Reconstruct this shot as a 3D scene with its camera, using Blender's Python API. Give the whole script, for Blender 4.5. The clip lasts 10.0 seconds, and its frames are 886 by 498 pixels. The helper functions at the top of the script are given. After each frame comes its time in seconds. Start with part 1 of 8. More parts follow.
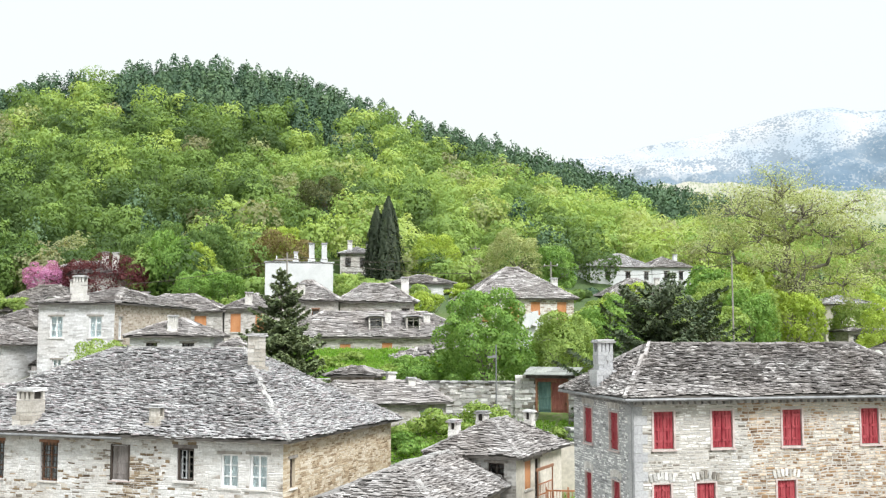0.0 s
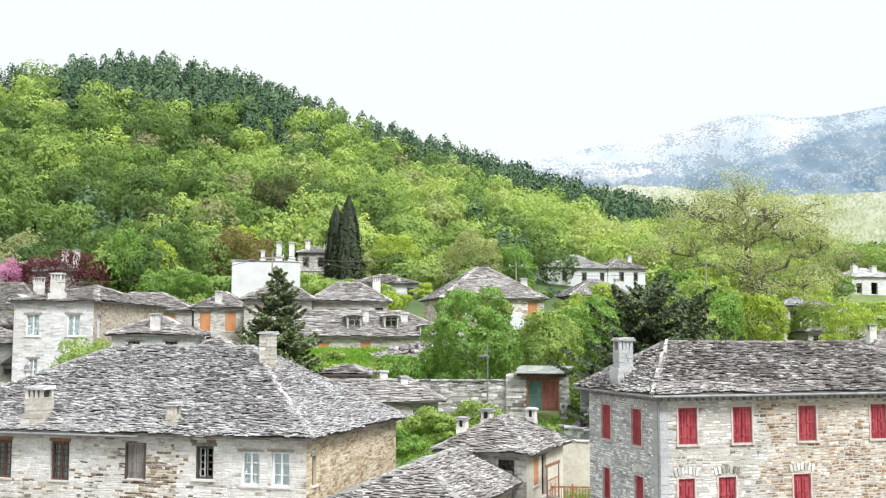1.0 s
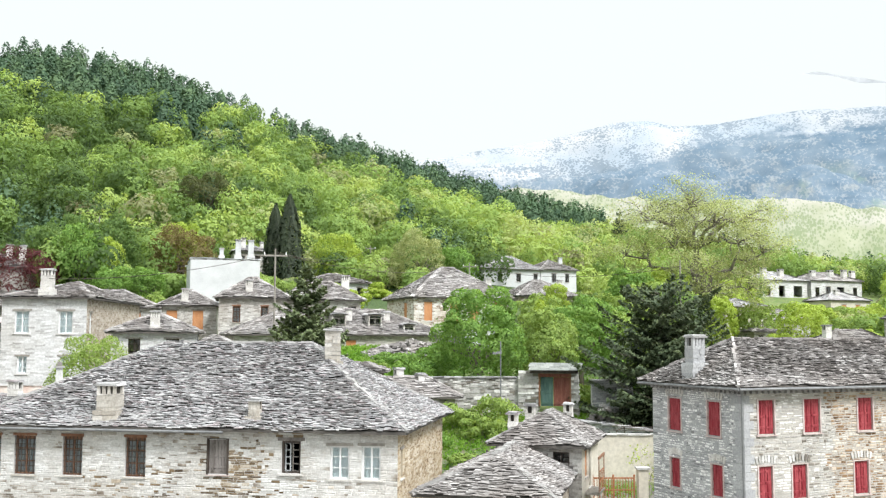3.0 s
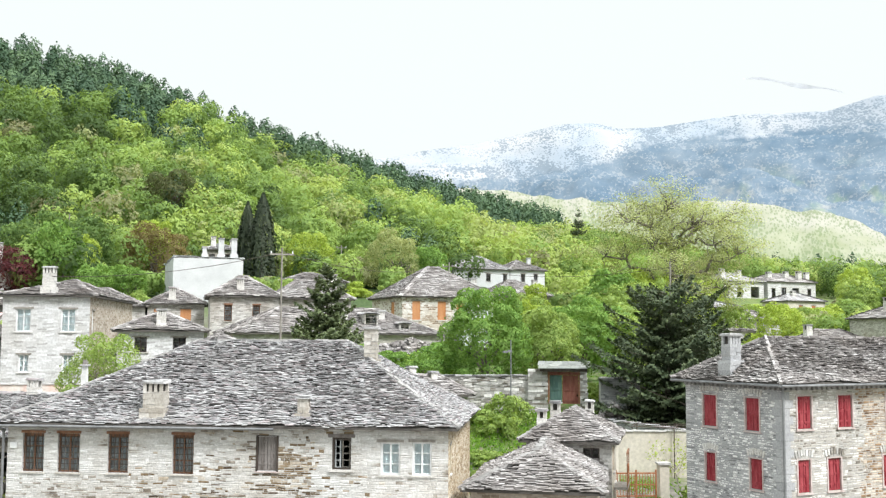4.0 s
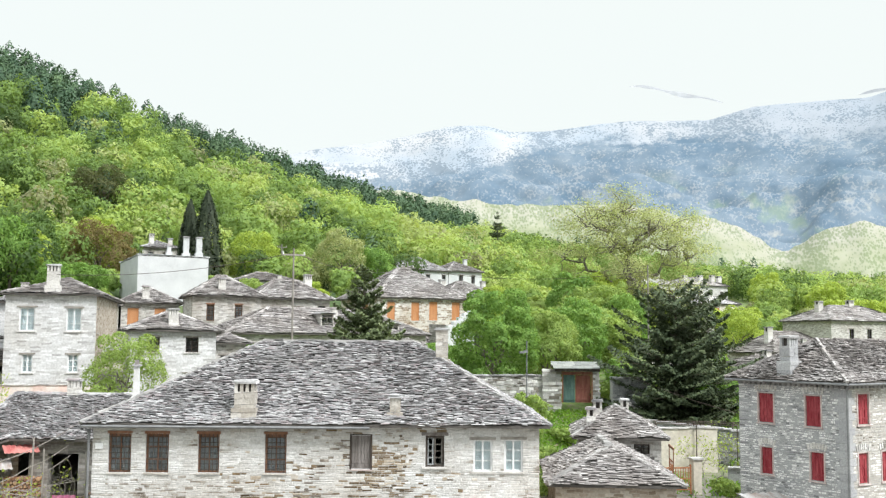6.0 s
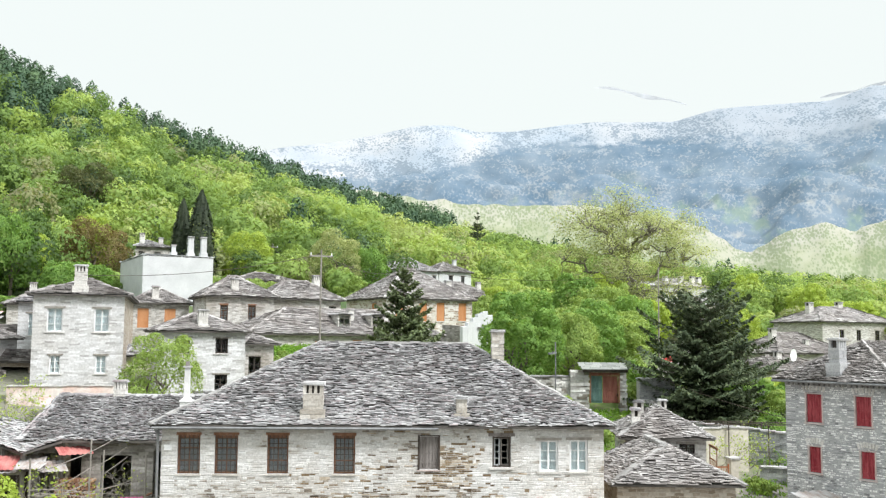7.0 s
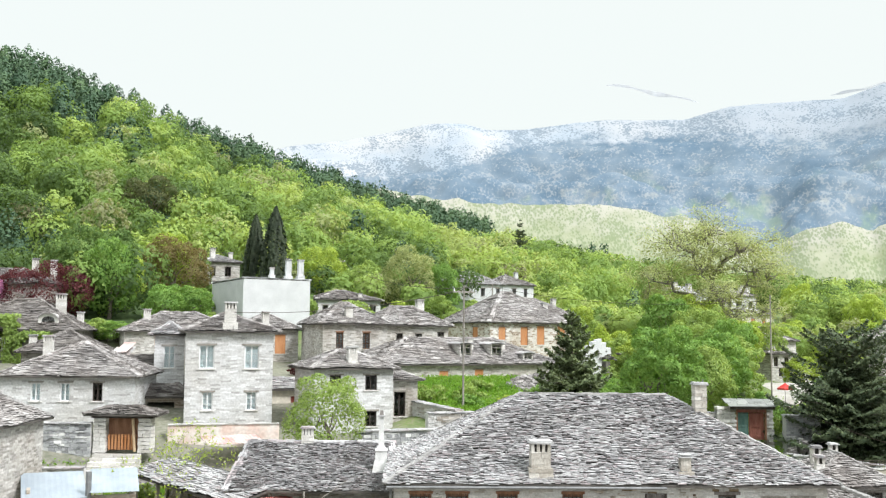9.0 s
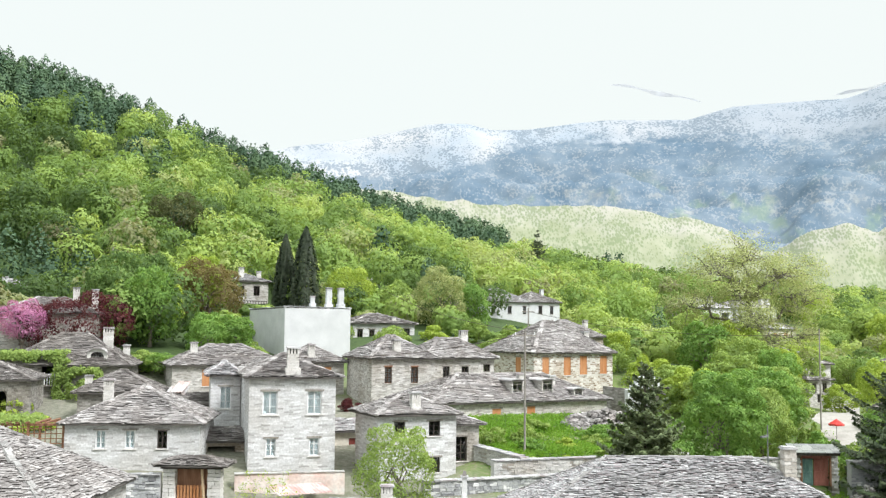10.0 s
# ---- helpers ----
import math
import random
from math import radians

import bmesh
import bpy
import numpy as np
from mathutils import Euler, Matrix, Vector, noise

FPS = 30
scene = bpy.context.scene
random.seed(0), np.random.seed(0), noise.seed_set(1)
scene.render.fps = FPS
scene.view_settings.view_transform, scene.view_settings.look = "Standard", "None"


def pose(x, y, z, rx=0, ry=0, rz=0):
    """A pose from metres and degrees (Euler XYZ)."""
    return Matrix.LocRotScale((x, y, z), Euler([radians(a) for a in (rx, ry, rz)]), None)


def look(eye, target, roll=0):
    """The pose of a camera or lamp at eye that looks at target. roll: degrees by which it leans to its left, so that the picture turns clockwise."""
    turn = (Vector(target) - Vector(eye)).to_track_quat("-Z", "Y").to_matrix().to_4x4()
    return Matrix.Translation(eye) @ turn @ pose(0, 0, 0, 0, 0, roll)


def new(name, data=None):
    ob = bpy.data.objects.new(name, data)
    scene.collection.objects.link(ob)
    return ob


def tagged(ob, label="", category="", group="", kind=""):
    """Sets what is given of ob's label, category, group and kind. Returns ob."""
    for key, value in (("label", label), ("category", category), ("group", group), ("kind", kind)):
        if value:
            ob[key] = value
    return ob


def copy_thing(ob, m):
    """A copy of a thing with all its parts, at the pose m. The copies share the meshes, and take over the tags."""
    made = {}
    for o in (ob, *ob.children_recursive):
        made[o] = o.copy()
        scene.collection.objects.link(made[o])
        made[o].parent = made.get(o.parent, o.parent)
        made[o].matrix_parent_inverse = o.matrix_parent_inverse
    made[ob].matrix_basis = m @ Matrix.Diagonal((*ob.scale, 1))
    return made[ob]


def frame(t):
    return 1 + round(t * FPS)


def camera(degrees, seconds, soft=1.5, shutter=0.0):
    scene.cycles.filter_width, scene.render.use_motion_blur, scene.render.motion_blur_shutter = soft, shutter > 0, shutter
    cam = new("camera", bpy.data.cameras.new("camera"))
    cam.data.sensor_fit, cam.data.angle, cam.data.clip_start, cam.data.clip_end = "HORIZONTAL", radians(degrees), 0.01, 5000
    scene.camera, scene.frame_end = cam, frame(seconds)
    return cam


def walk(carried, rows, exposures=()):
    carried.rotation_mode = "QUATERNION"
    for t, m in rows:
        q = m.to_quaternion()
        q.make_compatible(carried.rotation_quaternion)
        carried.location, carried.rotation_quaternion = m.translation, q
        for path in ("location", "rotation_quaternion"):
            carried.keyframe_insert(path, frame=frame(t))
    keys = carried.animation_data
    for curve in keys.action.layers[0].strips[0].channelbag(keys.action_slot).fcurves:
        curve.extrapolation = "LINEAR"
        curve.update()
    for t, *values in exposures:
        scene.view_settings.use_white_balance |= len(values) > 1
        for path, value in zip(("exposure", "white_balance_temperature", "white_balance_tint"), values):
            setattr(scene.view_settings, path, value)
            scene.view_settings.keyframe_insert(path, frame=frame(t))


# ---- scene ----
cam = camera(47.4, 10.0, soft=1.3)
EXPOSURE = 0.85
METRES, EYE, TILT, LEAN, TURN = 42.0, 13.62, 5.0, 0.0, 0.0
ROWS = [
    (0.0, 0.0, 0.0, 0.0, -0.0, 0.0, -0.0),
    (0.5, -0.0362, -0.0033, -0.0012, -1.56, 0.03, -0.2),
    (1.0, -0.0768, -0.0072, -0.0019, -3.56, 0.05, -0.42),
    (1.5, -0.1207, -0.0111, -0.0023, -5.58, 0.08, -0.63),
    (2.0, -0.1645, -0.014, -0.0033, -7.05, 0.1, -0.77),
    (2.5, -0.2115, -0.0161, -0.0043, -8.46, 0.13, -0.92),
    (4.0, -0.3593, -0.0144, -0.0074, -13.13, 0.21, -1.42),
    (4.5, -0.408, -0.0113, -0.0084, -14.76, 0.24, -1.6),
    (5.0, -0.4562, -0.0069, -0.0092, -16.44, 0.28, -1.78),
    (5.5, -0.505, -0.0003, -0.0096, -17.87, 0.34, -1.94),
    (7.0, -0.6521, 0.0307, -0.0099, -21.51, 0.46, -2.34),
    (7.5, -0.7015, 0.0451, -0.0094, -21.38, 0.41, -2.36),
    (8.0, -0.7543, 0.0616, -0.0012, -21.25, 0.37, -2.4),
    (8.5, -0.8066, 0.0801, 0.0165, -21.14, 0.33, -2.4),
    (9.0, -0.8566, 0.0992, 0.0429, -21.05, 0.28, -2.34),
    (9.5, -0.902, 0.1182, 0.0724, -20.97, 0.27, -2.33),
    (10.0, -0.9451, 0.1384, 0.1097, -20.94, 0.22, -2.34),
]
walk(cam, [(t, pose(0, 0, EYE, TILT, LEAN, TURN) @ pose(METRES * x, METRES * y, METRES * z, 90 + pitch, roll, yaw)) for t, x, y, z, yaw, pitch, roll in ROWS], exposures=[(0.0, EXPOSURE + 0.08, 6400, 6.5), (4.0, EXPOSURE + 0.06, 6400, 6.5), (6.5, EXPOSURE, 6400, 6.5), (10.0, EXPOSURE, 6400, 6.5)])

# ---- sky, sun ----
SUN_EL, SUN_AZ = 50.0, 146.0  # degrees; azimuth clockwise from +y
world = bpy.data.worlds.new("overcast_sky")
scene.world = world
world.use_nodes = True
wn, wl = world.node_tree.nodes, world.node_tree.links
wn.clear()
sky = wn.new("ShaderNodeTexSky")
sky.sky_type, sky.sun_disc = "NISHITA", False
sky.sun_elevation, sky.sun_rotation = radians(SUN_EL), radians(SUN_AZ)
clear_sky = wn.new("ShaderNodeVectorMath")
clear_sky.operation = "SCALE"
clear_sky.inputs[3].default_value = 0.10
wl.new(sky.outputs[0], clear_sky.inputs[0])
cloud = wn.new("ShaderNodeMix")
cloud.data_type = "RGBA"
cloud.inputs[0].default_value = 0.93
cloud.inputs[7].default_value = (0.99, 1.02, 1.0, 1)
wl.new(clear_sky.outputs[0], cloud.inputs[6])
back = wn.new("ShaderNodeBackground")
wl.new(cloud.outputs[2], back.inputs[0])
# an overcast sky is brighter overhead than near the horizon
where = wn.new("ShaderNodeTexCoord")
split = wn.new("ShaderNodeSeparateXYZ")
wl.new(where.outputs["Generated"], split.inputs[0])
lift = wn.new("ShaderNodeMapRange")
lift.inputs["From Min"].default_value, lift.inputs["From Max"].default_value = 0.33, 1.0
lift.inputs["To Min"].default_value, lift.inputs["To Max"].default_value = 0.55, 1.5
wl.new(split.outputs[2], lift.inputs["Value"])
wl.new(lift.outputs[0], back.inputs[1])
out = wn.new("ShaderNodeOutputWorld")
wl.new(back.outputs[0], out.inputs[0])

sun = new("sun", bpy.data.lights.new("sun", "SUN"))
sun.data.energy, sun.data.angle, sun.data.color = 2.6, radians(18), (1.0, 0.955, 0.965)
az, el = radians(SUN_AZ), radians(SUN_EL)
sun_dir = Vector((math.sin(az) * math.cos(el), math.cos(az) * math.cos(el), math.sin(el)))
sun.matrix_world = look(sun_dir * 400, (0, 0, 0))

# ---- materials ----
def node(nt, kind, **inputs):
    n = nt.nodes.new("ShaderNode" + kind)
    for key, value in inputs.items():
        n.inputs[int(key[1:]) if key[0] == "i" and key[1:].isdigit() else key].default_value = value
    return n


def start(name, rough=0.85, metal=0.0, spec=0.3):
    m = bpy.data.materials.new(name)
    m.use_nodes = True
    nt = m.node_tree
    b = nt.nodes["Principled BSDF"]
    b.inputs["Roughness"].default_value = rough
    b.inputs["Metallic"].default_value = metal
    b.inputs["Specular IOR Level"].default_value = spec
    return m, nt, b


def ramp(nt, source, stops, mode="LINEAR"):
    r = nt.nodes.new("ShaderNodeValToRGB")
    r.color_ramp.interpolation = mode
    e = r.color_ramp.elements
    while len(e) < len(stops):
        e.new(0.5)
    for k, (at, col) in enumerate(stops):
        e[k].position = at
        e[k].color = (*col, 1) if len(col) == 3 else col
    nt.links.new(source, r.inputs[0])
    return r.outputs[0]


def mixed(nt, fac, a, b, mode="MIX"):
    m = nt.nodes.new("ShaderNodeMix")
    m.data_type, m.blend_type = "RGBA", mode
    for socket, value in ((m.inputs[0], fac), (m.inputs[6], a), (m.inputs[7], b)):
        if isinstance(value, bpy.types.NodeSocket):
            nt.links.new(value, socket)
        else:
            socket.default_value = value if isinstance(value, (int, float)) else (*value, 1)
    return m.outputs[2]


def math_node(nt, op, a, b=0.0):
    m = nt.nodes.new("ShaderNodeMath")
    m.operation = op
    for socket, value in zip(m.inputs, (a, b)):
        if isinstance(value, bpy.types.NodeSocket):
            nt.links.new(value, socket)
        else:
            socket.default_value = value
    return m.outputs[0]


def world_noise(nt, scale, detail=3.0, stretch=None, rough=0.55):
    g = nt.nodes.new("ShaderNodeNewGeometry")
    source = g.outputs["Position"]
    if stretch:
        v = nt.nodes.new("ShaderNodeVectorMath")
        v.operation = "MULTIPLY"
        v.inputs[1].default_value = stretch
        nt.links.new(source, v.inputs[0])
        source = v.outputs[0]
    n = node(nt, "TexNoise", Scale=scale, Detail=detail, Roughness=rough)
    nt.links.new(source, n.inputs["Vector"])
    return n.outputs[0]


def piece_random(nt):
    """A value from 0 to 1 for each loose piece, be it an object or an island of a joined mesh."""
    g = nt.nodes.new("ShaderNodeNewGeometry")
    o = nt.nodes.new("ShaderNodeObjectInfo")
    return math_node(nt, "FRACT", math_node(nt, "ADD", g.outputs["Random Per Island"], o.outputs["Random"]))


def bumped(nt, b, height, strength, distance=0.02):
    bump = node(nt, "Bump", Strength=strength, Distance=distance)
    nt.links.new(height, bump.inputs["Height"])
    nt.links.new(bump.outputs[0], b.inputs["Normal"])


def pieces(name, stops, stain=(0.55, 0.5, 0.42), stain_amount=0.5, stain_scale=0.6, grain=14.0, rough=0.88, bump=0.5, streak=None, patchy=0.9):
    """Stones, slates and the like: a colour for each piece, grain, and stains that run over many pieces."""
    m, nt, b = start(name, rough)
    lot = math_node(nt, "ADD", math_node(nt, "MULTIPLY", piece_random(nt), 0.72 - 0.3 * (patchy - 0.9)), math_node(nt, "MULTIPLY", math_node(nt, "SUBTRACT", world_noise(nt, 0.8, 3.0), 0.33), patchy))
    col = ramp(nt, lot, stops)
    g = world_noise(nt, grain, 4.0)
    col = mixed(nt, 1.0, col, ramp(nt, g, [(0.25, (0.72, 0.72, 0.72)), (0.75, (1.22, 1.22, 1.22))]), "MULTIPLY")
    s = world_noise(nt, stain_scale, 4.0, streak)
    col = mixed(nt, math_node(nt, "MULTIPLY", ramp(nt, s, [(0.42, (0, 0, 0)), (0.68, (1, 1, 1))]), stain_amount), col,
                mixed(nt, 1.0, col, stain, "MULTIPLY"))
    nt.links.new(col, b.inputs["Base Color"])
    bumped(nt, b, g, bump, 0.03)
    return m


def coursed(name, stops, mortar, row=0.2, width=0.55, gap=0.014, bump=0.6, stain=(0.7, 0.66, 0.6), stain_amount=0.5):
    """A far stone wall: courses of stones of many widths, in the wall's own plane."""
    m, nt, b = start(name, 0.9)
    tc = nt.nodes.new("ShaderNodeTexCoord")
    sep = nt.nodes.new("ShaderNodeSeparateXYZ")
    nt.links.new(tc.outputs["Object"], sep.inputs[0])
    along = math_node(nt, "ADD", sep.outputs[0], sep.outputs[1])
    wob = world_noise(nt, 1.3, 2.0)
    comb = nt.nodes.new("ShaderNodeCombineXYZ")
    nt.links.new(math_node(nt, "ADD", along, math_node(nt, "MULTIPLY", wob, 0.5)), comb.inputs[0])
    nt.links.new(math_node(nt, "ADD", sep.outputs[2], math_node(nt, "MULTIPLY", wob, 0.25)), comb.inputs[1])
    br = node(nt, "TexBrick", Scale=1.0)
    br.inputs["Brick Width"].default_value, br.inputs["Row Height"].default_value = width, row
    br.inputs["Mortar Size"].default_value = gap
    br.inputs["Color1"].default_value, br.inputs["Color2"].default_value = (0, 0, 0, 1), (1, 1, 1, 1)
    br.inputs["Mortar"].default_value = (0.5, 0.5, 0.5, 1)
    br.offset, br.squash = 0.43, 1.0
    nt.links.new(comb.outputs[0], br.inputs[0])
    col = ramp(nt, br.outputs["Color"], stops)
    col = mixed(nt, br.outputs["Fac"], col, mortar)
    g = world_noise(nt, 9.0, 4.0)
    col = mixed(nt, 1.0, col, ramp(nt, g, [(0.25, (0.75, 0.75, 0.75)), (0.75, (1.2, 1.2, 1.2))]), "MULTIPLY")
    s = world_noise(nt, 0.45, 4.0)
    col = mixed(nt, math_node(nt, "MULTIPLY", ramp(nt, s, [(0.42, (0, 0, 0)), (0.68, (1, 1, 1))]), stain_amount), col,
                mixed(nt, 1.0, col, stain, "MULTIPLY"))
    nt.links.new(col, b.inputs["Base Color"])
    bumped(nt, b, math_node(nt, "SUBTRACT", g, br.outputs["Fac"]), bump, 0.03)
    return m


def worn(name, a, b_col, scale=3.0, rough=0.8, metal=0.0, bump=0.2, streak=None, grain=30.0, spec=0.3):
    """Paint, plaster, wood, metal: two tones that wander, and a fine grain."""
    m, nt, b = start(name, rough, metal, spec)
    n = world_noise(nt, scale, 5.0, streak)
    g = world_noise(nt, grain, 3.0, streak)
    col = mixed(nt, ramp(nt, n, [(0.35, (0, 0, 0)), (0.65, (1, 1, 1))]), a, b_col)
    col = mixed(nt, 1.0, col, ramp(nt, g, [(0.3, (0.85, 0.85, 0.85)), (0.7, (1.12, 1.12, 1.12))]), "MULTIPLY")
    nt.links.new(col, b.inputs["Base Color"])
    bumped(nt, b, g, bump, 0.01)
    return m


def foliage(name, stops, tint=False, trans=0.42, rough=0.6, patch=0.5):
    """Leaves: each leaf has its tone, branches vary, light comes through."""
    m, nt, b = start(name, rough, 0.0, 0.2)
    rnd = piece_random(nt)
    if tint:
        a = nt.nodes.new("ShaderNodeAttribute")
        a.attribute_name = "tint"
        src = math_node(nt, "ADD", a.outputs["Fac"], math_node(nt, "MULTIPLY", math_node(nt, "SUBTRACT", rnd, 0.5), 0.07))
    else:
        src = math_node(nt, "ADD", math_node(nt, "MULTIPLY", rnd, 0.4),
                        math_node(nt, "MULTIPLY", world_noise(nt, patch, 3.0), 0.6))
    col = ramp(nt, src, stops)
    nt.links.new(col, b.inputs["Base Color"])
    t = node(nt, "BsdfTranslucent")
    nt.links.new(mixed(nt, 1.0, col, (1.33, 1.24, 0.8), "MULTIPLY"), t.inputs[0])
    mix = node(nt, "MixShader", i0=trans)
    nt.links.new(b.outputs[0], mix.inputs[1])
    nt.links.new(t.outputs[0], mix.inputs[2])
    nt.links.new(mix.outputs[0], nt.nodes["Material Output"].inputs[0])
    return m


SLATE = pieces("grey_slate", [(0.0, (0.216, 0.214, 0.219)), (0.22, (0.308, 0.305, 0.311)), (0.36, (0.356, 0.354, 0.360)), (0.42, (0.346, 0.307, 0.312)), (0.5, (0.383, 0.356, 0.362)), (0.58, (0.416, 0.414, 0.419)), (0.88, (0.485, 0.482, 0.485)), (1.0, (0.575, 0.57, 0.57))],
               (0.72, 0.7, 0.68), 0.6, 0.5, 9.0)
SLATE_BROWN = pieces("brown_slate", [(0.0, (0.145, 0.133, 0.13)), (0.4, (0.255, 0.24, 0.234)), (0.75, (0.365, 0.348, 0.341)), (1.0, (0.56, 0.545, 0.535))],
                     (0.75, 0.7, 0.66), 0.6, 0.5, 9.0)
SLATE_OLD = pieces("dark_old_slate", [(0.0, (0.1, 0.092, 0.088)), (0.4, (0.17, 0.155, 0.148)), (0.75, (0.24, 0.225, 0.215)), (1.0, (0.36, 0.34, 0.33))], (0.72, 0.68, 0.62), 0.6, 0.5, 9.0)
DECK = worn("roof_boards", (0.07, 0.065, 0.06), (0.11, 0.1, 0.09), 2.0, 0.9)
MORTAR_CAP = worn("pale_mortar", (0.34, 0.335, 0.325), (0.5, 0.49, 0.475), 3.0, 0.95, bump=0.4)
HIP_SLABS = pieces("pale_hip_slabs", [(0.0, (0.2, 0.195, 0.19)), (0.5, (0.3, 0.295, 0.288)), (1.0, (0.4, 0.392, 0.384))], (0.7, 0.68, 0.66), 0.6, 1.2, 9.0)
STONE_WARM = pieces("pale_rubble_with_brown_stones", [(0.0, (0.13, 0.11, 0.09)), (0.12, (0.24, 0.21, 0.175)), (0.22, (0.38, 0.355, 0.315)), (0.3, (0.5, 0.49, 0.47)), (0.65, (0.6, 0.595, 0.58)), (1.0, (0.72, 0.718, 0.708))],
                    (0.66, 0.58, 0.48), 0.5, 0.42, patchy=1.3)
STONE_TAN = pieces("tan_rubble", [(0.0, (0.17, 0.12, 0.075)), (0.2, (0.3, 0.225, 0.145)), (0.4, (0.44, 0.36, 0.25)), (0.65, (0.54, 0.475, 0.37)), (1.0, (0.63, 0.585, 0.5))],
                   (0.8, 0.72, 0.6), 0.5, 0.5)
STONE_BROWN = pieces("brown_and_cream_rubble", [(0.0, (0.1, 0.065, 0.042)), (0.3, (0.23, 0.15, 0.088)), (0.5, (0.35, 0.245, 0.148)), (0.58, (0.54, 0.46, 0.37)), (0.78, (0.64, 0.59, 0.52)), (1.0, (0.73, 0.7, 0.65))],
                     (0.74, 0.6, 0.45), 0.6, 0.5, patchy=1.2)
STONE_GREY = pieces("grey_rubble_with_white_stones", [(0.0, (0.16, 0.16, 0.165)), (0.3, (0.31, 0.315, 0.325)), (0.58, (0.4, 0.41, 0.415)), (0.76, (0.46, 0.465, 0.465)), (0.82, (0.64, 0.64, 0.635)), (1.0, (0.76, 0.76, 0.75))],
                    (0.85, 0.85, 0.86), 0.5, 0.5)
STONE_FRONT = pieces("grey_rubble_with_dark_stones", [(0.0, (0.12, 0.11, 0.095)), (0.2, (0.22, 0.2, 0.17)), (0.28, (0.36, 0.35, 0.33)), (0.55, (0.42, 0.415, 0.4)), (0.66, (0.5, 0.495, 0.475)), (0.78, (0.68, 0.675, 0.655)), (1.0, (0.74, 0.735, 0.72))],
                     (0.8, 0.74, 0.66), 0.4, 0.5)
STONE_QUOIN = pieces("grey_ashlar_quoins", [(0.0, (0.33, 0.335, 0.345)), (1.0, (0.44, 0.445, 0.45))], (0.85, 0.85, 0.86), 0.4, 0.8)
STONE_STAINED = pieces("stained_brown_rubble", [(0.0, (0.065, 0.048, 0.032)), (0.35, (0.15, 0.112, 0.07)), (0.58, (0.27, 0.21, 0.138)), (0.7, (0.46, 0.41, 0.34)), (1.0, (0.58, 0.545, 0.49))], (0.7, 0.6, 0.46), 0.5, 0.6)
STONE_CHIMNEY = pieces("weathered_chimney_stone", [(0.0, (0.3, 0.275, 0.24)), (0.5, (0.46, 0.435, 0.395)), (1.0, (0.6, 0.58, 0.55))], (0.7, 0.64, 0.56), 0.5, 1.5)
STONE_SHUTTER = pieces("grey_wall_with_white_slabs", [(0.0, (0.14, 0.14, 0.14)), (0.22, (0.22, 0.225, 0.23)), (0.28, (0.36, 0.365, 0.37)), (0.46, (0.41, 0.415, 0.42)), (0.53, (0.68, 0.68, 0.67)), (1.0, (0.82, 0.82, 0.805))],
                      (0.85, 0.85, 0.86), 0.4, 0.5)
WINDOW_TRIM = worn("pinkish_stone_trim", (0.42, 0.34, 0.32), (0.54, 0.47, 0.45), 4.0, 0.9)
STONE_PALE = pieces("pale_ashlar", [(0.0, (0.47, 0.45, 0.42)), (0.5, (0.58, 0.565, 0.54)), (1.0, (0.68, 0.67, 0.65))],
                    (0.85, 0.82, 0.78), 0.4, 0.5)
MORTAR = worn("lime_mortar", (0.47, 0.465, 0.455), (0.58, 0.575, 0.565), 1.2, 0.95, bump=0.5)
MORTAR_GREY = worn("grey_mortar", (0.32, 0.325, 0.33), (0.4, 0.405, 0.405), 1.2, 0.95, bump=0.5)
MORTAR_BUFF = worn("buff_mortar", (0.38, 0.36, 0.325), (0.48, 0.455, 0.415), 1.2, 0.95, bump=0.5)
MORTAR_TAN = worn("tan_mortar", (0.42, 0.35, 0.25), (0.54, 0.47, 0.36), 1.2, 0.95, bump=0.5)
WALL_WHITE = coursed("whitish_coursed_stone", [(0.0, (0.36, 0.355, 0.35)), (0.22, (0.51, 0.508, 0.506)), (0.7, (0.59, 0.592, 0.596)), (1.0, (0.69, 0.696, 0.702))], (0.55, 0.55, 0.55), 0.12, 0.62, 0.007, 0.22)
WALL_GREY = coursed("greyish_coursed_stone", [(0.0, (0.29, 0.275, 0.255)), (0.5, (0.46, 0.445, 0.42)), (1.0, (0.63, 0.615, 0.595))], (0.48, 0.465, 0.445), 0.12, 0.4, 0.01, 0.5, (0.6, 0.54, 0.47), 0.65)
WALL_OLD = coursed("dark_old_rubble", [(0.0, (0.16, 0.15, 0.135)), (0.5, (0.27, 0.255, 0.235)), (1.0, (0.4, 0.385, 0.36))], (0.28, 0.265, 0.245), 0.14, 0.4, 0.012, 0.6, (0.6, 0.56, 0.5), 0.6)
WALL_BROWN = coursed("brownish_rubble", [(0.0, (0.25, 0.2, 0.15)), (0.5, (0.4, 0.34, 0.28)), (1.0, (0.54, 0.49, 0.43))], (0.46, 0.42, 0.36), 0.15, 0.36)
WALL_MIXED = coursed("patchy_white_and_brown_rubble", [(0.0, (0.24, 0.18, 0.13)), (0.35, (0.4, 0.34, 0.28)), (0.5, (0.56, 0.53, 0.49)), (1.0, (0.72, 0.7, 0.67))], (0.6, 0.58, 0.55), 0.17, 0.38, 0.02, 0.6, (0.66, 0.56, 0.45), 0.6)
PLASTER = worn("white_plaster", (0.5, 0.512, 0.52), (0.58, 0.59, 0.596), 0.7, 0.9, bump=0.08, grain=26.0)
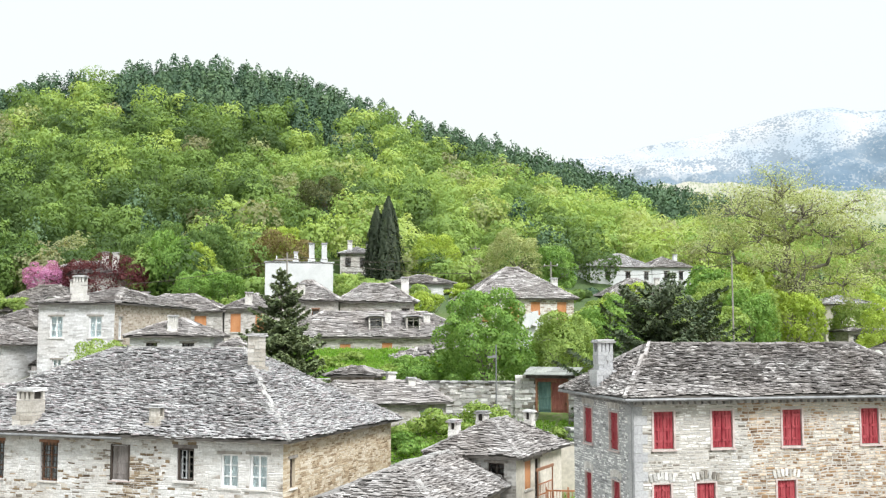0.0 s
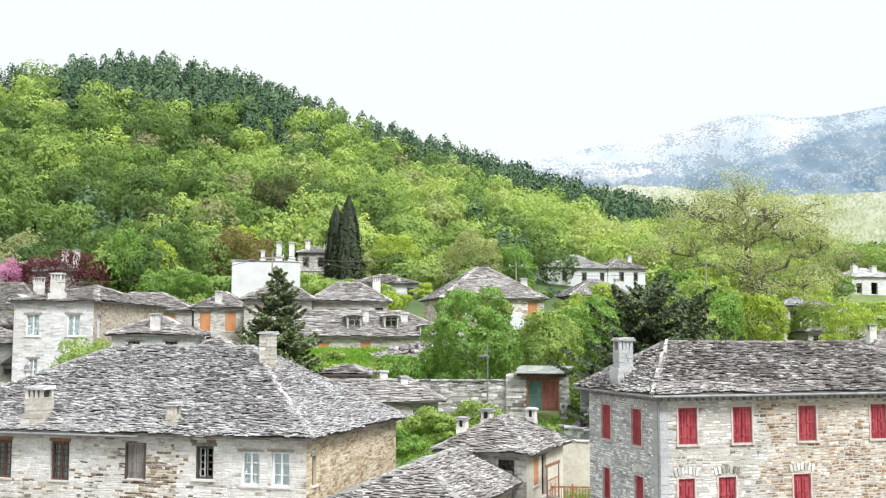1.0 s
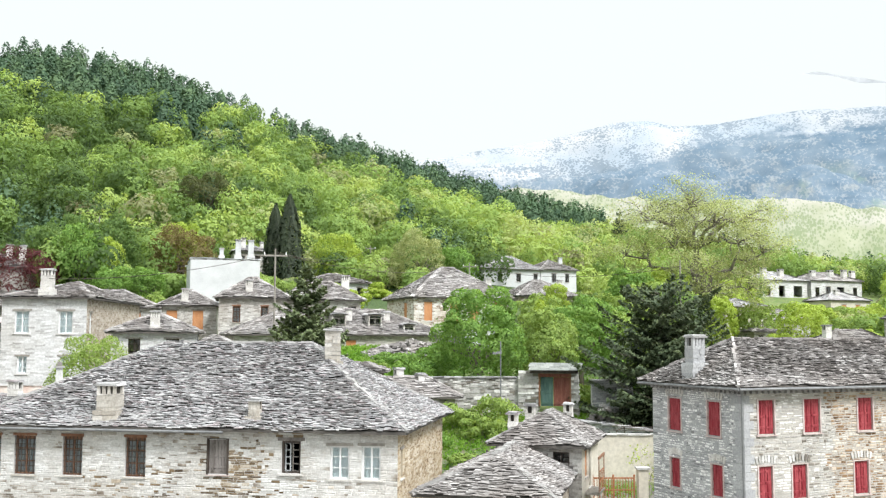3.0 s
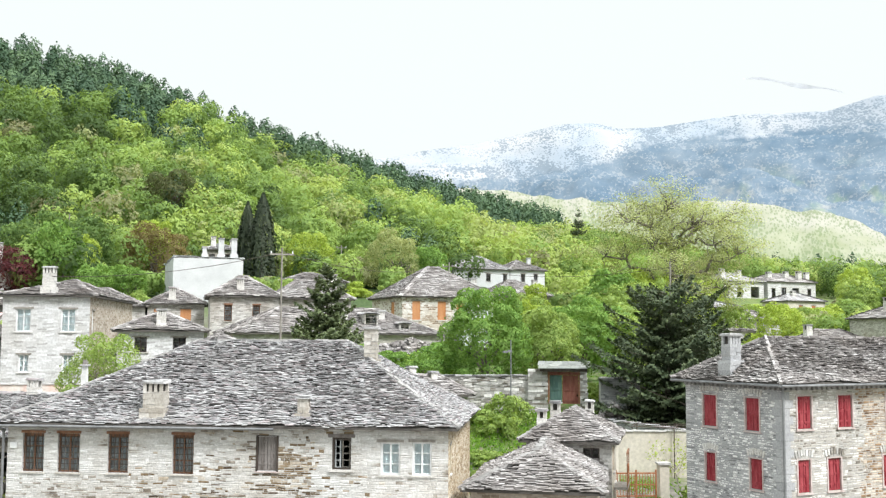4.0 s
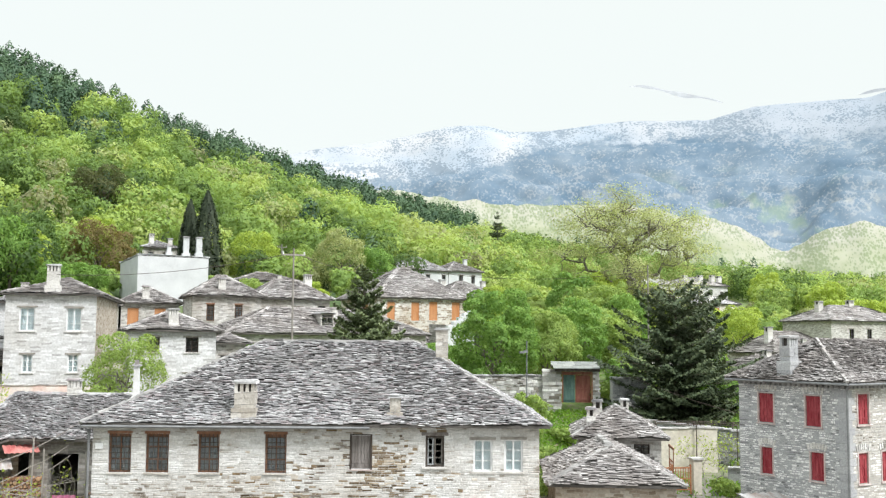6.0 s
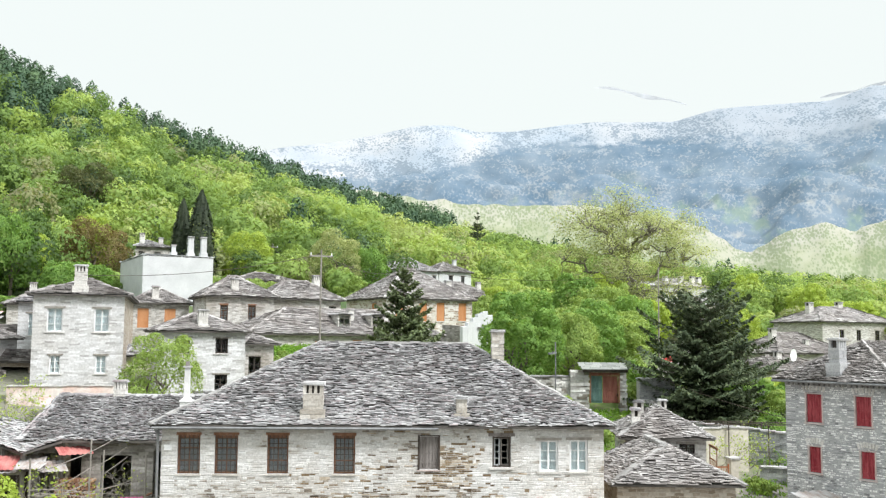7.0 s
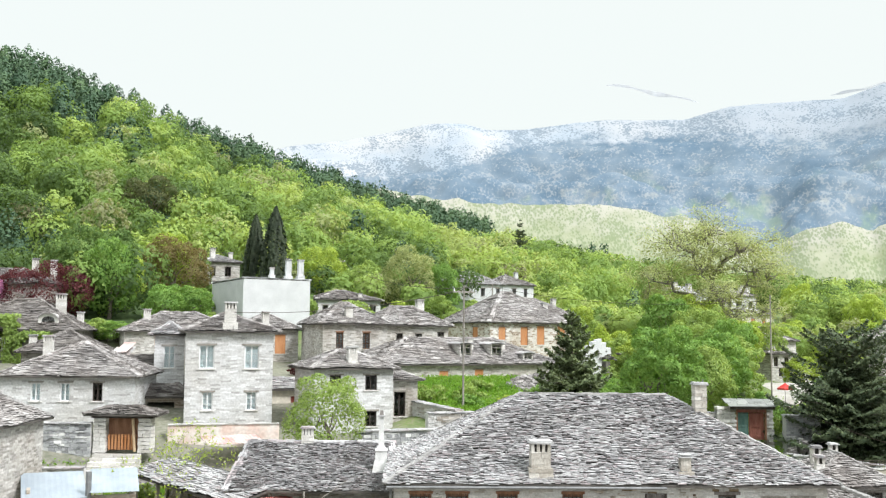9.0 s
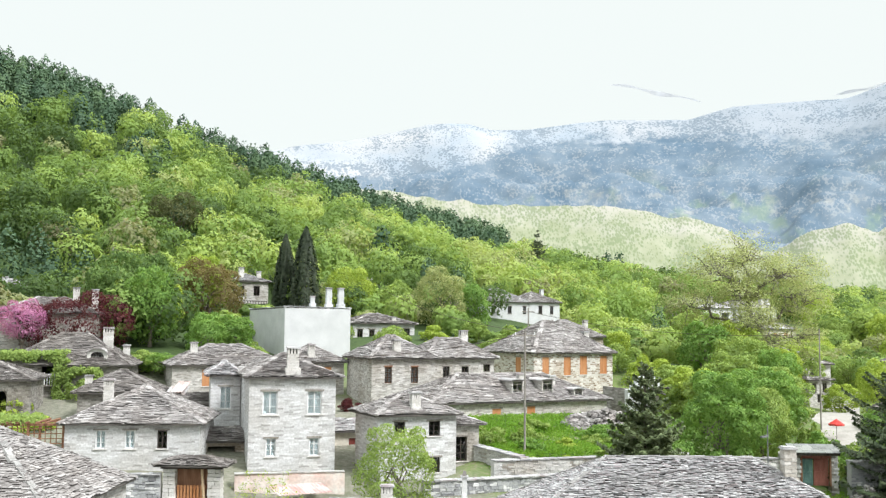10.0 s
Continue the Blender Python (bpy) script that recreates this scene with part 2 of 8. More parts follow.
CREAM = worn("cream_plaster", (0.5, 0.465, 0.39), (0.62, 0.585, 0.51), 0.8, 0.9, bump=0.15, grain=6.0)
RED_PAINT = worn("worn_red_paint", (0.21, 0.018, 0.028), (0.34, 0.065, 0.075), 7.0, 0.6, bump=0.3, streak=(1, 1, 0.2))
ORANGE = worn("orange_boards", (0.4, 0.17, 0.065), (0.5, 0.25, 0.12), 2.0, 0.7, streak=(1, 1, 0.25))
WHITE_PAINT = worn("white_paint", (0.72, 0.73, 0.73), (0.82, 0.82, 0.82), 4.0, 0.5)
BROWN_WOOD = worn("brown_wood", (0.19, 0.09, 0.05), (0.29, 0.155, 0.095), 6.0, 0.7, streak=(1, 1, 0.15))
DARK_WOOD = worn("dark_wood", (0.035, 0.028, 0.024), (0.075, 0.06, 0.05), 6.0, 0.75, streak=(1, 1, 0.15))
GREY_WOOD = worn("weathered_wood", (0.2, 0.18, 0.16), (0.32, 0.3, 0.27), 6.0, 0.85, streak=(1, 1, 0.2))
SHUTTER_GREY = worn("weathered_brown_shutter", (0.13, 0.115, 0.105), (0.23, 0.21, 0.2), 6.0, 0.8, streak=(1, 1, 0.2))
TEAL = worn("teal_paint", (0.07, 0.14, 0.125), (0.13, 0.22, 0.2), 6.0, 0.6, streak=(1, 1, 0.2))
IRON = worn("dark_iron", (0.06, 0.055, 0.05), (0.12, 0.09, 0.07), 12.0, 0.7, 0.3)
ZINC = worn("grey_gutter_metal", (0.17, 0.175, 0.18), (0.25, 0.255, 0.26), 3.0, 0.5, 0.3)
RUST = worn("rusty_steel", (0.3, 0.11, 0.05), (0.42, 0.2, 0.1), 4.0, 0.8, 0.2)
# near-black colour in place of the shade indoors and inside chimney heads
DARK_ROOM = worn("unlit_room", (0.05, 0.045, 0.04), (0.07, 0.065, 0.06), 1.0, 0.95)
SNOWY = worn("bright_sheet_metal", (0.6, 0.62, 0.64), (0.75, 0.76, 0.77), 1.5, 0.5, 0.1)
RED_SHEET = worn("red_sheet_metal", (0.3, 0.06, 0.058), (0.44, 0.19, 0.17), 2.2, 0.55, streak=(1, 0.3, 1))
PINK_SHEET = worn("faded_pink_sheet", (0.42, 0.25, 0.23), (0.52, 0.46, 0.44), 1.2, 0.6)
WORN_SHEET = worn("rust_streaked_sheet", (0.26, 0.2, 0.17), (0.47, 0.475, 0.48), 2.6, 0.6, 0.1, streak=(1, 0.3, 1))
BLUE_SHEET = worn("pale_blue_sheet", (0.25, 0.29, 0.33), (0.32, 0.36, 0.395), 0.8, 0.5)
CONCRETE = worn("pale_concrete", (0.29, 0.275, 0.25), (0.38, 0.36, 0.33), 0.8, 0.9, grain=8.0)
BARK = worn("bark", (0.1, 0.085, 0.07), (0.2, 0.17, 0.14), 3.0, 0.95, bump=0.8, streak=(1, 1, 0.3))

GLASS, g_nt, g_b = start("window_glass", 0.03)
g_b.inputs["Base Color"].default_value = (0.85, 0.9, 0.9, 1)
g_b.inputs["Transmission Weight"].default_value = 1.0
g_b.inputs["IOR"].default_value = 1.45
CURTAIN = worn("pale_curtain", (0.66, 0.74, 0.78), (0.78, 0.83, 0.86), 3.0, 0.9, streak=(4, 4, 0.3))
PALE_SASH = worn("greyed_white_paint", (0.4, 0.42, 0.44), (0.52, 0.54, 0.55), 4.0, 0.6)
# colour standing in for the sky mirrored in barred windows
PANE_REFLECTION = worn("pane_reflection", (0.27, 0.31, 0.35), (0.42, 0.46, 0.5), 2.0, 0.9, streak=(3, 3, 0.4))

LEAF_FRESH = foliage("fresh_leaves", [(0.15, (0.136, 0.203, 0.055)), (0.5, (0.252, 0.355, 0.095)), (0.85, (0.383, 0.477, 0.154))])
LEAF_MID = foliage("green_leaves", [(0.15, (0.075, 0.148, 0.036)), (0.5, (0.172, 0.304, 0.068)), (0.85, (0.313, 0.457, 0.124))])
LEAF_DEEP = foliage("deep_green_leaves", [(0.15, (0.055, 0.101, 0.032)), (0.5, (0.121, 0.203, 0.058)), (0.85, (0.227, 0.325, 0.104))])
LEAF_LIME = foliage("lime_leaves", [(0.15, (0.202, 0.284, 0.045)), (0.5, (0.333, 0.437, 0.079)), (0.85, (0.444, 0.528, 0.129))])
LEAF_PLANE = foliage("young_plane_leaves", [(0.15, (0.2, 0.25, 0.085)), (0.5, (0.325, 0.37, 0.16)), (0.85, (0.455, 0.48, 0.26))])
NEEDLE = foliage("fir_needles", [(0.15, (0.045, 0.07, 0.04)), (0.5, (0.078, 0.105, 0.055)), (0.85, (0.14, 0.17, 0.08))], trans=0.1)
NEEDLE_MID = foliage("olive_fir_needles", [(0.15, (0.065, 0.09, 0.046)), (0.5, (0.13, 0.168, 0.08)), (0.85, (0.22, 0.26, 0.13))], trans=0.15)
NEEDLE_DARK = foliage("cypress_needles", [(0.15, (0.02, 0.03, 0.018)), (0.5, (0.036, 0.052, 0.028)), (0.85, (0.07, 0.085, 0.045))], trans=0.08)
LEAF_BRONZE = foliage("bronze_leaves", [(0.15, (0.1, 0.085, 0.04)), (0.5, (0.19, 0.15, 0.065)), (0.85, (0.26, 0.25, 0.09))])
LEAF_OLIVE = foliage("dark_olive_leaves", [(0.15, (0.05, 0.06, 0.028)), (0.5, (0.1, 0.115, 0.05)), (0.85, (0.17, 0.19, 0.075))])
LEAF_PURPLE = foliage("purple_leaves", [(0.15, (0.04, 0.01, 0.014)), (0.5, (0.1, 0.026, 0.034)), (0.85, (0.17, 0.065, 0.06))])
BLOSSOM = foliage("pink_blossom", [(0.15, (0.33, 0.11, 0.26)), (0.5, (0.5, 0.22, 0.41)), (0.85, (0.6, 0.36, 0.52))])
WOODS = foliage("hill_leaves", [(0.0, (0.055, 0.096, 0.033)), (0.25, (0.131, 0.208, 0.059)), (0.5, (0.237, 0.348, 0.097)), (0.75, (0.381, 0.479, 0.139)), (0.88, (0.302, 0.340, 0.167)), (1.0, (0.181, 0.167, 0.104))], tint=True, trans=0.42)
PINES = foliage("pine_needles", [(0.1, (0.045, 0.088, 0.05)), (0.6, (0.075, 0.13, 0.066)), (1.0, (0.12, 0.185, 0.085))], tint=True, trans=0.1)
GRASS_BLADE = foliage("grass_blades", [(0.15, (0.09, 0.2, 0.025)), (0.5, (0.17, 0.33, 0.04)), (0.85, (0.3, 0.42, 0.09))])

# ---- mesh helpers ----
class Geo:
    """Collects corners and faces of one mesh."""

    def __init__(self):
        self.v, self.f = [], []

    def face(self, *pts):
        k = len(self.v)
        self.v.extend(pts)
        self.f.append(tuple(range(k, k + len(pts))))

    def hexa(self, low, high, bottom=True):
        """A block between two rings of four corners, each going anticlockwise seen from the side of high."""
        k = len(self.v)
        self.v.extend(low)
        self.v.extend(high)
        if bottom:
            self.f.append((k + 3, k + 2, k + 1, k))
        self.f.append((k + 4, k + 5, k + 6, k + 7))
        for i in range(4):
            j = (i + 1) % 4
            self.f.append((k + i, k + j, k + 4 + j, k + 4 + i))

    def slab(self, low, high):
        """A block that shows its top, its front edge and its two sides."""
        k = len(self.v)
        self.v.extend(low)
        self.v.extend(high)
        self.f += [(k + 4, k + 5, k + 6, k + 7), (k, k + 1, k + 5, k + 4), (k + 1, k + 2, k + 6, k + 5), (k + 3, k, k + 4, k + 7)]

    def box(self, x0, x1, y0, y1, z0, z1, skew=0.0, rng=random):
        j = (lambda: rng.uniform(-skew, skew)) if skew else (lambda: 0.0)
        ring = lambda z: [(x0 + j(), y0 + j(), z + j()), (x1 + j(), y0 + j(), z + j()), (x1 + j(), y1 + j(), z + j()), (x0 + j(), y1 + j(), z + j())]
        self.hexa(ring(z0), ring(z1))

    def tube(self, a, b, r0, r1=None, n=8, cap=True):
        r1 = r0 if r1 is None else r1
        a, b = Vector(a), Vector(b)
        q = (b - a).to_track_quat("Z", "Y")
        k = len(self.v)
        for p, r in ((a, r0), (b, r1)):
            for i in range(n):
                t = math.tau * i / n
                self.v.append(tuple(p + q @ Vector((r * math.cos(t), r * math.sin(t), 0))))
        for i in range(n):
            j = (i + 1) % n
            self.f.append((k + i, k + j, k + n + j, k + n + i))
        if cap:
            self.f.append(tuple(k + n + i for i in range(n)))
            self.f.append(tuple(k + n - 1 - i for i in range(n)))

    def mesh(self, name, material=None, smooth=False):
        me = bpy.data.meshes.new(name)
        me.from_pydata(self.v, [], self.f)
        if material:
            me.materials.append(material)
        if smooth:
            me.polygons.foreach_set("use_smooth", [True] * len(me.polygons))
        return me


def part(name, geo, material, parent, label="", kind="", smooth=False):
    """One mesh object under a thing or under a part."""
    me = geo if isinstance(geo, bpy.types.Mesh) else geo.mesh(name, material, smooth)
    ob = new(name, me)
    ob.parent = parent
    return tagged(ob, label, "", "", kind)


def thing(name, x, y, z, yaw, label, category, group="", kind=""):
    """An Empty at the base of a thing that has parts."""
    ob = new(name)
    ob.matrix_basis = pose(x, y, z, 0, 0, yaw)
    return tagged(ob, label, category, group, kind)


def solo(name, geo, material, label, category, group="", kind="", smooth=False):
    ob = new(name, geo.mesh(name, material, smooth))
    return tagged(ob, label, category, group, kind)


def big_mesh(name, verts, quads, material, tint=None):
    """A mesh of many faces of three or four corners from arrays."""
    me = bpy.data.meshes.new(name)
    n, q = len(verts), len(quads)
    me.vertices.add(n)
    me.vertices.foreach_set("co", np.ascontiguousarray(verts[:, :3], dtype=np.float32).ravel())
    k = quads.shape[1]
    me.loops.add(q * k)
    me.loops.foreach_set("vertex_index", np.ascontiguousarray(quads, dtype=np.int32).ravel())
    me.polygons.add(q)
    me.polygons.foreach_set("loop_start", np.arange(0, q * k, k, dtype=np.int32))
    me.update(calc_edges=True)
    me.materials.append(material)
    if verts.shape[1] == 6:
        a = me.attributes.new("custom_normal", "FLOAT_VECTOR", "POINT")
        a.data.foreach_set("vector", np.ascontiguousarray(verts[:, 3:], dtype=np.float32).ravel())
    if tint is not None:
        a = me.attributes.new("tint", "FLOAT", "POINT")
        a.data.foreach_set("value", np.ascontiguousarray(tint, dtype=np.float32))
    return me


# ---- the lie of the land ----
PROFILE_Y = (-200, 0, 34, 44, 50, 54, 57, 62, 70, 78, 88, 95, 104, 120, 150, 190)
PROFILE_Z = (0.5, 2.0, 4.2, 5.0, 5.8, 7.4, 8.6, 9.4, 9.9, 12.0, 12.8, 13.4, 16.2, 18.2, 21.5, 25.0)
CREST_X = (-260, -131, -118, -108, -98, -88, -69, -57, -44, -31, -18, -8, 3, 17, 36, 51, 66, 90, 114, 142, 176, 300, 500)
CREST_Z = (56, 68, 73, 77, 79, 80.5, 83, 82, 79.5, 75.5, 71.5, 67, 63, 58.5, 53.5, 49.5, 46.5, 41.5, 37, 33, 30, 28, 26)


def smooth_step(a, b, x):
    t = np.clip((x - a) / (b - a), 0, 1)
    return t * t * (3 - 2 * t)


def crest_y(x):
    return np.clip(288 + 0.12 * (x + 10), 262, 440)


def ground(x, y):
    """Height of the ground; takes numbers or arrays."""
    x, y = np.asarray(x, float), np.asarray(y, float)
    low = np.interp(y, PROFILE_Y, PROFILE_Z) * (1 - 0.32 * smooth_step(16, 58, x) * smooth_step(60, 90, y))
    low = low - 2.4 * smooth_step(-19, -26, x) * smooth_step(47, 55, y) * smooth_step(67.5, 64.5, y)
    low = low + 1.3 * smooth_step(-14, -11.5, x) * smooth_step(6, 1, x) * smooth_step(63.4, 66, y) * smooth_step(80, 77, y)
    yc, zc = crest_y(x), np.interp(x, CREST_X, CREST_Z)
    u = np.clip((y - 146) / (yc - 146), 0, 1)
    z = low + (zc + 1.5 - low) * u ** 1.15
    z = np.where(y > 146, z, low)
    over = np.clip((y - yc) / 420, 0, 1)
    z = z - (z - 4) * over * over * (3 - 2 * over)
    bump = 0.35 * np.sin(x * 0.21 + 1.3) * np.sin(y * 0.17) * smooth_step(80, 130, y)
    return z + bump

# ---- ground and mountains ----
def spaced(lo, near_lo, near_hi, hi, step):
    near = np.arange(near_lo, near_hi + step, step)
    left = near_lo - np.geomspace(step * 2, near_lo - lo, 14)[::-1]
    right = near[-1] + np.geomspace(step * 2, hi - near[-1], 14)
    return np.concatenate([left, near, right])


def sheet(name, X, Y, Z, material, label):
    n, m = X.shape
    verts = np.stack([X, Y, Z], -1).reshape(-1, 3)
    i, j = np.meshgrid(np.arange(n - 1), np.arange(m - 1), indexing="ij")
    k = (i * m + j).ravel()
    me = big_mesh(name, verts, np.stack([k, k + m, k + m + 1, k + 1], -1), material)
    me.polygons.foreach_set("use_smooth", [True] * len(me.polygons))
    return tagged(new(name, me), label, "ground", "", "structure")


def land_material():
    m, nt, b = start("meadow_and_earth", 0.95)
    n1, n2 = world_noise(nt, 0.25, 5.0), world_noise(nt, 3.0, 4.0)
    g = nt.nodes.new("ShaderNodeNewGeometry")
    sep = nt.nodes.new("ShaderNodeSeparateXYZ")
    nt.links.new(g.outputs["Position"], sep.inputs[0])
    yy = math_node(nt, "ADD", sep.outputs[1], math_node(nt, "MULTIPLY", n1, 14.0))
    grass = mixed(nt, ramp(nt, n1, [(0.4, (0, 0, 0)), (0.6, (1, 1, 1))]), (0.075, 0.125, 0.03), (0.135, 0.19, 0.05))
    grass = mixed(nt, ramp(nt, n2, [(0.5, (0, 0, 0)), (0.7, (1, 1, 1))]), grass, (0.2, 0.17, 0.12))
    yard = mixed(nt, ramp(nt, n2, [(0.35, (0, 0, 0)), (0.65, (1, 1, 1))]), (0.15, 0.14, 0.125), (0.25, 0.235, 0.21))
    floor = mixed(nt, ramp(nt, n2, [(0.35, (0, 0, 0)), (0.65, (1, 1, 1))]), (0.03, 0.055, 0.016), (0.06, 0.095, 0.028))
    xx = math_node(nt, "ADD", sep.outputs[0], math_node(nt, "MULTIPLY", n1, 6.0))
    lawn = math_node(nt, "MULTIPLY", ramp(nt, math_node(nt, "DIVIDE", yy, 100.0), [(0.54, (0, 0, 0)), (0.6, (1, 1, 1))]),
                     ramp(nt, math_node(nt, "DIVIDE", math_node(nt, "ADD", xx, 60.0), 100.0), [(0.47, (0.25, 0.25, 0.25)), (0.5, (1, 1, 1))]))
    col = mixed(nt, lawn, yard, grass)
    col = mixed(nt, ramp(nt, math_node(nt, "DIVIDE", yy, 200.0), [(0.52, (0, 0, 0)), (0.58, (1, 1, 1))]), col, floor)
    col = mixed(nt, ramp(nt, math_node(nt, "DIVIDE", math_node(nt, "ADD", xx, 60.0), 200.0), [(0.49, (0, 0, 0)), (0.54, (1, 1, 1))]), col, grass)
    nt.links.new(col, b.inputs["Base Color"])
    bumped(nt, b, n2, 0.6, 0.1)
    return m


xs, ys = spaced(-4200, -180, 380, 4200, 4.0), spaced(-4200, -60, 520, 4400, 4.0)
GX, GY = np.meshgrid(xs, ys, indexing="ij")
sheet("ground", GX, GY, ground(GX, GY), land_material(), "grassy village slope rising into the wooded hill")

# the far skyline, the foot of the snow and the crest of the foothills: azimuth and elevation in degrees
SKY_AZ = (-60, -20, 0, 6.7, 9.9, 12, 14.5, 17.5, 19.3, 21.5, 23, 25, 28, 30, 34, 36.5, 40, 42.5, 44.5, 50, 80)
SKY_EL = (7.5, 8.5, 9.6, 9.95, 10.2, 10.7, 11.0, 11.6, 12.05, 12.1, 11.75, 11.8, 12.2, 12.3, 12.1, 12.75, 12.85, 12.85, 13.4, 13.0, 9.0)
SNOW_AZ = (-30, 0, 14.7, 17.6, 20.2, 22.3, 23.8, 26.7, 30, 35, 37.4, 40.3, 43.2, 45, 60)
SNOW_EL = (8.6, 8.8, 9.0, 9.5, 9.6, 10.0, 10.8, 11.3, 11.25, 11.3, 11.0, 10.9, 11.1, 11.5, 11.0)
FOOT_AZ = (-30, 0, 13.7, 16.5, 19, 21.5, 24, 27, 30, 33.4, 35.5, 37, 37.6, 38.5, 39.6, 41.4, 43.1, 45, 55, 80)
FOOT_EL = (6.0, 8.0, 8.55, 8.4, 8.1, 7.7, 7.7, 7.7, 7.5, 6.8, 6.2, 5.0, 4.9, 5.5, 6.05, 6.5, 6.1, 6.7, 6.5, 5.0)


def far_coordinates(nt):
    """Azimuth and height, so that patches keep their shape on the steep far slopes."""
    g = nt.nodes.new("ShaderNodeNewGeometry")
    sep = nt.nodes.new("ShaderNodeSeparateXYZ")
    nt.links.new(g.outputs["Position"], sep.inputs[0])
    comb = nt.nodes.new("ShaderNodeCombineXYZ")
    nt.links.new(math_node(nt, "MULTIPLY", math_node(nt, "ARCTAN2", sep.outputs[0], sep.outputs[1]), 2400.0), comb.inputs[0])
    nt.links.new(sep.outputs[2], comb.inputs[2])

    def patches(scale, detail, rough=0.55, stretch=(1, 1, 1)):
        v = nt.nodes.new("ShaderNodeVectorMath")
        v.operation = "MULTIPLY"
        v.inputs[1].default_value = stretch
        nt.links.new(comb.outputs[0], v.inputs[0])
        n = node(nt, "TexNoise", Scale=scale, Detail=detail, Roughness=rough)
        nt.links.new(v.outputs[0], n.inputs["Vector"])
        return n.outputs[0]

    def cells(scale):
        n = nt.nodes.new("ShaderNodeTexVoronoi")
        n.inputs["Scale"].default_value = scale
        nt.links.new(comb.outputs[0], n.inputs["Vector"])
        return n.outputs["Distance"]

    return patches, cells


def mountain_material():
    """Snow with scattered trees above a dark forest belt, paled and blued by haze put into the colours; the vertex
    value 'over_snow' tells the degrees above the snow line.
    """
    m, nt, b = start("hazy_snowy_mountain", 0.95, 0, 0.1)
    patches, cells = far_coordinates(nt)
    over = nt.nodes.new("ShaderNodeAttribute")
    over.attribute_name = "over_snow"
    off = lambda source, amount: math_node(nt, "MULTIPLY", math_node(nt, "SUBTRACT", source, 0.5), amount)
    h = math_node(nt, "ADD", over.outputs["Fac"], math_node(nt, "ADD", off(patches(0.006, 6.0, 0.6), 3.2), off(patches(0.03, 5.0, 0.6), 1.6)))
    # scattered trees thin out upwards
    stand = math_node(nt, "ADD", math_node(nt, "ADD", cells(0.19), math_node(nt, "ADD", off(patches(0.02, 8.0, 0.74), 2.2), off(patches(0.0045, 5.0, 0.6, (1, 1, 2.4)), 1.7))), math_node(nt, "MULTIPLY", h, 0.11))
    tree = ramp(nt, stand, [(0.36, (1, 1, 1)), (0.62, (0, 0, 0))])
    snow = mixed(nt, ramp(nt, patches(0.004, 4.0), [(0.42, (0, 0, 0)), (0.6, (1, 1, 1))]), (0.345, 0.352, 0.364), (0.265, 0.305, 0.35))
    # the snow turns greyer blue towards the right of the range
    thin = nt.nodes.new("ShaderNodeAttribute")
    thin.attribute_name = "bluer_snow"
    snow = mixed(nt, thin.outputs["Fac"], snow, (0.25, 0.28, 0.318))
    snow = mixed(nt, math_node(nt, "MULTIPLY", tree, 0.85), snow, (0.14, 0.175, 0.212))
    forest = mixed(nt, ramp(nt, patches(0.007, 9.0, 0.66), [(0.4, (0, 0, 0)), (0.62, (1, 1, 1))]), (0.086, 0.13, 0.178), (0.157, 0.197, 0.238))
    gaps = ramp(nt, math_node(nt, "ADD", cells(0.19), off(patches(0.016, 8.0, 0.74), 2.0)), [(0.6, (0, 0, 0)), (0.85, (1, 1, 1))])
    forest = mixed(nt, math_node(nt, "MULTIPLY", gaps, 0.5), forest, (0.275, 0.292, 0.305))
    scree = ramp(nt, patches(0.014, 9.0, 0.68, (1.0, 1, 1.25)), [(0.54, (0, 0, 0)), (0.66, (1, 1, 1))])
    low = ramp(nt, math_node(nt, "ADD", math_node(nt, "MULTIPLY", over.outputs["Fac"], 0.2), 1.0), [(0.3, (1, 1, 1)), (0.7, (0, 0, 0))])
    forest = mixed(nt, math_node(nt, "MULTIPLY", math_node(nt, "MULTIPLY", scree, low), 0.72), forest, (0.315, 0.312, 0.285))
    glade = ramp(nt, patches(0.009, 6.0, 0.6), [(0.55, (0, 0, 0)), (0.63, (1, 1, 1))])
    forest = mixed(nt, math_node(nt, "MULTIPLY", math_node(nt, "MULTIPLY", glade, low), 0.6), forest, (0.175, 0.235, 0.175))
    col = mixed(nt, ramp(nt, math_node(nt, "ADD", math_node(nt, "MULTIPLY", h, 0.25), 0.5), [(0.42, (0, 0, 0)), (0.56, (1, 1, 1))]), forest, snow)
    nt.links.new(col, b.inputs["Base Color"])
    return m


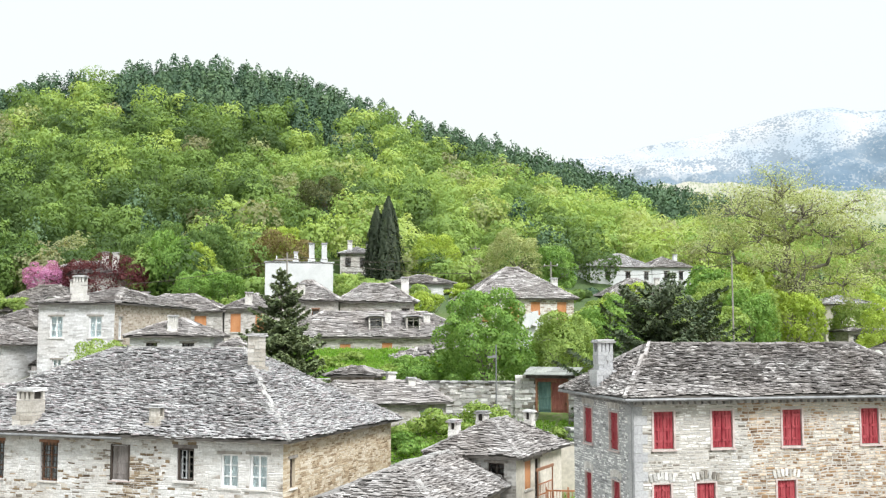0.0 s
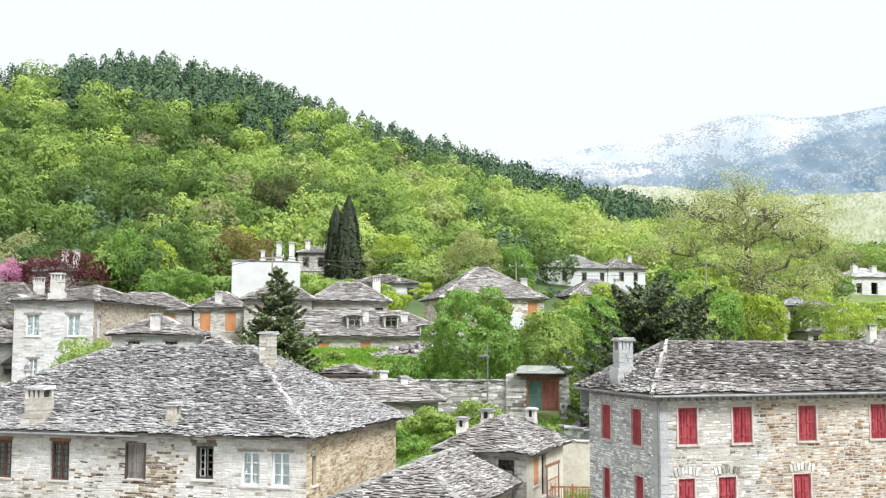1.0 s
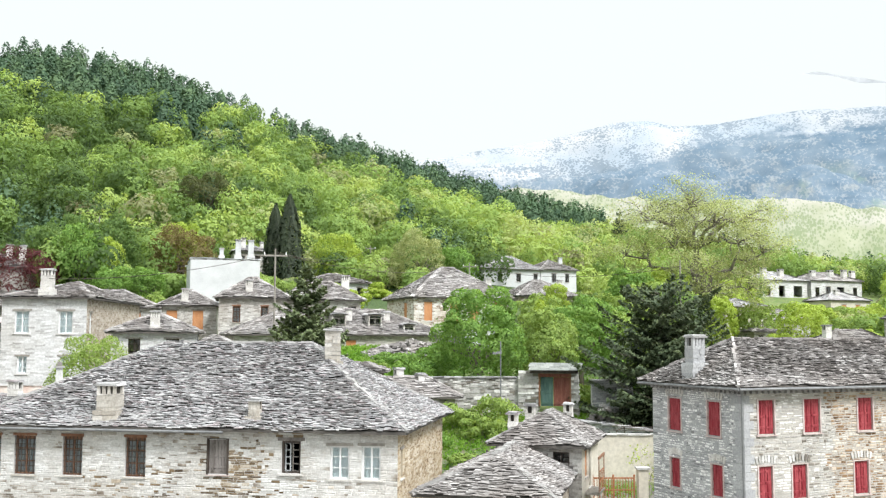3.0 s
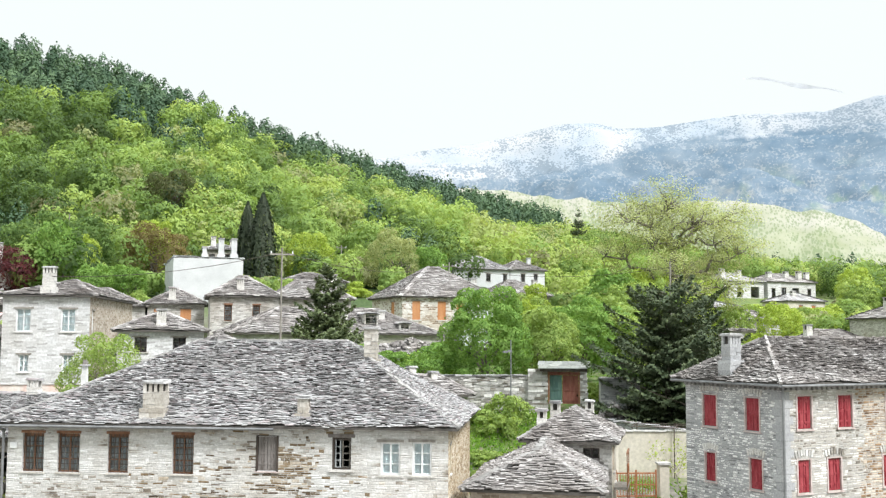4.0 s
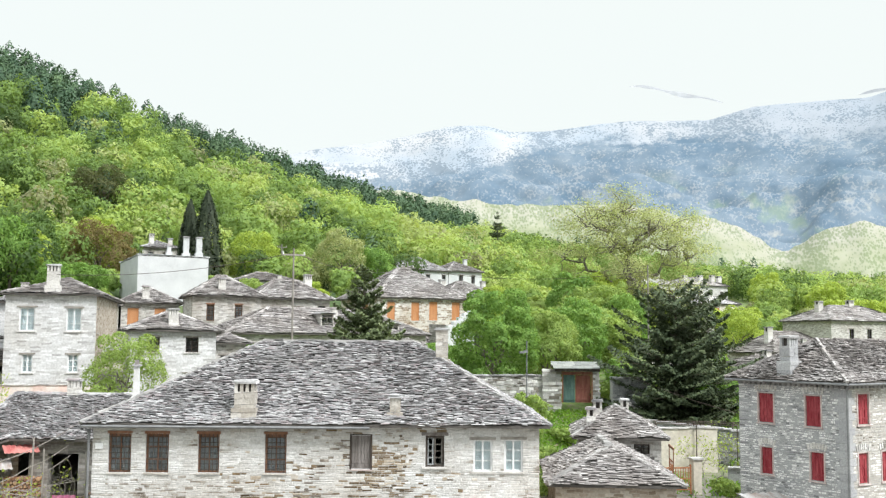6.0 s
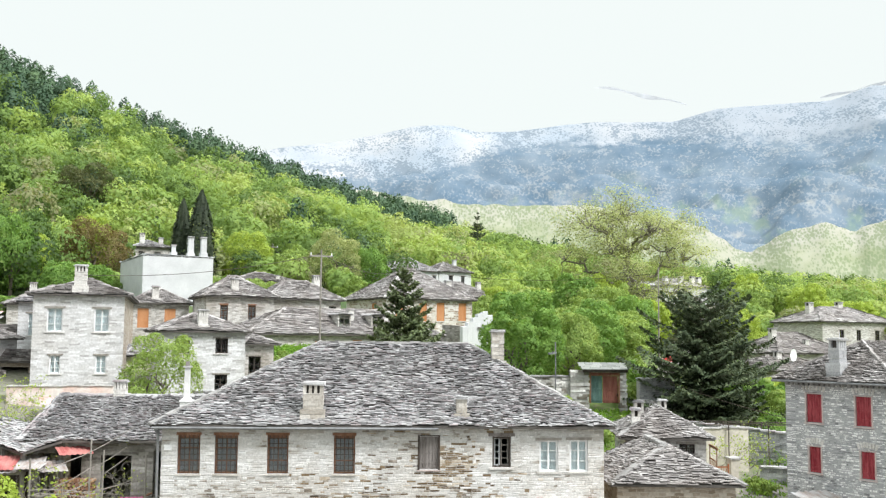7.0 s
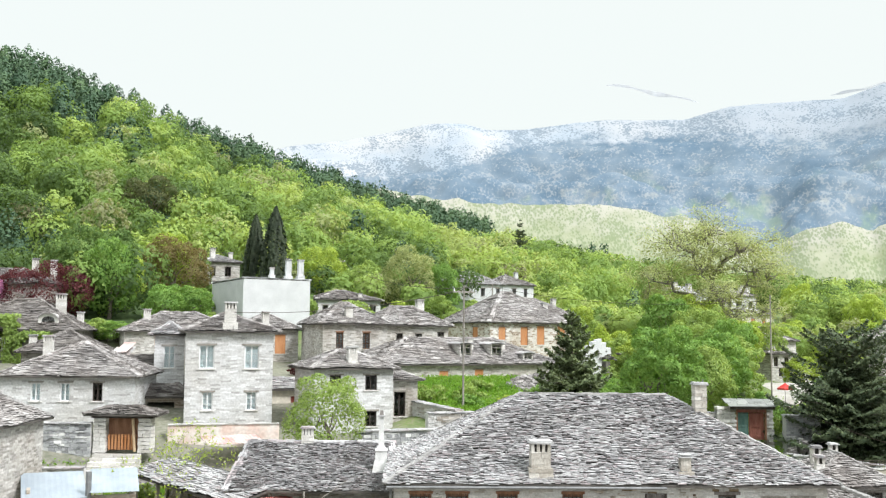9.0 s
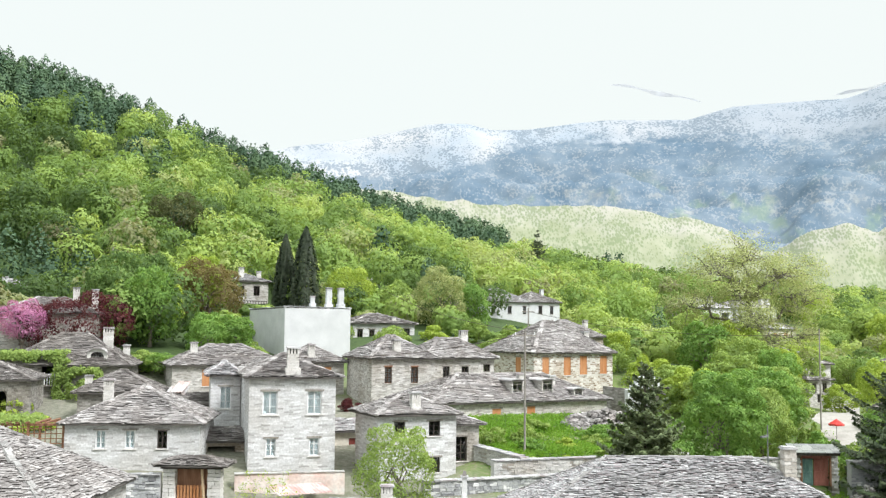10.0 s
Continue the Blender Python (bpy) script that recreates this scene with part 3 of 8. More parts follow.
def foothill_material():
    """Pasture paled by haze and sunlight put into its colours, with bushes and bare patches towards the crest."""
    m, nt, b = start("hazy_pasture", 0.95, 0, 0.1)
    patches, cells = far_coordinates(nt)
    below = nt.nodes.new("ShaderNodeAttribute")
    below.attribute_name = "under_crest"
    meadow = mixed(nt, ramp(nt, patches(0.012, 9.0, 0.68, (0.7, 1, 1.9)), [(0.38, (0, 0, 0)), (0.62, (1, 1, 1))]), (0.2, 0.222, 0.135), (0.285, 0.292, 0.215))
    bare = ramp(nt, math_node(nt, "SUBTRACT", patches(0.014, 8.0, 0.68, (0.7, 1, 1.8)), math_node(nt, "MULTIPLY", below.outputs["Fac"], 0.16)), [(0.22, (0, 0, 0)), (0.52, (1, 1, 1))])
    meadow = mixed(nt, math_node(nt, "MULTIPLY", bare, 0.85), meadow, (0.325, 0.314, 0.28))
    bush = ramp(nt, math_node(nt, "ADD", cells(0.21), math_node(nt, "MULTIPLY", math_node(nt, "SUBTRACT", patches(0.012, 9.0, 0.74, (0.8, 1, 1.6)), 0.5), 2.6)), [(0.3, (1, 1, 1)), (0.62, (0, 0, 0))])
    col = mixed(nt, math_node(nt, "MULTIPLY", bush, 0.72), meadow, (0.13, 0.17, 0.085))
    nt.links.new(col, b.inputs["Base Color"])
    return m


def far_value(ob, name, values):
    a = ob.data.attributes.new(name, "FLOAT", "POINT")
    a.data.foreach_set("value", np.ascontiguousarray(values, dtype=np.float32).ravel())


def ridged(X, Y, scale, z):
    return np.array([noise.fractal((x * scale, y * scale, z), 0.8, 2.1, 6) + 0.9 * (0.4 - abs(noise.noise((x * scale * 0.6, y * scale * 0.6, z + 5)))) for x, y in zip(X.ravel(), Y.ravel())]).reshape(X.shape)


def mountain():
    az = np.radians(np.linspace(-32, 66, 330))
    dist = np.concatenate([np.linspace(1500, 2800, 110), np.linspace(2850, 3500, 8)])
    A, Dm = np.meshgrid(az, dist, indexing="ij")
    X, Y = np.sin(A) * Dm, np.cos(A) * Dm
    deg = np.degrees(A)
    el = np.interp(deg, SKY_AZ, SKY_EL)
    u = np.interp(Dm, (1500, 2750), (0, 1))
    angle = 3.6 + (el - 3.6) * u
    rise = np.tan(np.radians(angle)) * Dm
    rise *= np.where(Dm > 2750, 1 - 0.5 * (Dm - 2750) / 1000, 1)
    # the ravine between two spurs, then smaller gullies
    gorge = np.exp(-((deg - 37.3 - 3.0 * u) / 1.3) ** 2) * np.sin(np.pi * np.clip(u * 1.35, 0, 1))
    Z = 13 + rise + (ridged(X, Y, 0.0034, 3.0) * 62 - gorge * 24) * np.sin(np.pi * np.clip(u, 0, 0.97) ** 0.8)
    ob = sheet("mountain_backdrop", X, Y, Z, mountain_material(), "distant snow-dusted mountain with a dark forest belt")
    seen = np.degrees(np.arctan2(Z - 13, Dm))
    far_value(ob, "bluer_snow", 0.8 * smooth_step(26, 37, deg))
    far_value(ob, "over_snow", seen - np.interp(deg, SNOW_AZ, SNOW_EL))


def foothills():
    az = np.radians(np.linspace(-32, 66, 330))
    dist = np.concatenate([np.linspace(640, 1300, 46), np.linspace(1330, 1800, 14)])
    A, Dm = np.meshgrid(az, dist, indexing="ij")
    X, Y = np.sin(A) * Dm, np.cos(A) * Dm
    deg = np.degrees(A)
    el = np.interp(deg, FOOT_AZ, FOOT_EL) + np.array([0.26 * noise.fractal((a * 0.55, 4.0, 0.0), 0.8, 2.1, 6) for a in deg[:, 0]])[:, None]
    u = np.interp(Dm, (640, 1300, 1800), (0, 1, 1))
    Z = 13 + np.tan(np.radians(1.0 + (el - 1.0) * u)) * Dm - 0.35 * np.clip(Dm - 1300, 0, 900)
    Z = Z + ridged(X, Y, 0.006, 11.0) * 2.5 * np.sin(np.pi * np.clip(u, 0, 0.96))
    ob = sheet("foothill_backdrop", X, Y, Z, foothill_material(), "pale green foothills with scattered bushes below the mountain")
    far_value(ob, "under_crest", np.clip(el - np.degrees(np.arctan2(Z - 13, Dm)), 0, 9))


def cloud_streaks():
    """Thin lilac-grey streaks of cloud over the summit."""
    m = worn("lilac_grey_cloud", (0.56, 0.565, 0.6), (0.64, 0.64, 0.66), 0.01, 1.0, bump=0.0, grain=0.02)
    for a0, a1, e0, e1, thick in ((29.8, 35.0, 14.15, 13.0, 0.3), (41.9, 46.5, 13.0, 13.85, 0.35)):
        n = 40
        k = np.linspace(0, 1, n)
        deg = a0 + (a1 - a0) * k
        mid = e0 + (e1 - e0) * k ** 1.4 + 0.06 * np.sin(k * 9)
        half = thick * np.sin(np.pi * k) ** 0.8 * (0.6 + 0.3 * np.sin(k * 14)) * 0.5 + 0.004
        g = Geo()
        far = 3600.0
        pt = lambda d, e, back=0.0: (math.sin(math.radians(d)) * (far + back), math.cos(math.radians(d)) * (far + back), 13 + math.tan(math.radians(e)) * (far + back))
        for i in range(n - 1):
            low = [pt(deg[i], mid[i] - half[i]), pt(deg[i + 1], mid[i + 1] - half[i + 1])]
            top = [pt(deg[i + 1], mid[i + 1] + half[i + 1]), pt(deg[i], mid[i] + half[i])]
            deep = [pt(deg[i + 1], mid[i + 1], 40), pt(deg[i], mid[i], 40)]
            g.face(*low, *top)
            g.face(top[1], top[0], *deep)
        solo("cloud_streak", g, m, "thin lilac-grey streak of cloud over the summit", "cloud", "", "structure", True)


foothills()
cloud_streaks()
mountain()

# ---- plants ----
def leaf_cards(centres, normals, size, rng, aspect=0.75, ruffle=0.4, jitter=0.45):
    """Small three-cornered leaves at the given places, facing roughly along the normals, with the crown's roundness in their shading."""
    n = len(centres)
    nrm = normals + rng.normal(0, jitter, (n, 3))
    nrm /= np.linalg.norm(nrm, axis=1, keepdims=True) + 1e-9
    up = rng.normal(0, 1, (n, 3))
    a = np.cross(nrm, up)
    a /= np.linalg.norm(a, axis=1, keepdims=True) + 1e-9
    b = np.cross(nrm, a)
    s = (size * 1.25 * rng.uniform(0.6, 1.35, n))[:, None]
    a, b = a * s * 0.5, b * s * 0.5 * aspect
    v = np.stack([centres - a - b * 0.6, centres + a * rng.uniform(0.5, 1.1, (n, 1)) - b * 0.7, centres + b * rng.uniform(0.9, 1.4, (n, 1))], 1)
    shade = normals * 0.8 + nrm * ruffle
    shade /= np.linalg.norm(shade, axis=1, keepdims=True) + 1e-9
    return np.concatenate([v, np.repeat(shade[:, None, :], 3, 1)], 2).reshape(-1, 6)


def crown_points(rng, blobs, n):
    """Points and outward directions on the outer skin of a crown made of lobes (x, y, z, radius, squash)."""
    B = np.array(blobs)
    w = B[:, 3] ** 2
    P, D, have = [], [], 0
    while have < n:
        m = n * 2
        pick = rng.choice(len(B), m, p=w / w.sum())
        d = rng.normal(0, 1, (m, 3))
        d[:, 2] = np.where(d[:, 2] < -0.9, -d[:, 2] * 0.6, d[:, 2])
        d /= np.linalg.norm(d, axis=1, keepdims=True)
        r = B[pick, 3:4] * rng.uniform(0.84, 1.08, (m, 1)) * np.where(rng.random((m, 1)) < 0.1, rng.uniform(1.0, 1.22, (m, 1)), 1.0)
        p = B[pick, :3] + d * r * np.concatenate([np.ones((m, 2)), B[pick, 4:5]], 1)
        inside = np.zeros(m, bool)
        for x, y, z, q, sq in blobs:
            inside |= (p[:, 0] - x) ** 2 + (p[:, 1] - y) ** 2 + ((p[:, 2] - z) / sq) ** 2 < (0.82 * q) ** 2
        P.append(p[~inside])
        D.append(d[~inside])
        have += len(P[-1])
    return np.concatenate(P)[:n], np.concatenate(D)[:n]


def lobes(rng, radius, height, count, base):
    """Lobes of a rounded broadleaf crown from base up to base + height: one body, a few bulges, many shallow clumps."""
    tall = height / (2 * radius)
    out = [(0, 0, base + height * 0.48, radius * 0.74, tall * 1.1)]
    for _ in range(4):
        t = rng.uniform(0, math.tau)
        ring = radius * rng.uniform(0.3, 0.5)
        out.append((ring * math.cos(t), ring * math.sin(t), base + height * rng.uniform(0.35, 0.68), radius * rng.uniform(0.4, 0.52), tall * rng.uniform(0.9, 1.1)))
    for _ in range(count):
        t, h = rng.uniform(0, math.tau), rng.uniform(0.08, 0.94)
        ring = radius * rng.uniform(0.66, 0.84) * math.sqrt(max(0.05, 1 - (2 * h - 0.96) ** 2))
        out.append((ring * math.cos(t), ring * math.sin(t), base + height * h, radius * rng.uniform(0.13, 0.25), rng.uniform(0.8, 1.05)))
    return out


def quads_for(n):
    return np.arange(n * 3, dtype=np.int32).reshape(-1, 3)


def limb(geo, rng, a, way, length, r, depth, tips, bend=0.25, forks=(2, 3)):
    """A tapered, crooked limb that forks."""
    p, d = Vector(a), Vector(way).normalized()
    steps = 4
    for i in range(steps):
        q = p + d * (length / steps)
        geo.tube(p, q, r * (1 - 0.13 * i), r * (1 - 0.13 * (i + 1)), 7 if depth > 1 else 5, cap=False)
        p = q
        d = (d + Vector((rng.normal(0, bend), rng.normal(0, bend), rng.normal(0.06, bend * 0.7)))).normalized()
    tips.append((tuple(p), tuple(d)))
    if depth:
        for _ in range(int(rng.integers(forks[0], forks[1] + 1))):
            side = Vector((rng.normal(0, 1), rng.normal(0, 1), rng.normal(0.15, 0.5))).normalized()
            limb(geo, rng, p, d * 0.75 + side * 0.75, length * rng.uniform(0.62, 0.85), r * 0.5, depth - 1, tips, bend, forks)


def broadleaf(x, y, z, height, radius, material, label, leaves=2600, leaf=0.34, seed=1, base=0.18, name="tree", category="tree", lobe=30, group=""):
    rng = np.random.default_rng(seed)
    t = thing(name, x, y, z, rng.uniform(0, 360), label, category, group)
    g, tips = Geo(), []
    g.tube((0, 0, -0.6), (0, 0, height * 0.2), radius * 0.075, radius * 0.055, 8, cap=False)
    for _ in range(4):
        limb(g, rng, (0, 0, height * 0.2), (rng.normal(0, 0.5), rng.normal(0, 0.5), 1), height * 0.26, radius * 0.045, 1, tips)
    part("trunk", g, BARK, t)
    bl = lobes(rng, radius, height * (1 - base), int(lobe * 1.7), height * base)
    leaves = int(leaves * 2.3)
    leaf *= 0.54
    p, d = crown_points(rng, bl, leaves)
    part("crown", big_mesh("crown", leaf_cards(p, d, leaf, rng, 0.75, 0.6, 0.6), quads_for(leaves), material), None, t)
    return t


def fir(x, y, z, height, radius, label, seed=1, tiers=30, name="fir_tree", ragged=0.25, card=0.27, power=0.8, dense=52, needles=None):
    rng = np.random.default_rng(seed)
    t = thing(name, x, y, z, rng.uniform(0, 360), label, "fir tree")
    g = Geo()
    g.tube((0, 0, -0.5), (0, 0, height * 0.97), radius * 0.06, 0.02, 8)
    C, N = [], []
    for k in range(tiers):
        h = (k + rng.uniform(0.2, 0.8)) / tiers
        reach = radius * (1 - h) ** power * (0.8 + 0.4 * rng.random()) + 0.12
        count = max(5, int(11 * (1 - h) + 4))
        for i in range(count):
            if rng.random() < ragged * 0.35:
                continue
            a = math.tau * (i + rng.uniform(-0.4, 0.4)) / count + k * 2.4
            ln = reach * rng.uniform(1 - ragged, 1 + ragged * 0.5)
            z0 = height * (0.05 + 0.94 * h) + rng.normal(0, 0.1)
            drop = ln * (rng.uniform(-0.3, -0.08) + 0.55 * h)
            if i % 2 == 0:
                g.tube((0, 0, z0), (ln * 0.85 * math.cos(a), ln * 0.85 * math.sin(a), z0 + drop * 0.8), 0.035, 0.008, 4, cap=False)
            m = max(8, int(ln * dense))
            s = rng.uniform(0.05, 1.0, m) ** 0.75
            twig = np.sign(rng.normal(0, 1, m)) * rng.random(m) ** 1.3
            wide = twig * ln * 0.42 * np.minimum(1.0, (1.04 - s) * 1.7)
            px = ln * s * math.cos(a) - wide * math.sin(a)
            py = ln * s * math.sin(a) + wide * math.cos(a)
            pz = z0 + drop * s + 0.16 * ln * s ** 3 - np.abs(wide) * 0.22 + rng.normal(0, 0.045, m)
            C.append(np.stack([px, py, pz], 1))
            out = np.stack([px, py, np.zeros(m)], 1) / (radius * 1.2)
            N.append(out * 0.55 + (0, 0, 0.85))
    part("trunk", g, BARK, t)
    C, N = np.concatenate(C), np.concatenate(N)
    part("crown", big_mesh("crown", leaf_cards(C, N, card, rng, 0.55), quads_for(len(C)), needles or NEEDLE), None, t)
    return t


def cypress(x, y, z, height, radius, label, seed=1):
    rng = np.random.default_rng(seed)
    t = thing("cypress_tree", x, y, z, 0, label, "cypress tree", "cypresses above the village")
    g = Geo()
    g.tube((0, 0, -1), (0, 0, height * 0.9), 0.3, 0.05, 8)
    part("trunk", g, BARK, t)
    n = 11000
    h = rng.uniform(0.02, 1, n)
    a = rng.uniform(0, math.tau, n)
    prof = (1 - h ** 2.4) ** 0.8 * np.minimum(1, 0.72 + h * 0.9)
    flute = 1 + 0.13 * np.sin(a * 7 + h * 5) + 0.08 * np.sin(a * 13 - h * 17)
    r = radius * prof * flute * rng.uniform(0.75, 1.03, n)
    C = np.stack([r * np.cos(a), r * np.sin(a), h * height], 1)
    N = np.stack([np.cos(a), np.sin(a), np.full(n, 0.5)], 1)
    part("crown", big_mesh("crown", leaf_cards(C, N, 0.3, rng, 0.6), quads_for(n), NEEDLE_DARK), None, t)
    return t


def bush(x, y, z, radius, height, material, label, leaves=900, leaf=0.24, seed=1, group="", name="bush", stretch=1.0, yaw=0):
    rng = np.random.default_rng(seed)
    t = thing(name, x, y, z, yaw, label, "bush", group)
    g, tips = Geo(), []
    for _ in range(4):
        limb(g, rng, (rng.normal(0, radius * 0.2), rng.normal(0, radius * 0.2), -0.2), (rng.normal(0, 0.5), rng.normal(0, 0.5), 1), height * 0.6, 0.04, 0, tips)
    part("stem", g, BARK, t, "", "stuff")
    bl = []
    for _ in range(24):
        a, q = rng.uniform(0, math.tau), rng.uniform(0, 0.85)
        rr = radius * rng.uniform(0.12, 0.36)
        bl.append((radius * q * math.cos(a) * stretch, radius * q * math.sin(a), max(rr * 0.4, height * rng.uniform(0.15, 0.95) * (1 - 0.45 * q)), rr, height / (2 * radius) * rng.uniform(0.9, 1.8)))
    leaves = int(leaves * 1.6)
    leaf *= 0.72
    p, d = crown_points(rng, bl, leaves)
    part("leaves", big_mesh("leaves", leaf_cards(p, d, leaf, rng, 0.75, 0.75, 0.75), quads_for(leaves), material), None, t)
    return t


# the wooded hill
CLEARINGS = ((32, 154, 10), (0, 124, 6.5), (-14, 153, 5), (97, 186, 20), (-40, 114, 6), (-21, 137, 4.5), (32, 99, 9), (-46, 153, 3.5), (-15, 110, 8), (24, 124, 6.5))
OUTLOOKS = ((20, 28, 121, 17.2), (20, 40, 150, 21.2), (-16, -11, 150, 23.6), (-25, -17, 135, 22.3), (-11, -4, 146, 22.5), (-8, 6, 121, 17.3), (-45, -32, 110, 17.2), (84, 109, 182, 20.2), (-18, -11, 104, 18.0))


def headroom(x, y):
    """How high trees may grow where the village keeps its outlook to houses and landmark trees."""
    cap = 999.0
    for x0, x1, ty, tz in OUTLOOKS:
        k = y / ty
        if 58 < y < ty - 2 and (-40 if ty < 160 else -21) * (1 - k) + x0 * k < x < x1 * k:
            cap = min(cap, 13.7 + (tz - 13.7) * k)
    return cap


# how far the pine belt reaches down from the crest
PINE_X = (-126, -122, -103, -99, -90, -87, -60, -40, -28, -22, -9, -5, 4, 8, 25, 60, 80, 96, 190)
PINE_DEPTH = (0, 20, 18, 0, 0, 24, 38, 38, 28, 3, 3, 12, 14, 36, 42, 46, 34, 0, 0)


def hill_woods():
    rng = np.random.default_rng(11)
    shapes = []
    for k in range(12):
        bl = lobes(rng, 1.0, 1.7, 34, 0.1)
        p, d = crown_points(rng, bl, 1050)
        p[:, 2] = np.maximum(p[:, 2], 0.05)
        whole = p - (0, 0, 0.75)
        whole /= np.linalg.norm(whole, axis=1, keepdims=True)
        # tint rises with height: tops painted lighter, as if lit from above
        tone = 0.05 * np.sin(p[:, 0] * 4 + k) * np.sin(p[:, 1] * 4 - k) + 0.04 * (p[:, 2] - 1.0)
        shapes.append((p, d * 0.62 + whole * 0.62, tone))
    cones = []
    for k in range(8):
        n = 500
        h = 1 - rng.uniform(0.0, 1.0, n) ** 0.62
        a = rng.uniform(0, math.tau, n)
        lean = rng.uniform(0, math.tau, 3)
        bough = 1 + 0.14 * np.sin(2 * a + lean[0] + 5 * h) + 0.12 * np.sin(3 * a - 9 * h + lean[1]) + 0.15 * np.sin(15 * h + lean[2] + a)
        q = 0.9 * (1 - h ** rng.uniform(1.5, 2.6)) ** 0.7 * (0.8 + 0.4 * np.minimum(h * 2, 0.5)) * bough * rng.uniform(0.6, 1.0, n) + 0.03
        p = np.stack([q * np.cos(a), q * np.sin(a), 0.1 + 1.95 * h + rng.normal(0, 0.03, n)], 1)
        d = np.stack([np.cos(a) * 0.75, np.sin(a) * 0.75, rng.uniform(0.1, 0.9, n)], 1)
        cones.append((p, d / np.linalg.norm(d, axis=1, keepdims=True), 0.1 * np.sin(p[:, 2] * 6 + a)))
    leafy, piny = [[], []], [[], []]
    step = 6.0
    spots = []
    for gy in np.arange(100, 470, step):
        for gx in np.arange(-175, 330, step * (0.72 if gy < 152 else (0.82 if gy < 200 else 1.0))):
            spots.append((gx + rng.uniform(-2.7, 2.7), gy + rng.uniform(-2.7, 2.7)))
    # the pine belt stands closer
    for gx in np.arange(-125, 190, 4.0):
        for back in np.arange(-6, 56, 4.8):
            x = gx + rng.uniform(-1.6, 1.6)
            spots.append((x, -1000.0 - (float(crest_y(x)) - back + rng.uniform(-1.6, 1.6))))
    for x, y in spots:
        belt = y < 0
        y = -1000.0 - y if belt else y
        yc = float(crest_y(x))
        if y > yc + 9 or x < -0.45 * y - 9 or x > 0.98 * y - 14:
            continue
        if any((x - cx) ** 2 + (y - cy) ** 2 < cr * cr for cx, cy, cr in CLEARINGS):
            continue
        if y < 170 and x > 45 and rng.random() < 0.35:
            continue
        if y < 106 and -52 < x or y < 118 and 36 < x < 60:
            continue
        z = float(ground(x, y))
        cap = headroom(x, y)
        if cap < z + 0.9:
            continue
        deep = np.interp(x, PINE_X, PINE_DEPTH) * (1 + 0.45 * noise.noise((x * 0.06, 2.0, 0)))
        near_crest = deep > 2 and y > yc - deep
        if belt != near_crest:
            continue
        stand = noise.noise((x * 0.022, y * 0.022, 5.0))
        pine = belt and rng.random() < 0.985 or (not near_crest and stand > 0.5 and x < 20 and rng.random() < 0.45) or (y > 150 and rng.random() < 0.012)
        near = 0.7 if x > -5 else 0.86
        far = near + (1.06 - near) * smooth_step(138, 175, y) + 0.12 * smooth_step(175, 330, y)
        if pine:
            p, d, tone = cones[rng.integers(8)]
            r, h = rng.uniform(2.1, 3.3) * far, rng.uniform(3.2, 4.6) * far * (1 + 0.22 * smooth_step(-12, 10, x))
            hold, tint = piny, rng.uniform(0.1, 0.8)
        else:
            p, d, tone = shapes[rng.integers(12)]
            keep = 940 if y < 160 else (760 if y < 215 else 560)
            p, d, tone = p[:keep], d[:keep], tone[:keep]
            r = rng.uniform(2.5, 4.7) * far
            h = r * rng.uniform(0.85, 1.15)
            hold = leafy
            tint = np.clip(0.44 + 0.28 * noise.noise((x * 0.03, y * 0.03, 1.0)) + rng.normal(0, 0.2), 0.06, 0.8)
            tint = max(0.04, tint - 0.27 * math.exp(-((x + 46) / 22) ** 2 - ((y - 136) / 34) ** 2))
            tint = min(0.8, tint + 0.13 * float(smooth_step(12, 45, x)) - 0.14 * float(smooth_step(62, 85, x)))
            tint = max(0.04, tint - 0.12 * float(smooth_step(-20, -48, x) if x < -20 else 0.0))
            if rng.random() < 0.06:
                tint = rng.uniform(0.84, 0.95)
        h = min(h, (cap - z) / 2.0)
        r = min(r, 1.0 + h * 0.9)
        t = rng.uniform(0, math.tau)
        c, s = math.cos(t), math.sin(t)
        R = np.array([[c, -s, 0], [s, c, 0], [0, 0, 1]])
        q = (p * (r, r, h)) @ R.T + (x, y, z - 0.3)
        hold[0].append(leaf_cards(q, d @ R.T, (0.4 if y < 160 else (0.465 if y <= 215 else 0.55)) * (1.0 if not pine else 1.2) * (0.7 + 0.075 * r), rng, 0.75, 0.16, 0.3))
        hold[1].append(np.repeat(tint + tone * (1.0 if tint < 0.8 else 0.3), 3))
    for nm, hold, mat, label in (("broadleaf_woods", leafy, WOODS, "dense spring-green broadleaf wood covering the hill"),
                                 ("pine_woods", piny, PINES, "dark pine belt along the crest of the hill")):
        v = np.concatenate(hold[0])
        me = big_mesh(nm, v, quads_for(len(v) // 3), mat, np.concatenate(hold[1]))
        tagged(new(nm, me), label, "woods", "", "stuff")


hill_woods()

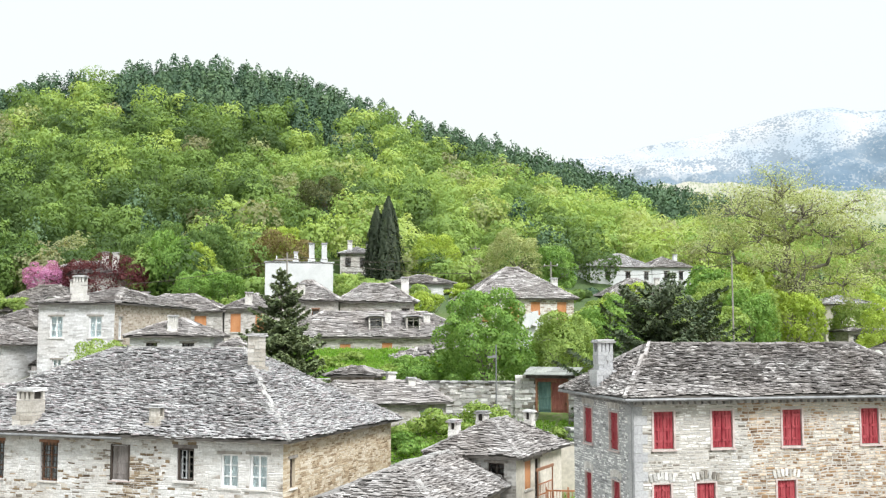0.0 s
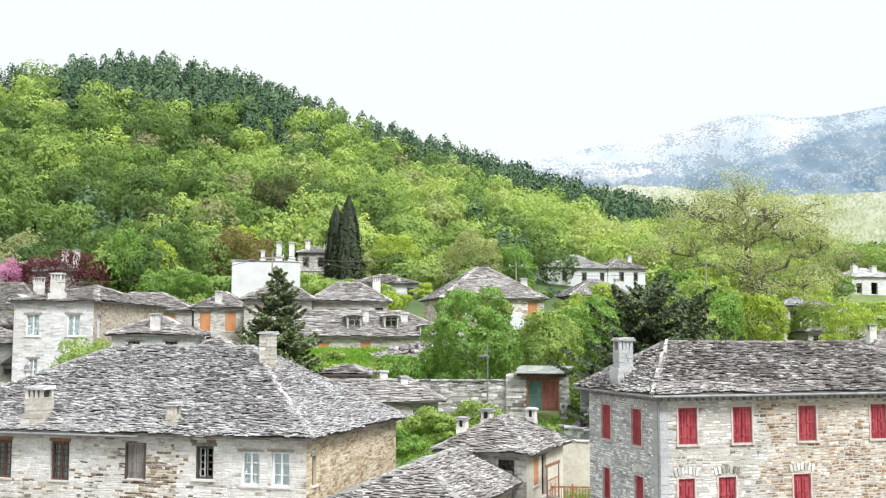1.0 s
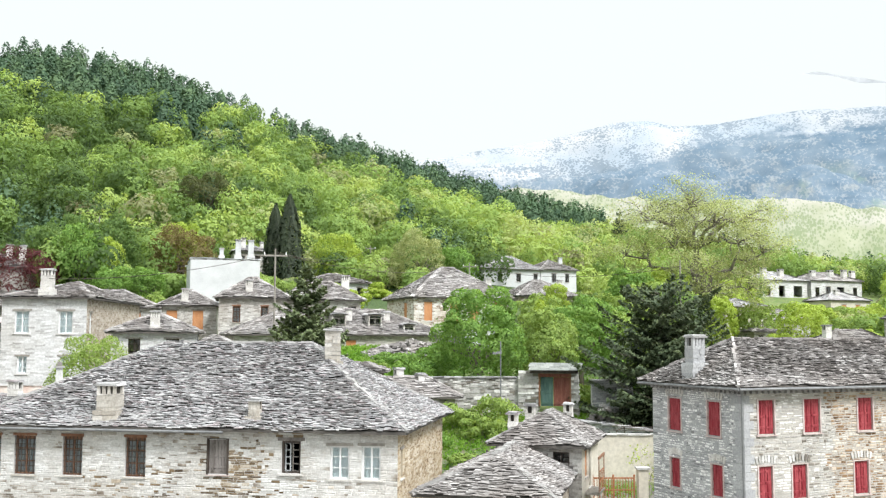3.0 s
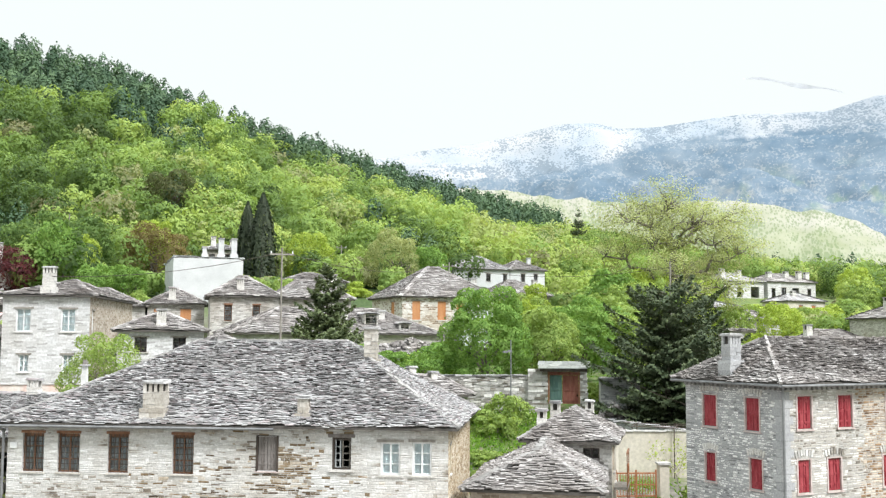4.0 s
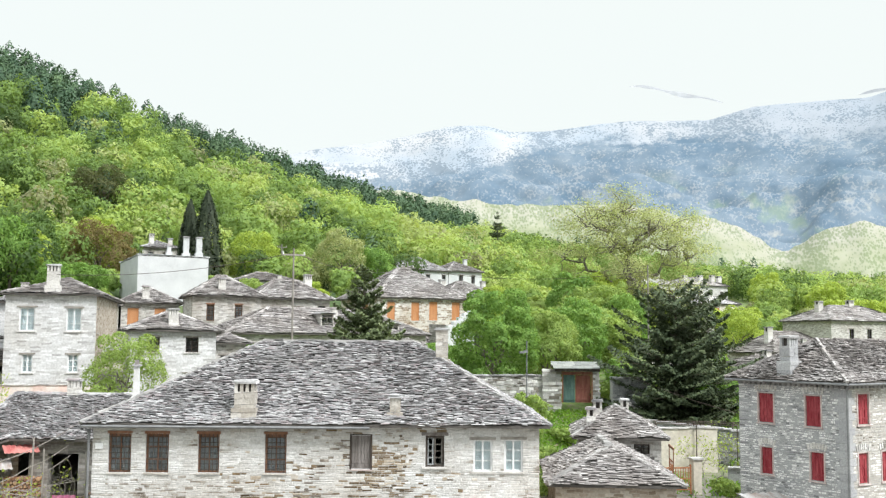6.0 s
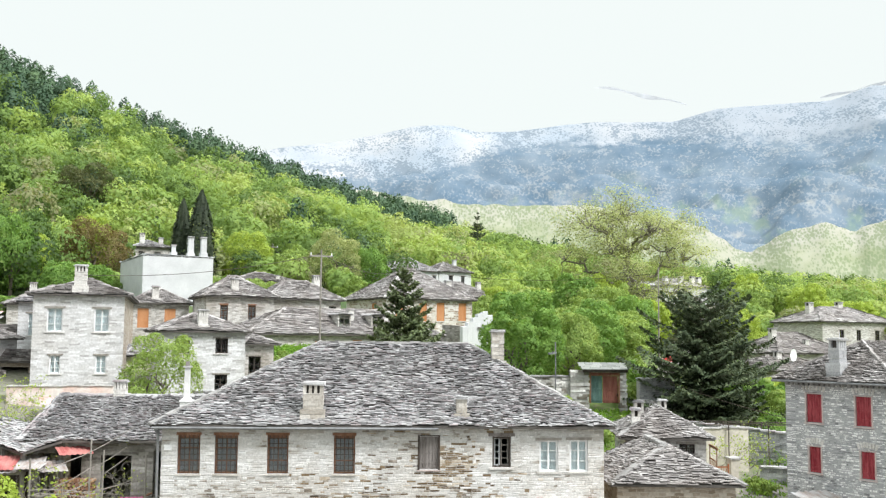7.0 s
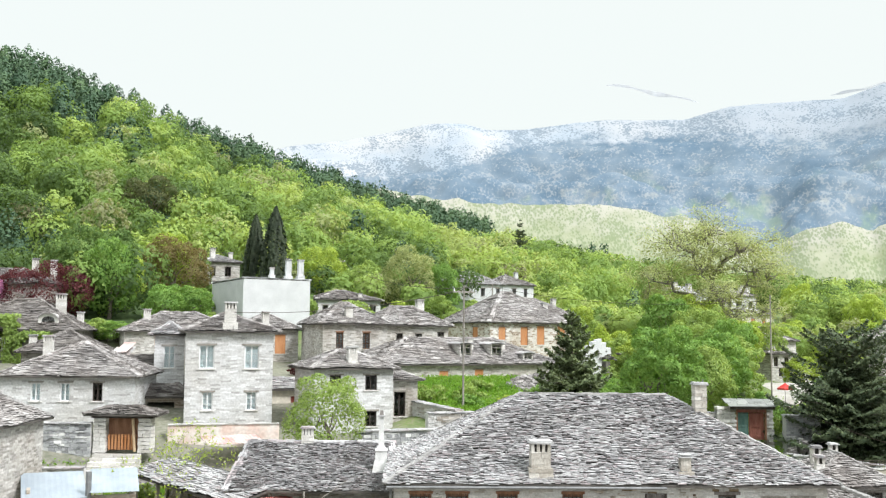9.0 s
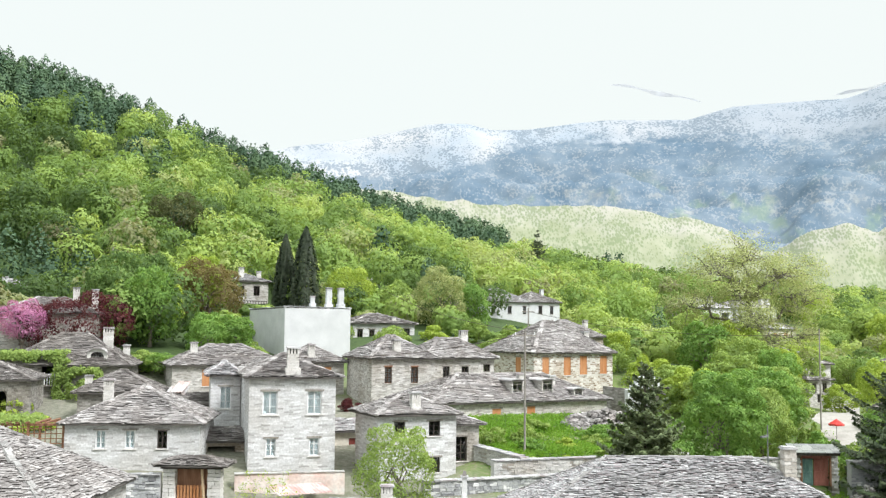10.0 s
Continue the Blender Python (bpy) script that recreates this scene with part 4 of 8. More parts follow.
# ---- houses ----
def unit_block(name, material, seed, slab=False):
    """A rough block of unit size with knocked-off corners, shared by many pieces."""
    rng = random.Random(seed)
    j = lambda: rng.uniform(-0.05, 0.05)
    g = Geo()
    if slab:
        low = [(-0.5, -0.5, -0.5), (0.5, -0.5, -0.5), (0.5, 0.5, -0.5), (-0.5, 0.5, -0.5)]
        high = [(-0.5 + j(), -0.5 + j(), 0.5), (0.5 + j(), -0.5 + j(), 0.5), (0.5 + j(), 0.5, 0.5), (-0.5 + j(), 0.5, 0.5)]
        g.hexa(low, high)
    else:
        c = 0.07
        g.hexa([(-0.5, 0.5, -0.5), (0.5, 0.5, -0.5), (0.5, 0.5, 0.5), (-0.5, 0.5, 0.5)],
               [(-0.5 + j(), -0.2, -0.5 + j()), (0.5 + j(), -0.2, -0.5 + j()), (0.5 + j(), -0.2, 0.5 + j()), (-0.5 + j(), -0.2, 0.5 + j())], False)
        k = len(g.v) - 4
        g.f.pop(0)
        g.v.extend([(-0.5 + c + j(), -0.5, -0.5 + c * 2), (0.5 - c + j(), -0.5, -0.5 + c * 2), (0.5 - c + j(), -0.5, 0.5 - c * 2), (-0.5 + c + j(), -0.5, 0.5 - c * 2)])
        for i in range(4):
            n = (i + 1) % 4
            g.f.append((k + i, k + n, k + 4 + n, k + 4 + i))
        g.f.append((k + 4, k + 5, k + 6, k + 7))
    return g.mesh(name, material)


class Face:
    """One outer side of a house: u runs along it to the right seen from outside, w goes inward."""

    def __init__(self, side, W, D):
        self.side, self.W, self.D = side, W, D
        self.length = W if side in ("front", "back") else D
        self.turn = {"front": 0, "right": 90, "back": 180, "left": -90}[side]

    def at(self, u, w, z):
        W, D = self.W, self.D
        return {"front": (u, w, z), "right": (W - w, u, z), "back": (W - u, D - w, z), "left": (w, D - u, z)}[self.side]


def wall_with_holes(face, z0, z1, th, holes):
    g = Geo()
    us = sorted({0.0, face.length, *(h[0] for h in holes), *(h[1] for h in holes)})
    zs = sorted({z0, z1, *(h[2] for h in holes), *(h[3] for h in holes)})
    for a, b in zip(us, us[1:]):
        for c, d in zip(zs, zs[1:]):
            mu, mz = (a + b) / 2, (c + d) / 2
            if any(h[0] < mu < h[1] and h[2] < mz < h[3] for h in holes):
                continue
            g.face(face.at(a, 0, c), face.at(b, 0, c), face.at(b, 0, d), face.at(a, 0, d))
            ia, ib = max(a, th), min(b, face.length - th)
            if ib > ia:
                g.face(face.at(ib, th, c), face.at(ia, th, c), face.at(ia, th, d), face.at(ib, th, d))
    for a, b, c, d, *_ in holes:
        g.face(face.at(a, 0, c), face.at(a, th, c), face.at(b, th, c), face.at(b, 0, c))
        g.face(face.at(a, 0, d), face.at(b, 0, d), face.at(b, th, d), face.at(a, th, d))
        g.face(face.at(a, 0, c), face.at(a, 0, d), face.at(a, th, d), face.at(a, th, c))
        g.face(face.at(b, 0, c), face.at(b, th, c), face.at(b, th, d), face.at(b, 0, d))
    g.face(face.at(0, 0, z1), face.at(face.length, 0, z1), face.at(face.length - th, th, z1), face.at(th, th, z1))
    return g


def courses(rng, face, z0, z1, holes, row=(0.12, 0.24), width=(0.18, 0.62), quoin=True):
    """Stones of a wall as (u0, u1, z0, z1)."""
    out, z, k = [], z0, 0
    while z < z1 - 0.04:
        h = min(rng.uniform(*row), z1 - z)
        blocked = sorted((a - 0.01, b + 0.01) for a, b, c, d, *_ in holes if c - 0.01 < z + h and z < d + 0.01)
        spans, u = [], 0.0
        for a, b in blocked:
            if a > u:
                spans.append((u, a))
            u = max(u, b)
        if u < face.length:
            spans.append((u, face.length))
        for a, b in spans:
            u = a
            while u < b - 0.02:
                w = rng.uniform(*width)
                if quoin and (u == 0.0 or b - u < 0.5):
                    w = 0.55 if k % 2 else 0.32
                w = min(w, b - u)
                if b - u - w < 0.12:
                    w = b - u
                if h > 0.1 and rng.random() < 0.38:
                    m = z + h * rng.uniform(0.35, 0.65)
                    k2 = u + w * rng.uniform(0.3, 0.7)
                    out.append((u, u + w, z, m))
                    if w > 0.24:
                        out.extend(((u, k2, m, z + h), (k2, u + w, m, z + h)))
                    else:
                        out.append((u, u + w, m, z + h))
                else:
                    out.append((u, u + w, z, z + h))
                u += w
        z += h
        k += 1
    return out


def stone_face(house_wall, face, stones, material, rng, single=None, proud=(0.003, 0.018), other=None, other_from=None, gap=(0.002, 0.012)):
    """Lays stones on a wall; those for which single(u, z) holds are pieces of their own (up to 300).
    other: a second kind of stone, used where other_from(u, z) holds."""
    heaps, n = {}, 0
    blocks = {}
    for a, b, c, d in stones:
        e = rng.uniform(*gap)
        p = rng.uniform(*proud)
        mat = other if other and other_from((a + b) / 2, (c + d) / 2) else material
        if single and n < 300 and single((a + b) / 2, (c + d) / 2):
            if mat not in blocks:
                blocks[mat] = [unit_block("stone", mat, 31 + i) for i in range(8)]
            ob = new("stone", blocks[mat][rng.randrange(8)])
            ob.parent = house_wall
            x, y, z = face.at((a + b) / 2, 0.0, (c + d) / 2)
            z += 0.05 * noise.noise(((a + b) * 0.45, (c + d) * 0.45, face.W))
            ob.matrix_basis = pose(x, y, z, 0, 0, face.turn) @ Matrix.Rotation(radians(rng.uniform(-2.5, 2.5)), 4, "Y") @ Matrix.Diagonal((b - a - 2 * e, 2 * p, d - c - 2 * e, 1))
            n += 1
            continue
        g = heaps.setdefault(mat, Geo())
        wa, wb, wc, wd = (0.05 * noise.noise((u * 0.9, z * 0.9, face.W)) + 0.025 * noise.noise((u * 3.1, z * 3.1, 5.0)) for u, z in ((a, c), (b, c), (b, d), (a, d)))
        k = min(0.024, (d - c) * 0.2)
        s = lambda: rng.uniform(-k, k)
        q = min(0.014, (d - c) * 0.12)
        g.hexa([face.at(a + e, 0, c + e + wa), face.at(b - e, 0, c + e + wb), face.at(b - e, 0, d - e + wc), face.at(a + e, 0, d - e + wd)],
               [face.at(a + e + q + s(), -p, c + e + q + wa + s()), face.at(b - e - q + s(), -p, c + e + q + wb + s()),
                face.at(b - e - q + s(), -p, d - e - q + wc + s()), face.at(a + e + q + s(), -p, d - e - q + wd + s())], False)
    for mat, g in heaps.items():
        part("stonework", g, mat, house_wall, kind="stuff")


def face_box(g, face, u0, u1, w0, w1, z0, z1, skew=0.0, rng=random):
    a, b = face.at(u0, w0, z0), face.at(u1, w1, z1)
    g.box(min(a[0], b[0]), max(a[0], b[0]), min(a[1], b[1]), max(a[1], b[1]), min(a[2], b[2]), max(a[2], b[2]), skew, rng)


def bars(face, u0, u1, z0, z1, w, nu, nz, r, g=None):
    g = g or Geo()
    for i in range(nu):
        u = u0 + (u1 - u0) * (i + 0.5) / nu
        face_box(g, face, u - r, u + r, w, w + 2 * r, z0, z1)
    for i in range(nz):
        z = z0 + (z1 - z0) * (i + 0.5) / nz
        face_box(g, face, u0, u1, w, w + 2 * r, z - r, z + r)
    return g


def plank_panel(face, u0, u1, z0, z1, w, n):
    """A boarded panel with grooves between its boards, in one piece."""
    g = Geo()
    prof = []
    for i in range(n):
        a, b = u0 + (u1 - u0) * i / n, u0 + (u1 - u0) * (i + 1) / n
        prof += [(a, w + 0.014), (a + 0.007, w), (b - 0.007, w), (b, w + 0.014)]
    for (a, wa), (b, wb) in zip(prof, prof[1:]):
        if b - a > 1e-6:
            g.face(face.at(a, wa, z0), face.at(b, wb, z0), face.at(b, wb, z1), face.at(a, wa, z1))
    back = w + 0.035
    g.face(face.at(u1, back, z0), face.at(u0, back, z0), face.at(u0, back, z1), face.at(u1, back, z1))
    for z in (z0, z1):
        g.face(face.at(u0, w, z), face.at(u0, back, z), face.at(u1, back, z), face.at(u1, w, z))
    return g


def joined(mesh, geo, material):
    """A mesh with more blocks welded into it as one part."""
    v = [tuple(p.co) for p in mesh.vertices]
    f = [tuple(p.vertices) for p in mesh.polygons]
    k = len(v)
    me = bpy.data.meshes.new(mesh.name)
    me.from_pydata(v + geo.v, [], f + [tuple(i + k for i in q) for q in geo.f])
    me.materials.append(material)
    return me


def window(parent, face, hole, style, th):
    u0, u1, z0, z1 = hole[:4]
    uw = u1 - u0
    g = Geo()
    if style == "open":
        return
    if style in ("shutter_red", "shutter_grey"):
        paint, edge = (RED_PAINT, WINDOW_TRIM) if style == "shutter_red" else (SHUTTER_GREY, DARK_WOOD)
        for a, b, c, d in ((u0 - 0.05, u0 + 0.02, z0 - 0.03, z1 + 0.02), (u1 - 0.02, u1 + 0.05, z0 - 0.03, z1 + 0.02), (u0 - 0.05, u1 + 0.05, z1 + 0.02, z1 + 0.055)):
            face_box(g, face, a, b, -0.03, 0.12, c, d)
        win = part("window", g, edge, parent, "pale surround with closed red shutters" if style == "shutter_red" else "closed weathered shutters")
        mid = (u0 + u1) / 2
        for a, b in ((u0 + 0.025, mid - 0.006), (mid + 0.006, u1 - 0.025)):
            sh = part("shutter", plank_panel(face, a, b, z0 + 0.01, z1 - 0.01, 0.05, 3), paint, win, "worn red wooden shutter" if style == "shutter_red" else "")
            g = Geo()
            k = 0
            for f in (0.2, 0.52, 0.85):
                z = z0 + (z1 - z0) * f
                face_box(g, face, a + 0.02, b - 0.02, 0.028, 0.052, z - 0.04, z + 0.04)
            face_box(g, face, (a + b) / 2 - 0.03, (a + b) / 2 + 0.03, 0.026, 0.05, z0 + 0.1, z1 - 0.1)
            sh.data = joined(sh.data, g, paint)
        g = Geo()
        face_box(g, face, u0 - 0.08, u1 + 0.08, -0.07, 0.12, z0 - 0.075, z0 - 0.03)
        part("window_sill", g, WINDOW_TRIM, win)
        return
    if style == "ajar":
        face_box(g, face, u0, u0 + 0.07, 0.06, 0.16, z0, z1)
        face_box(g, face, u1 - 0.07, u1, 0.06, 0.16, z0, z1)
        face_box(g, face, u0 + 0.07, u1 - 0.07, 0.06, 0.16, z1 - 0.08, z1)
        face_box(g, face, u0 + 0.07, u1 - 0.07, 0.06, 0.16, z0, z0 + 0.06)
        win = part("window", g, DARK_WOOD, parent, "dark frame with a white casement ajar")
        for k, (a, b) in enumerate(((u0 + 0.08, (u0 + u1) / 2 - 0.06), ((u0 + u1) / 2 - 0.02, u1 - 0.08))):
            g = Geo()
            w = 0.2 + 0.05 * k
            for c, d in ((a, a + 0.045), (b - 0.045, b)):
                face_box(g, face, c, d, w, w + 0.04, z0 + 0.06, z1 - 0.08)
            for i in range(5):
                z = z0 + 0.06 + (z1 - z0 - 0.18) * i / 4
                face_box(g, face, a + 0.045, b - 0.045, w + 0.005, w + 0.035, z, z + 0.035)
            part("sash", g, PALE_SASH if k == 0 else GREY_WOOD, win, "white painted sash" if k == 0 else "")
        g = Geo()
        face_box(g, face, u0 - 0.12, u1 + 0.12, -0.09, 0.05, z0 - 0.08, z0 - 0.004, 0.006)
        part("window_sill", g, STONE_PALE, win)
        g = Geo()
        face_box(g, face, u0 - 0.16, u1 + 0.16, -0.03, 0.05, z1 + 0.004, z1 + 0.13, 0.008)
        part("lintel", g, SHUTTER_GREY, win)
        return
    if style == "boarded":
        win = part("window", plank_panel(face, u0, u1, z0 + 0.01, z1 - 0.01, 0.04, 5), ORANGE, parent, "orange boarded-up shutters")
        g = Geo()
        face_box(g, face, u0 - 0.1, u1 + 0.1, -0.06, 0.1, z0 - 0.08, z0 - 0.004)
        part("window_sill", g, STONE_PALE, win)
        g = Geo()
        face_box(g, face, u0 - 0.15, u1 + 0.15, -0.03, 0.1, z1 + 0.004, z1 + 0.12)
        part("lintel", g, GREY_WOOD, win)
        return
    # glazed windows
    depth = 0.16 if style != "casement_white" else 0.12
    face_box(g, face, u0 + 0.03, u1 - 0.03, depth + 0.02, depth + 0.026, z0 + 0.03, z1 - 0.03)
    win = part("window", g, GLASS, parent)
    frame_mat = {"barred": BROWN_WOOD, "casement_white": WHITE_PAINT, "dark": DARK_WOOD, "casement_dark": BROWN_WOOD}[style]
    g = Geo()
    f = 0.07
    face_box(g, face, u0, u0 + f, depth - 0.03, depth + 0.05, z0, z1)
    face_box(g, face, u1 - f, u1, depth - 0.03, depth + 0.05, z0, z1)
    face_box(g, face, u0 + f, u1 - f, depth - 0.03, depth + 0.05, z0, z0 + f)
    face_box(g, face, u0 + f, u1 - f, depth - 0.03, depth + 0.05, z1 - f * (2.2 if style == "barred" else 1), z1)
    mid = (u0 + u1) / 2
    mw = 0.035 if style != "barred" else 0.02
    face_box(g, face, mid - mw, mid + mw, depth - 0.02, depth + 0.04, z0 + f, z1 - f)
    part("window_frame", g, frame_mat, win, "white painted casement" if style == "casement_white" else "")
    rows = 3
    g = Geo()
    for k in range(1, rows):
        z = z0 + (z1 - z0) * k / rows
        face_box(g, face, u0 + f, mid - 0.035, depth - 0.01, depth + 0.03, z - 0.018, z + 0.018)
        face_box(g, face, mid + 0.035, u1 - f, depth - 0.01, depth + 0.03, z - 0.018, z + 0.018)
    part("glazing_grille", g, frame_mat, win, "", "stuff")
    if style == "casement_white":
        g = Geo()
        face_box(g, face, u0 + 0.05, u1 - 0.05, depth + 0.055, depth + 0.065, z0 + 0.05, z1 - 0.03)
        part("curtain", g, CURTAIN, win, "pale blue-white curtain")
    if style == "barred":
        # added grey-blue panel gives the panes their sky reflection as colour
        g = Geo()
        face_box(g, face, u0 + 0.05, u1 - 0.05, depth + 0.055, depth + 0.065, z0 + 0.05, z1 - 0.1)
        part("curtain", g, PANE_REFLECTION, win, "grey-blue panel imitating sky reflected in the panes")
        part("grille", bars(face, u0 + 0.02, u1 - 0.02, z0 + 0.02, z1 - 0.02, 0.05, 5, 7, 0.013), IRON, win, "dark iron window grille")
    g = Geo()
    sw = 0.06 if style == "barred" else 0.12
    face_box(g, face, u0 - sw, u1 + sw, -0.07, depth - 0.04, z0 - 0.065, z0 - 0.004, 0.006)
    part("window_sill", g, STONE_CHIMNEY if style == "barred" else STONE_PALE, win)
    g = Geo()
    lw = 0.05 if style == "barred" else 0.16
    face_box(g, face, u0 - lw, u1 + lw, -0.04, depth - 0.04, z1 + 0.004, z1 + 0.11, 0.008)
    part("lintel", g, BROWN_WOOD if style == "barred" else GREY_WOOD, win)


def slate_plane(rng, g, p0, p1, q0, q1, size, exposure, parent=None, single=None, mat=None, left=0):
    """Slates in overlapping rows on a roof slope with the eave p0-p1 and the ridge q0-q1. Those for which single holds become pieces."""
    p0, p1, q0, q1 = (Vector(v) for v in (p0, p1, q0, q1))
    e = (p1 - p0)
    E = e.length
    e.normalize()
    s = (q0 - p0) - e * (q0 - p0).dot(e)
    L = s.length
    s.normalize()
    n = e.cross(s)
    a = (q0 - p0).dot(e)
    b = (q1 - p0).dot(e)
    made = 0
    blocks = [unit_block("slate", mat, 71 + i, True) for i in range(6)] if single else []
    d = -0.02
    while d < L:
        t = max(0.0, d) / L
        lo, hi = a * t, E + (b - E) * t
        u = lo - rng.uniform(0, size * 0.5)
        while u < hi:
            w = size * rng.choice((0.45, 0.7, 0.9, 1.0, 1.2, 1.5, 1.9)) * rng.uniform(0.85, 1.15)
            c, x = max(u, lo - 0.04), min(u + w, hi + 0.04)
            if x - c > 0.07:
                ln = exposure * rng.uniform(1.7, 2.3)
                th = rng.uniform(0.012, 0.042)
                dd = d + rng.uniform(-0.04, 0.03) + 0.11 * noise.noise((c * 0.5 + p0.x, d * 0.4, p0.y))
                mid = p0 + e * ((c + x) / 2) + s * dd
                sag = 0.08 * noise.noise((mid.x * 0.4, mid.y * 0.4, mid.z))
                lift = rng.uniform(0.04, 0.105)
                if single and made < 300 and single((c + x) / 2, dd):
                    ob = new("slate", blocks[rng.randrange(6)])
                    ob.parent = parent
                    ax = Matrix((e, s, n)).transposed().to_4x4()
                    ang = math.atan2(lift, ln)
                    ob.matrix_basis = Matrix.Translation(mid + s * ln * 0.5 + n * (lift * 0.5 + sag + th * 0.5)) @ ax @ Matrix.Rotation(-ang, 4, "X") @ Matrix.Diagonal((x - c - 0.012, ln, th, 1))
                    made += 1
                else:
                    j = lambda k=0.03: rng.uniform(-k, k)
                    A = p0 + e * (c + 0.006) + s * (dd + j()) + n * (lift + sag + j(0.02))
                    B = p0 + e * (x - 0.006) + s * (dd + j()) + n * (lift + sag + j(0.02))
                    C = p0 + e * (x - 0.006) + s * min(dd + ln, L) + n * sag
                    Dv = p0 + e * (c + 0.006) + s * min(dd + ln, L) + n * sag
                    up = n * th
                    g.slab([tuple(v) for v in (A, B, C, Dv)], [tuple(v + up) for v in (A, B, C, Dv)])
            u += w
        d += exposure * rng.uniform(0.85, 1.15)


def cap_line(g, rng, a, b, wide=0.3, step=0.42, thick=0.04):
    """Cover slabs along a ridge or hip."""
    a, b = Vector(a), Vector(b)
    d = b - a
    L = d.length
    d.normalize()
    side = d.cross(Vector((0, 0, 1))).normalized()
    n = side.cross(d)
    k = 0.0
    while k < L:
        ln = min(step * rng.uniform(0.8, 1.25), L - k + 0.1)
        c = a + d * k + n * (0.05 + rng.uniform(-0.02, 0.03)) + side * rng.uniform(-0.04, 0.04)
        w0, w1 = wide * rng.uniform(0.55, 1.2), wide * rng.uniform(0.55, 1.2)
        low = [c - side * w0 - n * 0.07, c + side * w1 - n * 0.07, c + side * w1 + d * ln - n * 0.07, c - side * w0 + d * ln - n * 0.07]
        # order so that the top faces up
        top = [c - side * w0 * 0.8 + n * thick, c + side * w1 * 0.8 + n * thick, c + side * w1 * 0.8 + d * ln + n * thick, c - side * w0 * 0.8 + d * ln + n * thick]
        g.hexa([tuple(v) for v in low], [tuple(v) for v in top])
        k += ln * 0.97


def hip_roof(parent, rng, W, D, ze, ridge, over=0.35, size=0.45, exposure=0.2, mat=None, caps=None, single=None, sides=("front", "right", "back", "left"), cap_wide=0.22):
    """ridge: (x0, x1, y, z) in the house's own axes."""
    mat = mat or SLATE
    x0, x1, yr, zr = ridge
    A, B, C, Dd = (-over, -over, ze), (W + over, -over, ze), (W + over, D + over, ze), (-over, D + over, ze)
    R0, R1 = (x0, yr, zr), (x1, yr, zr)
    g = Geo()
    low = lambda p: (p[0], p[1], p[2] - 0.09)
    g.face(A, B, R1, R0)
    g.face(B, C, R1)
    g.face(C, Dd, R0, R1)
    g.face(Dd, A, R0)
    g.face(low(A), low(Dd), low(C), low(B))
    for p, q in ((A, B), (B, C), (C, Dd), (Dd, A)):
        g.face(low(p), low(q), q, p)
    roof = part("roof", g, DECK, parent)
    g = Geo()
    planes = {"front": (A, B, R0, R1), "right": (B, C, R1, R1), "back": (C, Dd, R1, R0), "left": (Dd, A, R0, R0)}
    for side in sides:
        slate_plane(rng, g, *planes[side], size, exposure, roof, single if side == "front" else None, mat)
    part("slate_cover", g, mat, roof, "overlapping rough stone slates", "stuff")
    g = Geo()
    cap_line(g, rng, R0, R1, cap_wide)
    for p, q in ((A, R0), (B, R1), (C, R1), (Dd, R0)):
        cap_line(g, rng, p, q, cap_wide)
    part("ridge_capping", g, caps or mat, roof, "", "stuff")
    return roof


def chimney(parent, rng, x, y, zb, zt, w=0.7, d=0.6, mat=None, vents=True, foot=True):
    """A rubble stack with a vented head and a slab on top."""
    mat = mat or STONE_CHIMNEY
    g = Geo()
    head = 0.32 if vents else 0.0
    top = zt - head - 0.08
    z = zb - 0.6
    while z < top - 0.02:
        h = min(rng.uniform(0.14, 0.26), top - z)
        grow = 0.10 if foot and z < zb + 0.25 else 0.0
        k = 0.5 + rng.uniform(-0.2, 0.2)
        for a, b in ((0, k), (k, 1)):
            g.box(x - w / 2 - grow + (w + 2 * grow) * a + 0.004, x - w / 2 - grow + (w + 2 * grow) * b - 0.004, y - d / 2 - grow, y + d / 2 + grow, z, z + h - 0.012, 0.015, rng)
        z += h
    core = Geo()
    core.box(x - w / 2 + 0.03, x + w / 2 - 0.03, y - d / 2 + 0.03, y + d / 2 - 0.03, zb - 0.6, top - 0.01)
    ch = part("chimney", core, MORTAR, parent, "rubble chimney stack")
    part("stonework", g, mat, ch, "", "stuff")
    if vents:
        g = Geo()
        for sx in (-1, -0.33, 0.33, 1):
            for sy in (-1, 1):
                cx, cy = x + sx * (w / 2 - 0.07), y + sy * (d / 2 - 0.07)
                g.box(cx - 0.06, cx + 0.06, cy - 0.06, cy + 0.06, top - 0.02, zt - 0.07, 0.01, rng)
        part("chimney_vent", g, mat, ch, "", "stuff")
        # dark block fills the vents in place of their shade
        g = Geo()
        g.box(x - w / 2 + 0.12, x + w / 2 - 0.12, y - d / 2 + 0.12, y + d / 2 - 0.12, top - 0.02, zt - 0.08)
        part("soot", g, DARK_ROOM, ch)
    g = Geo()
    g.box(x - w / 2 - 0.07, x + w / 2 + 0.07, y - d / 2 - 0.07, y + d / 2 + 0.07, zt - 0.08, zt - 0.03, 0.02, rng)
    g.box(x - w / 2 - 0.03, x + w / 2 + 0.05, y - d / 2 - 0.02, y + d / 2 + 0.02, zt - 0.018, zt + 0.04, 0.02, rng)
    part("chimney_cap", g, SLATE, ch, "slate slab cap")
    return ch


def gutter(parent, face, z, u0, u1, w=-0.42, r=0.055):
    g = Geo()
    g.tube(face.at(u0, w, z), face.at(u1, w, z), r, r, 8)
    part("gutter", g, ZINC, parent)


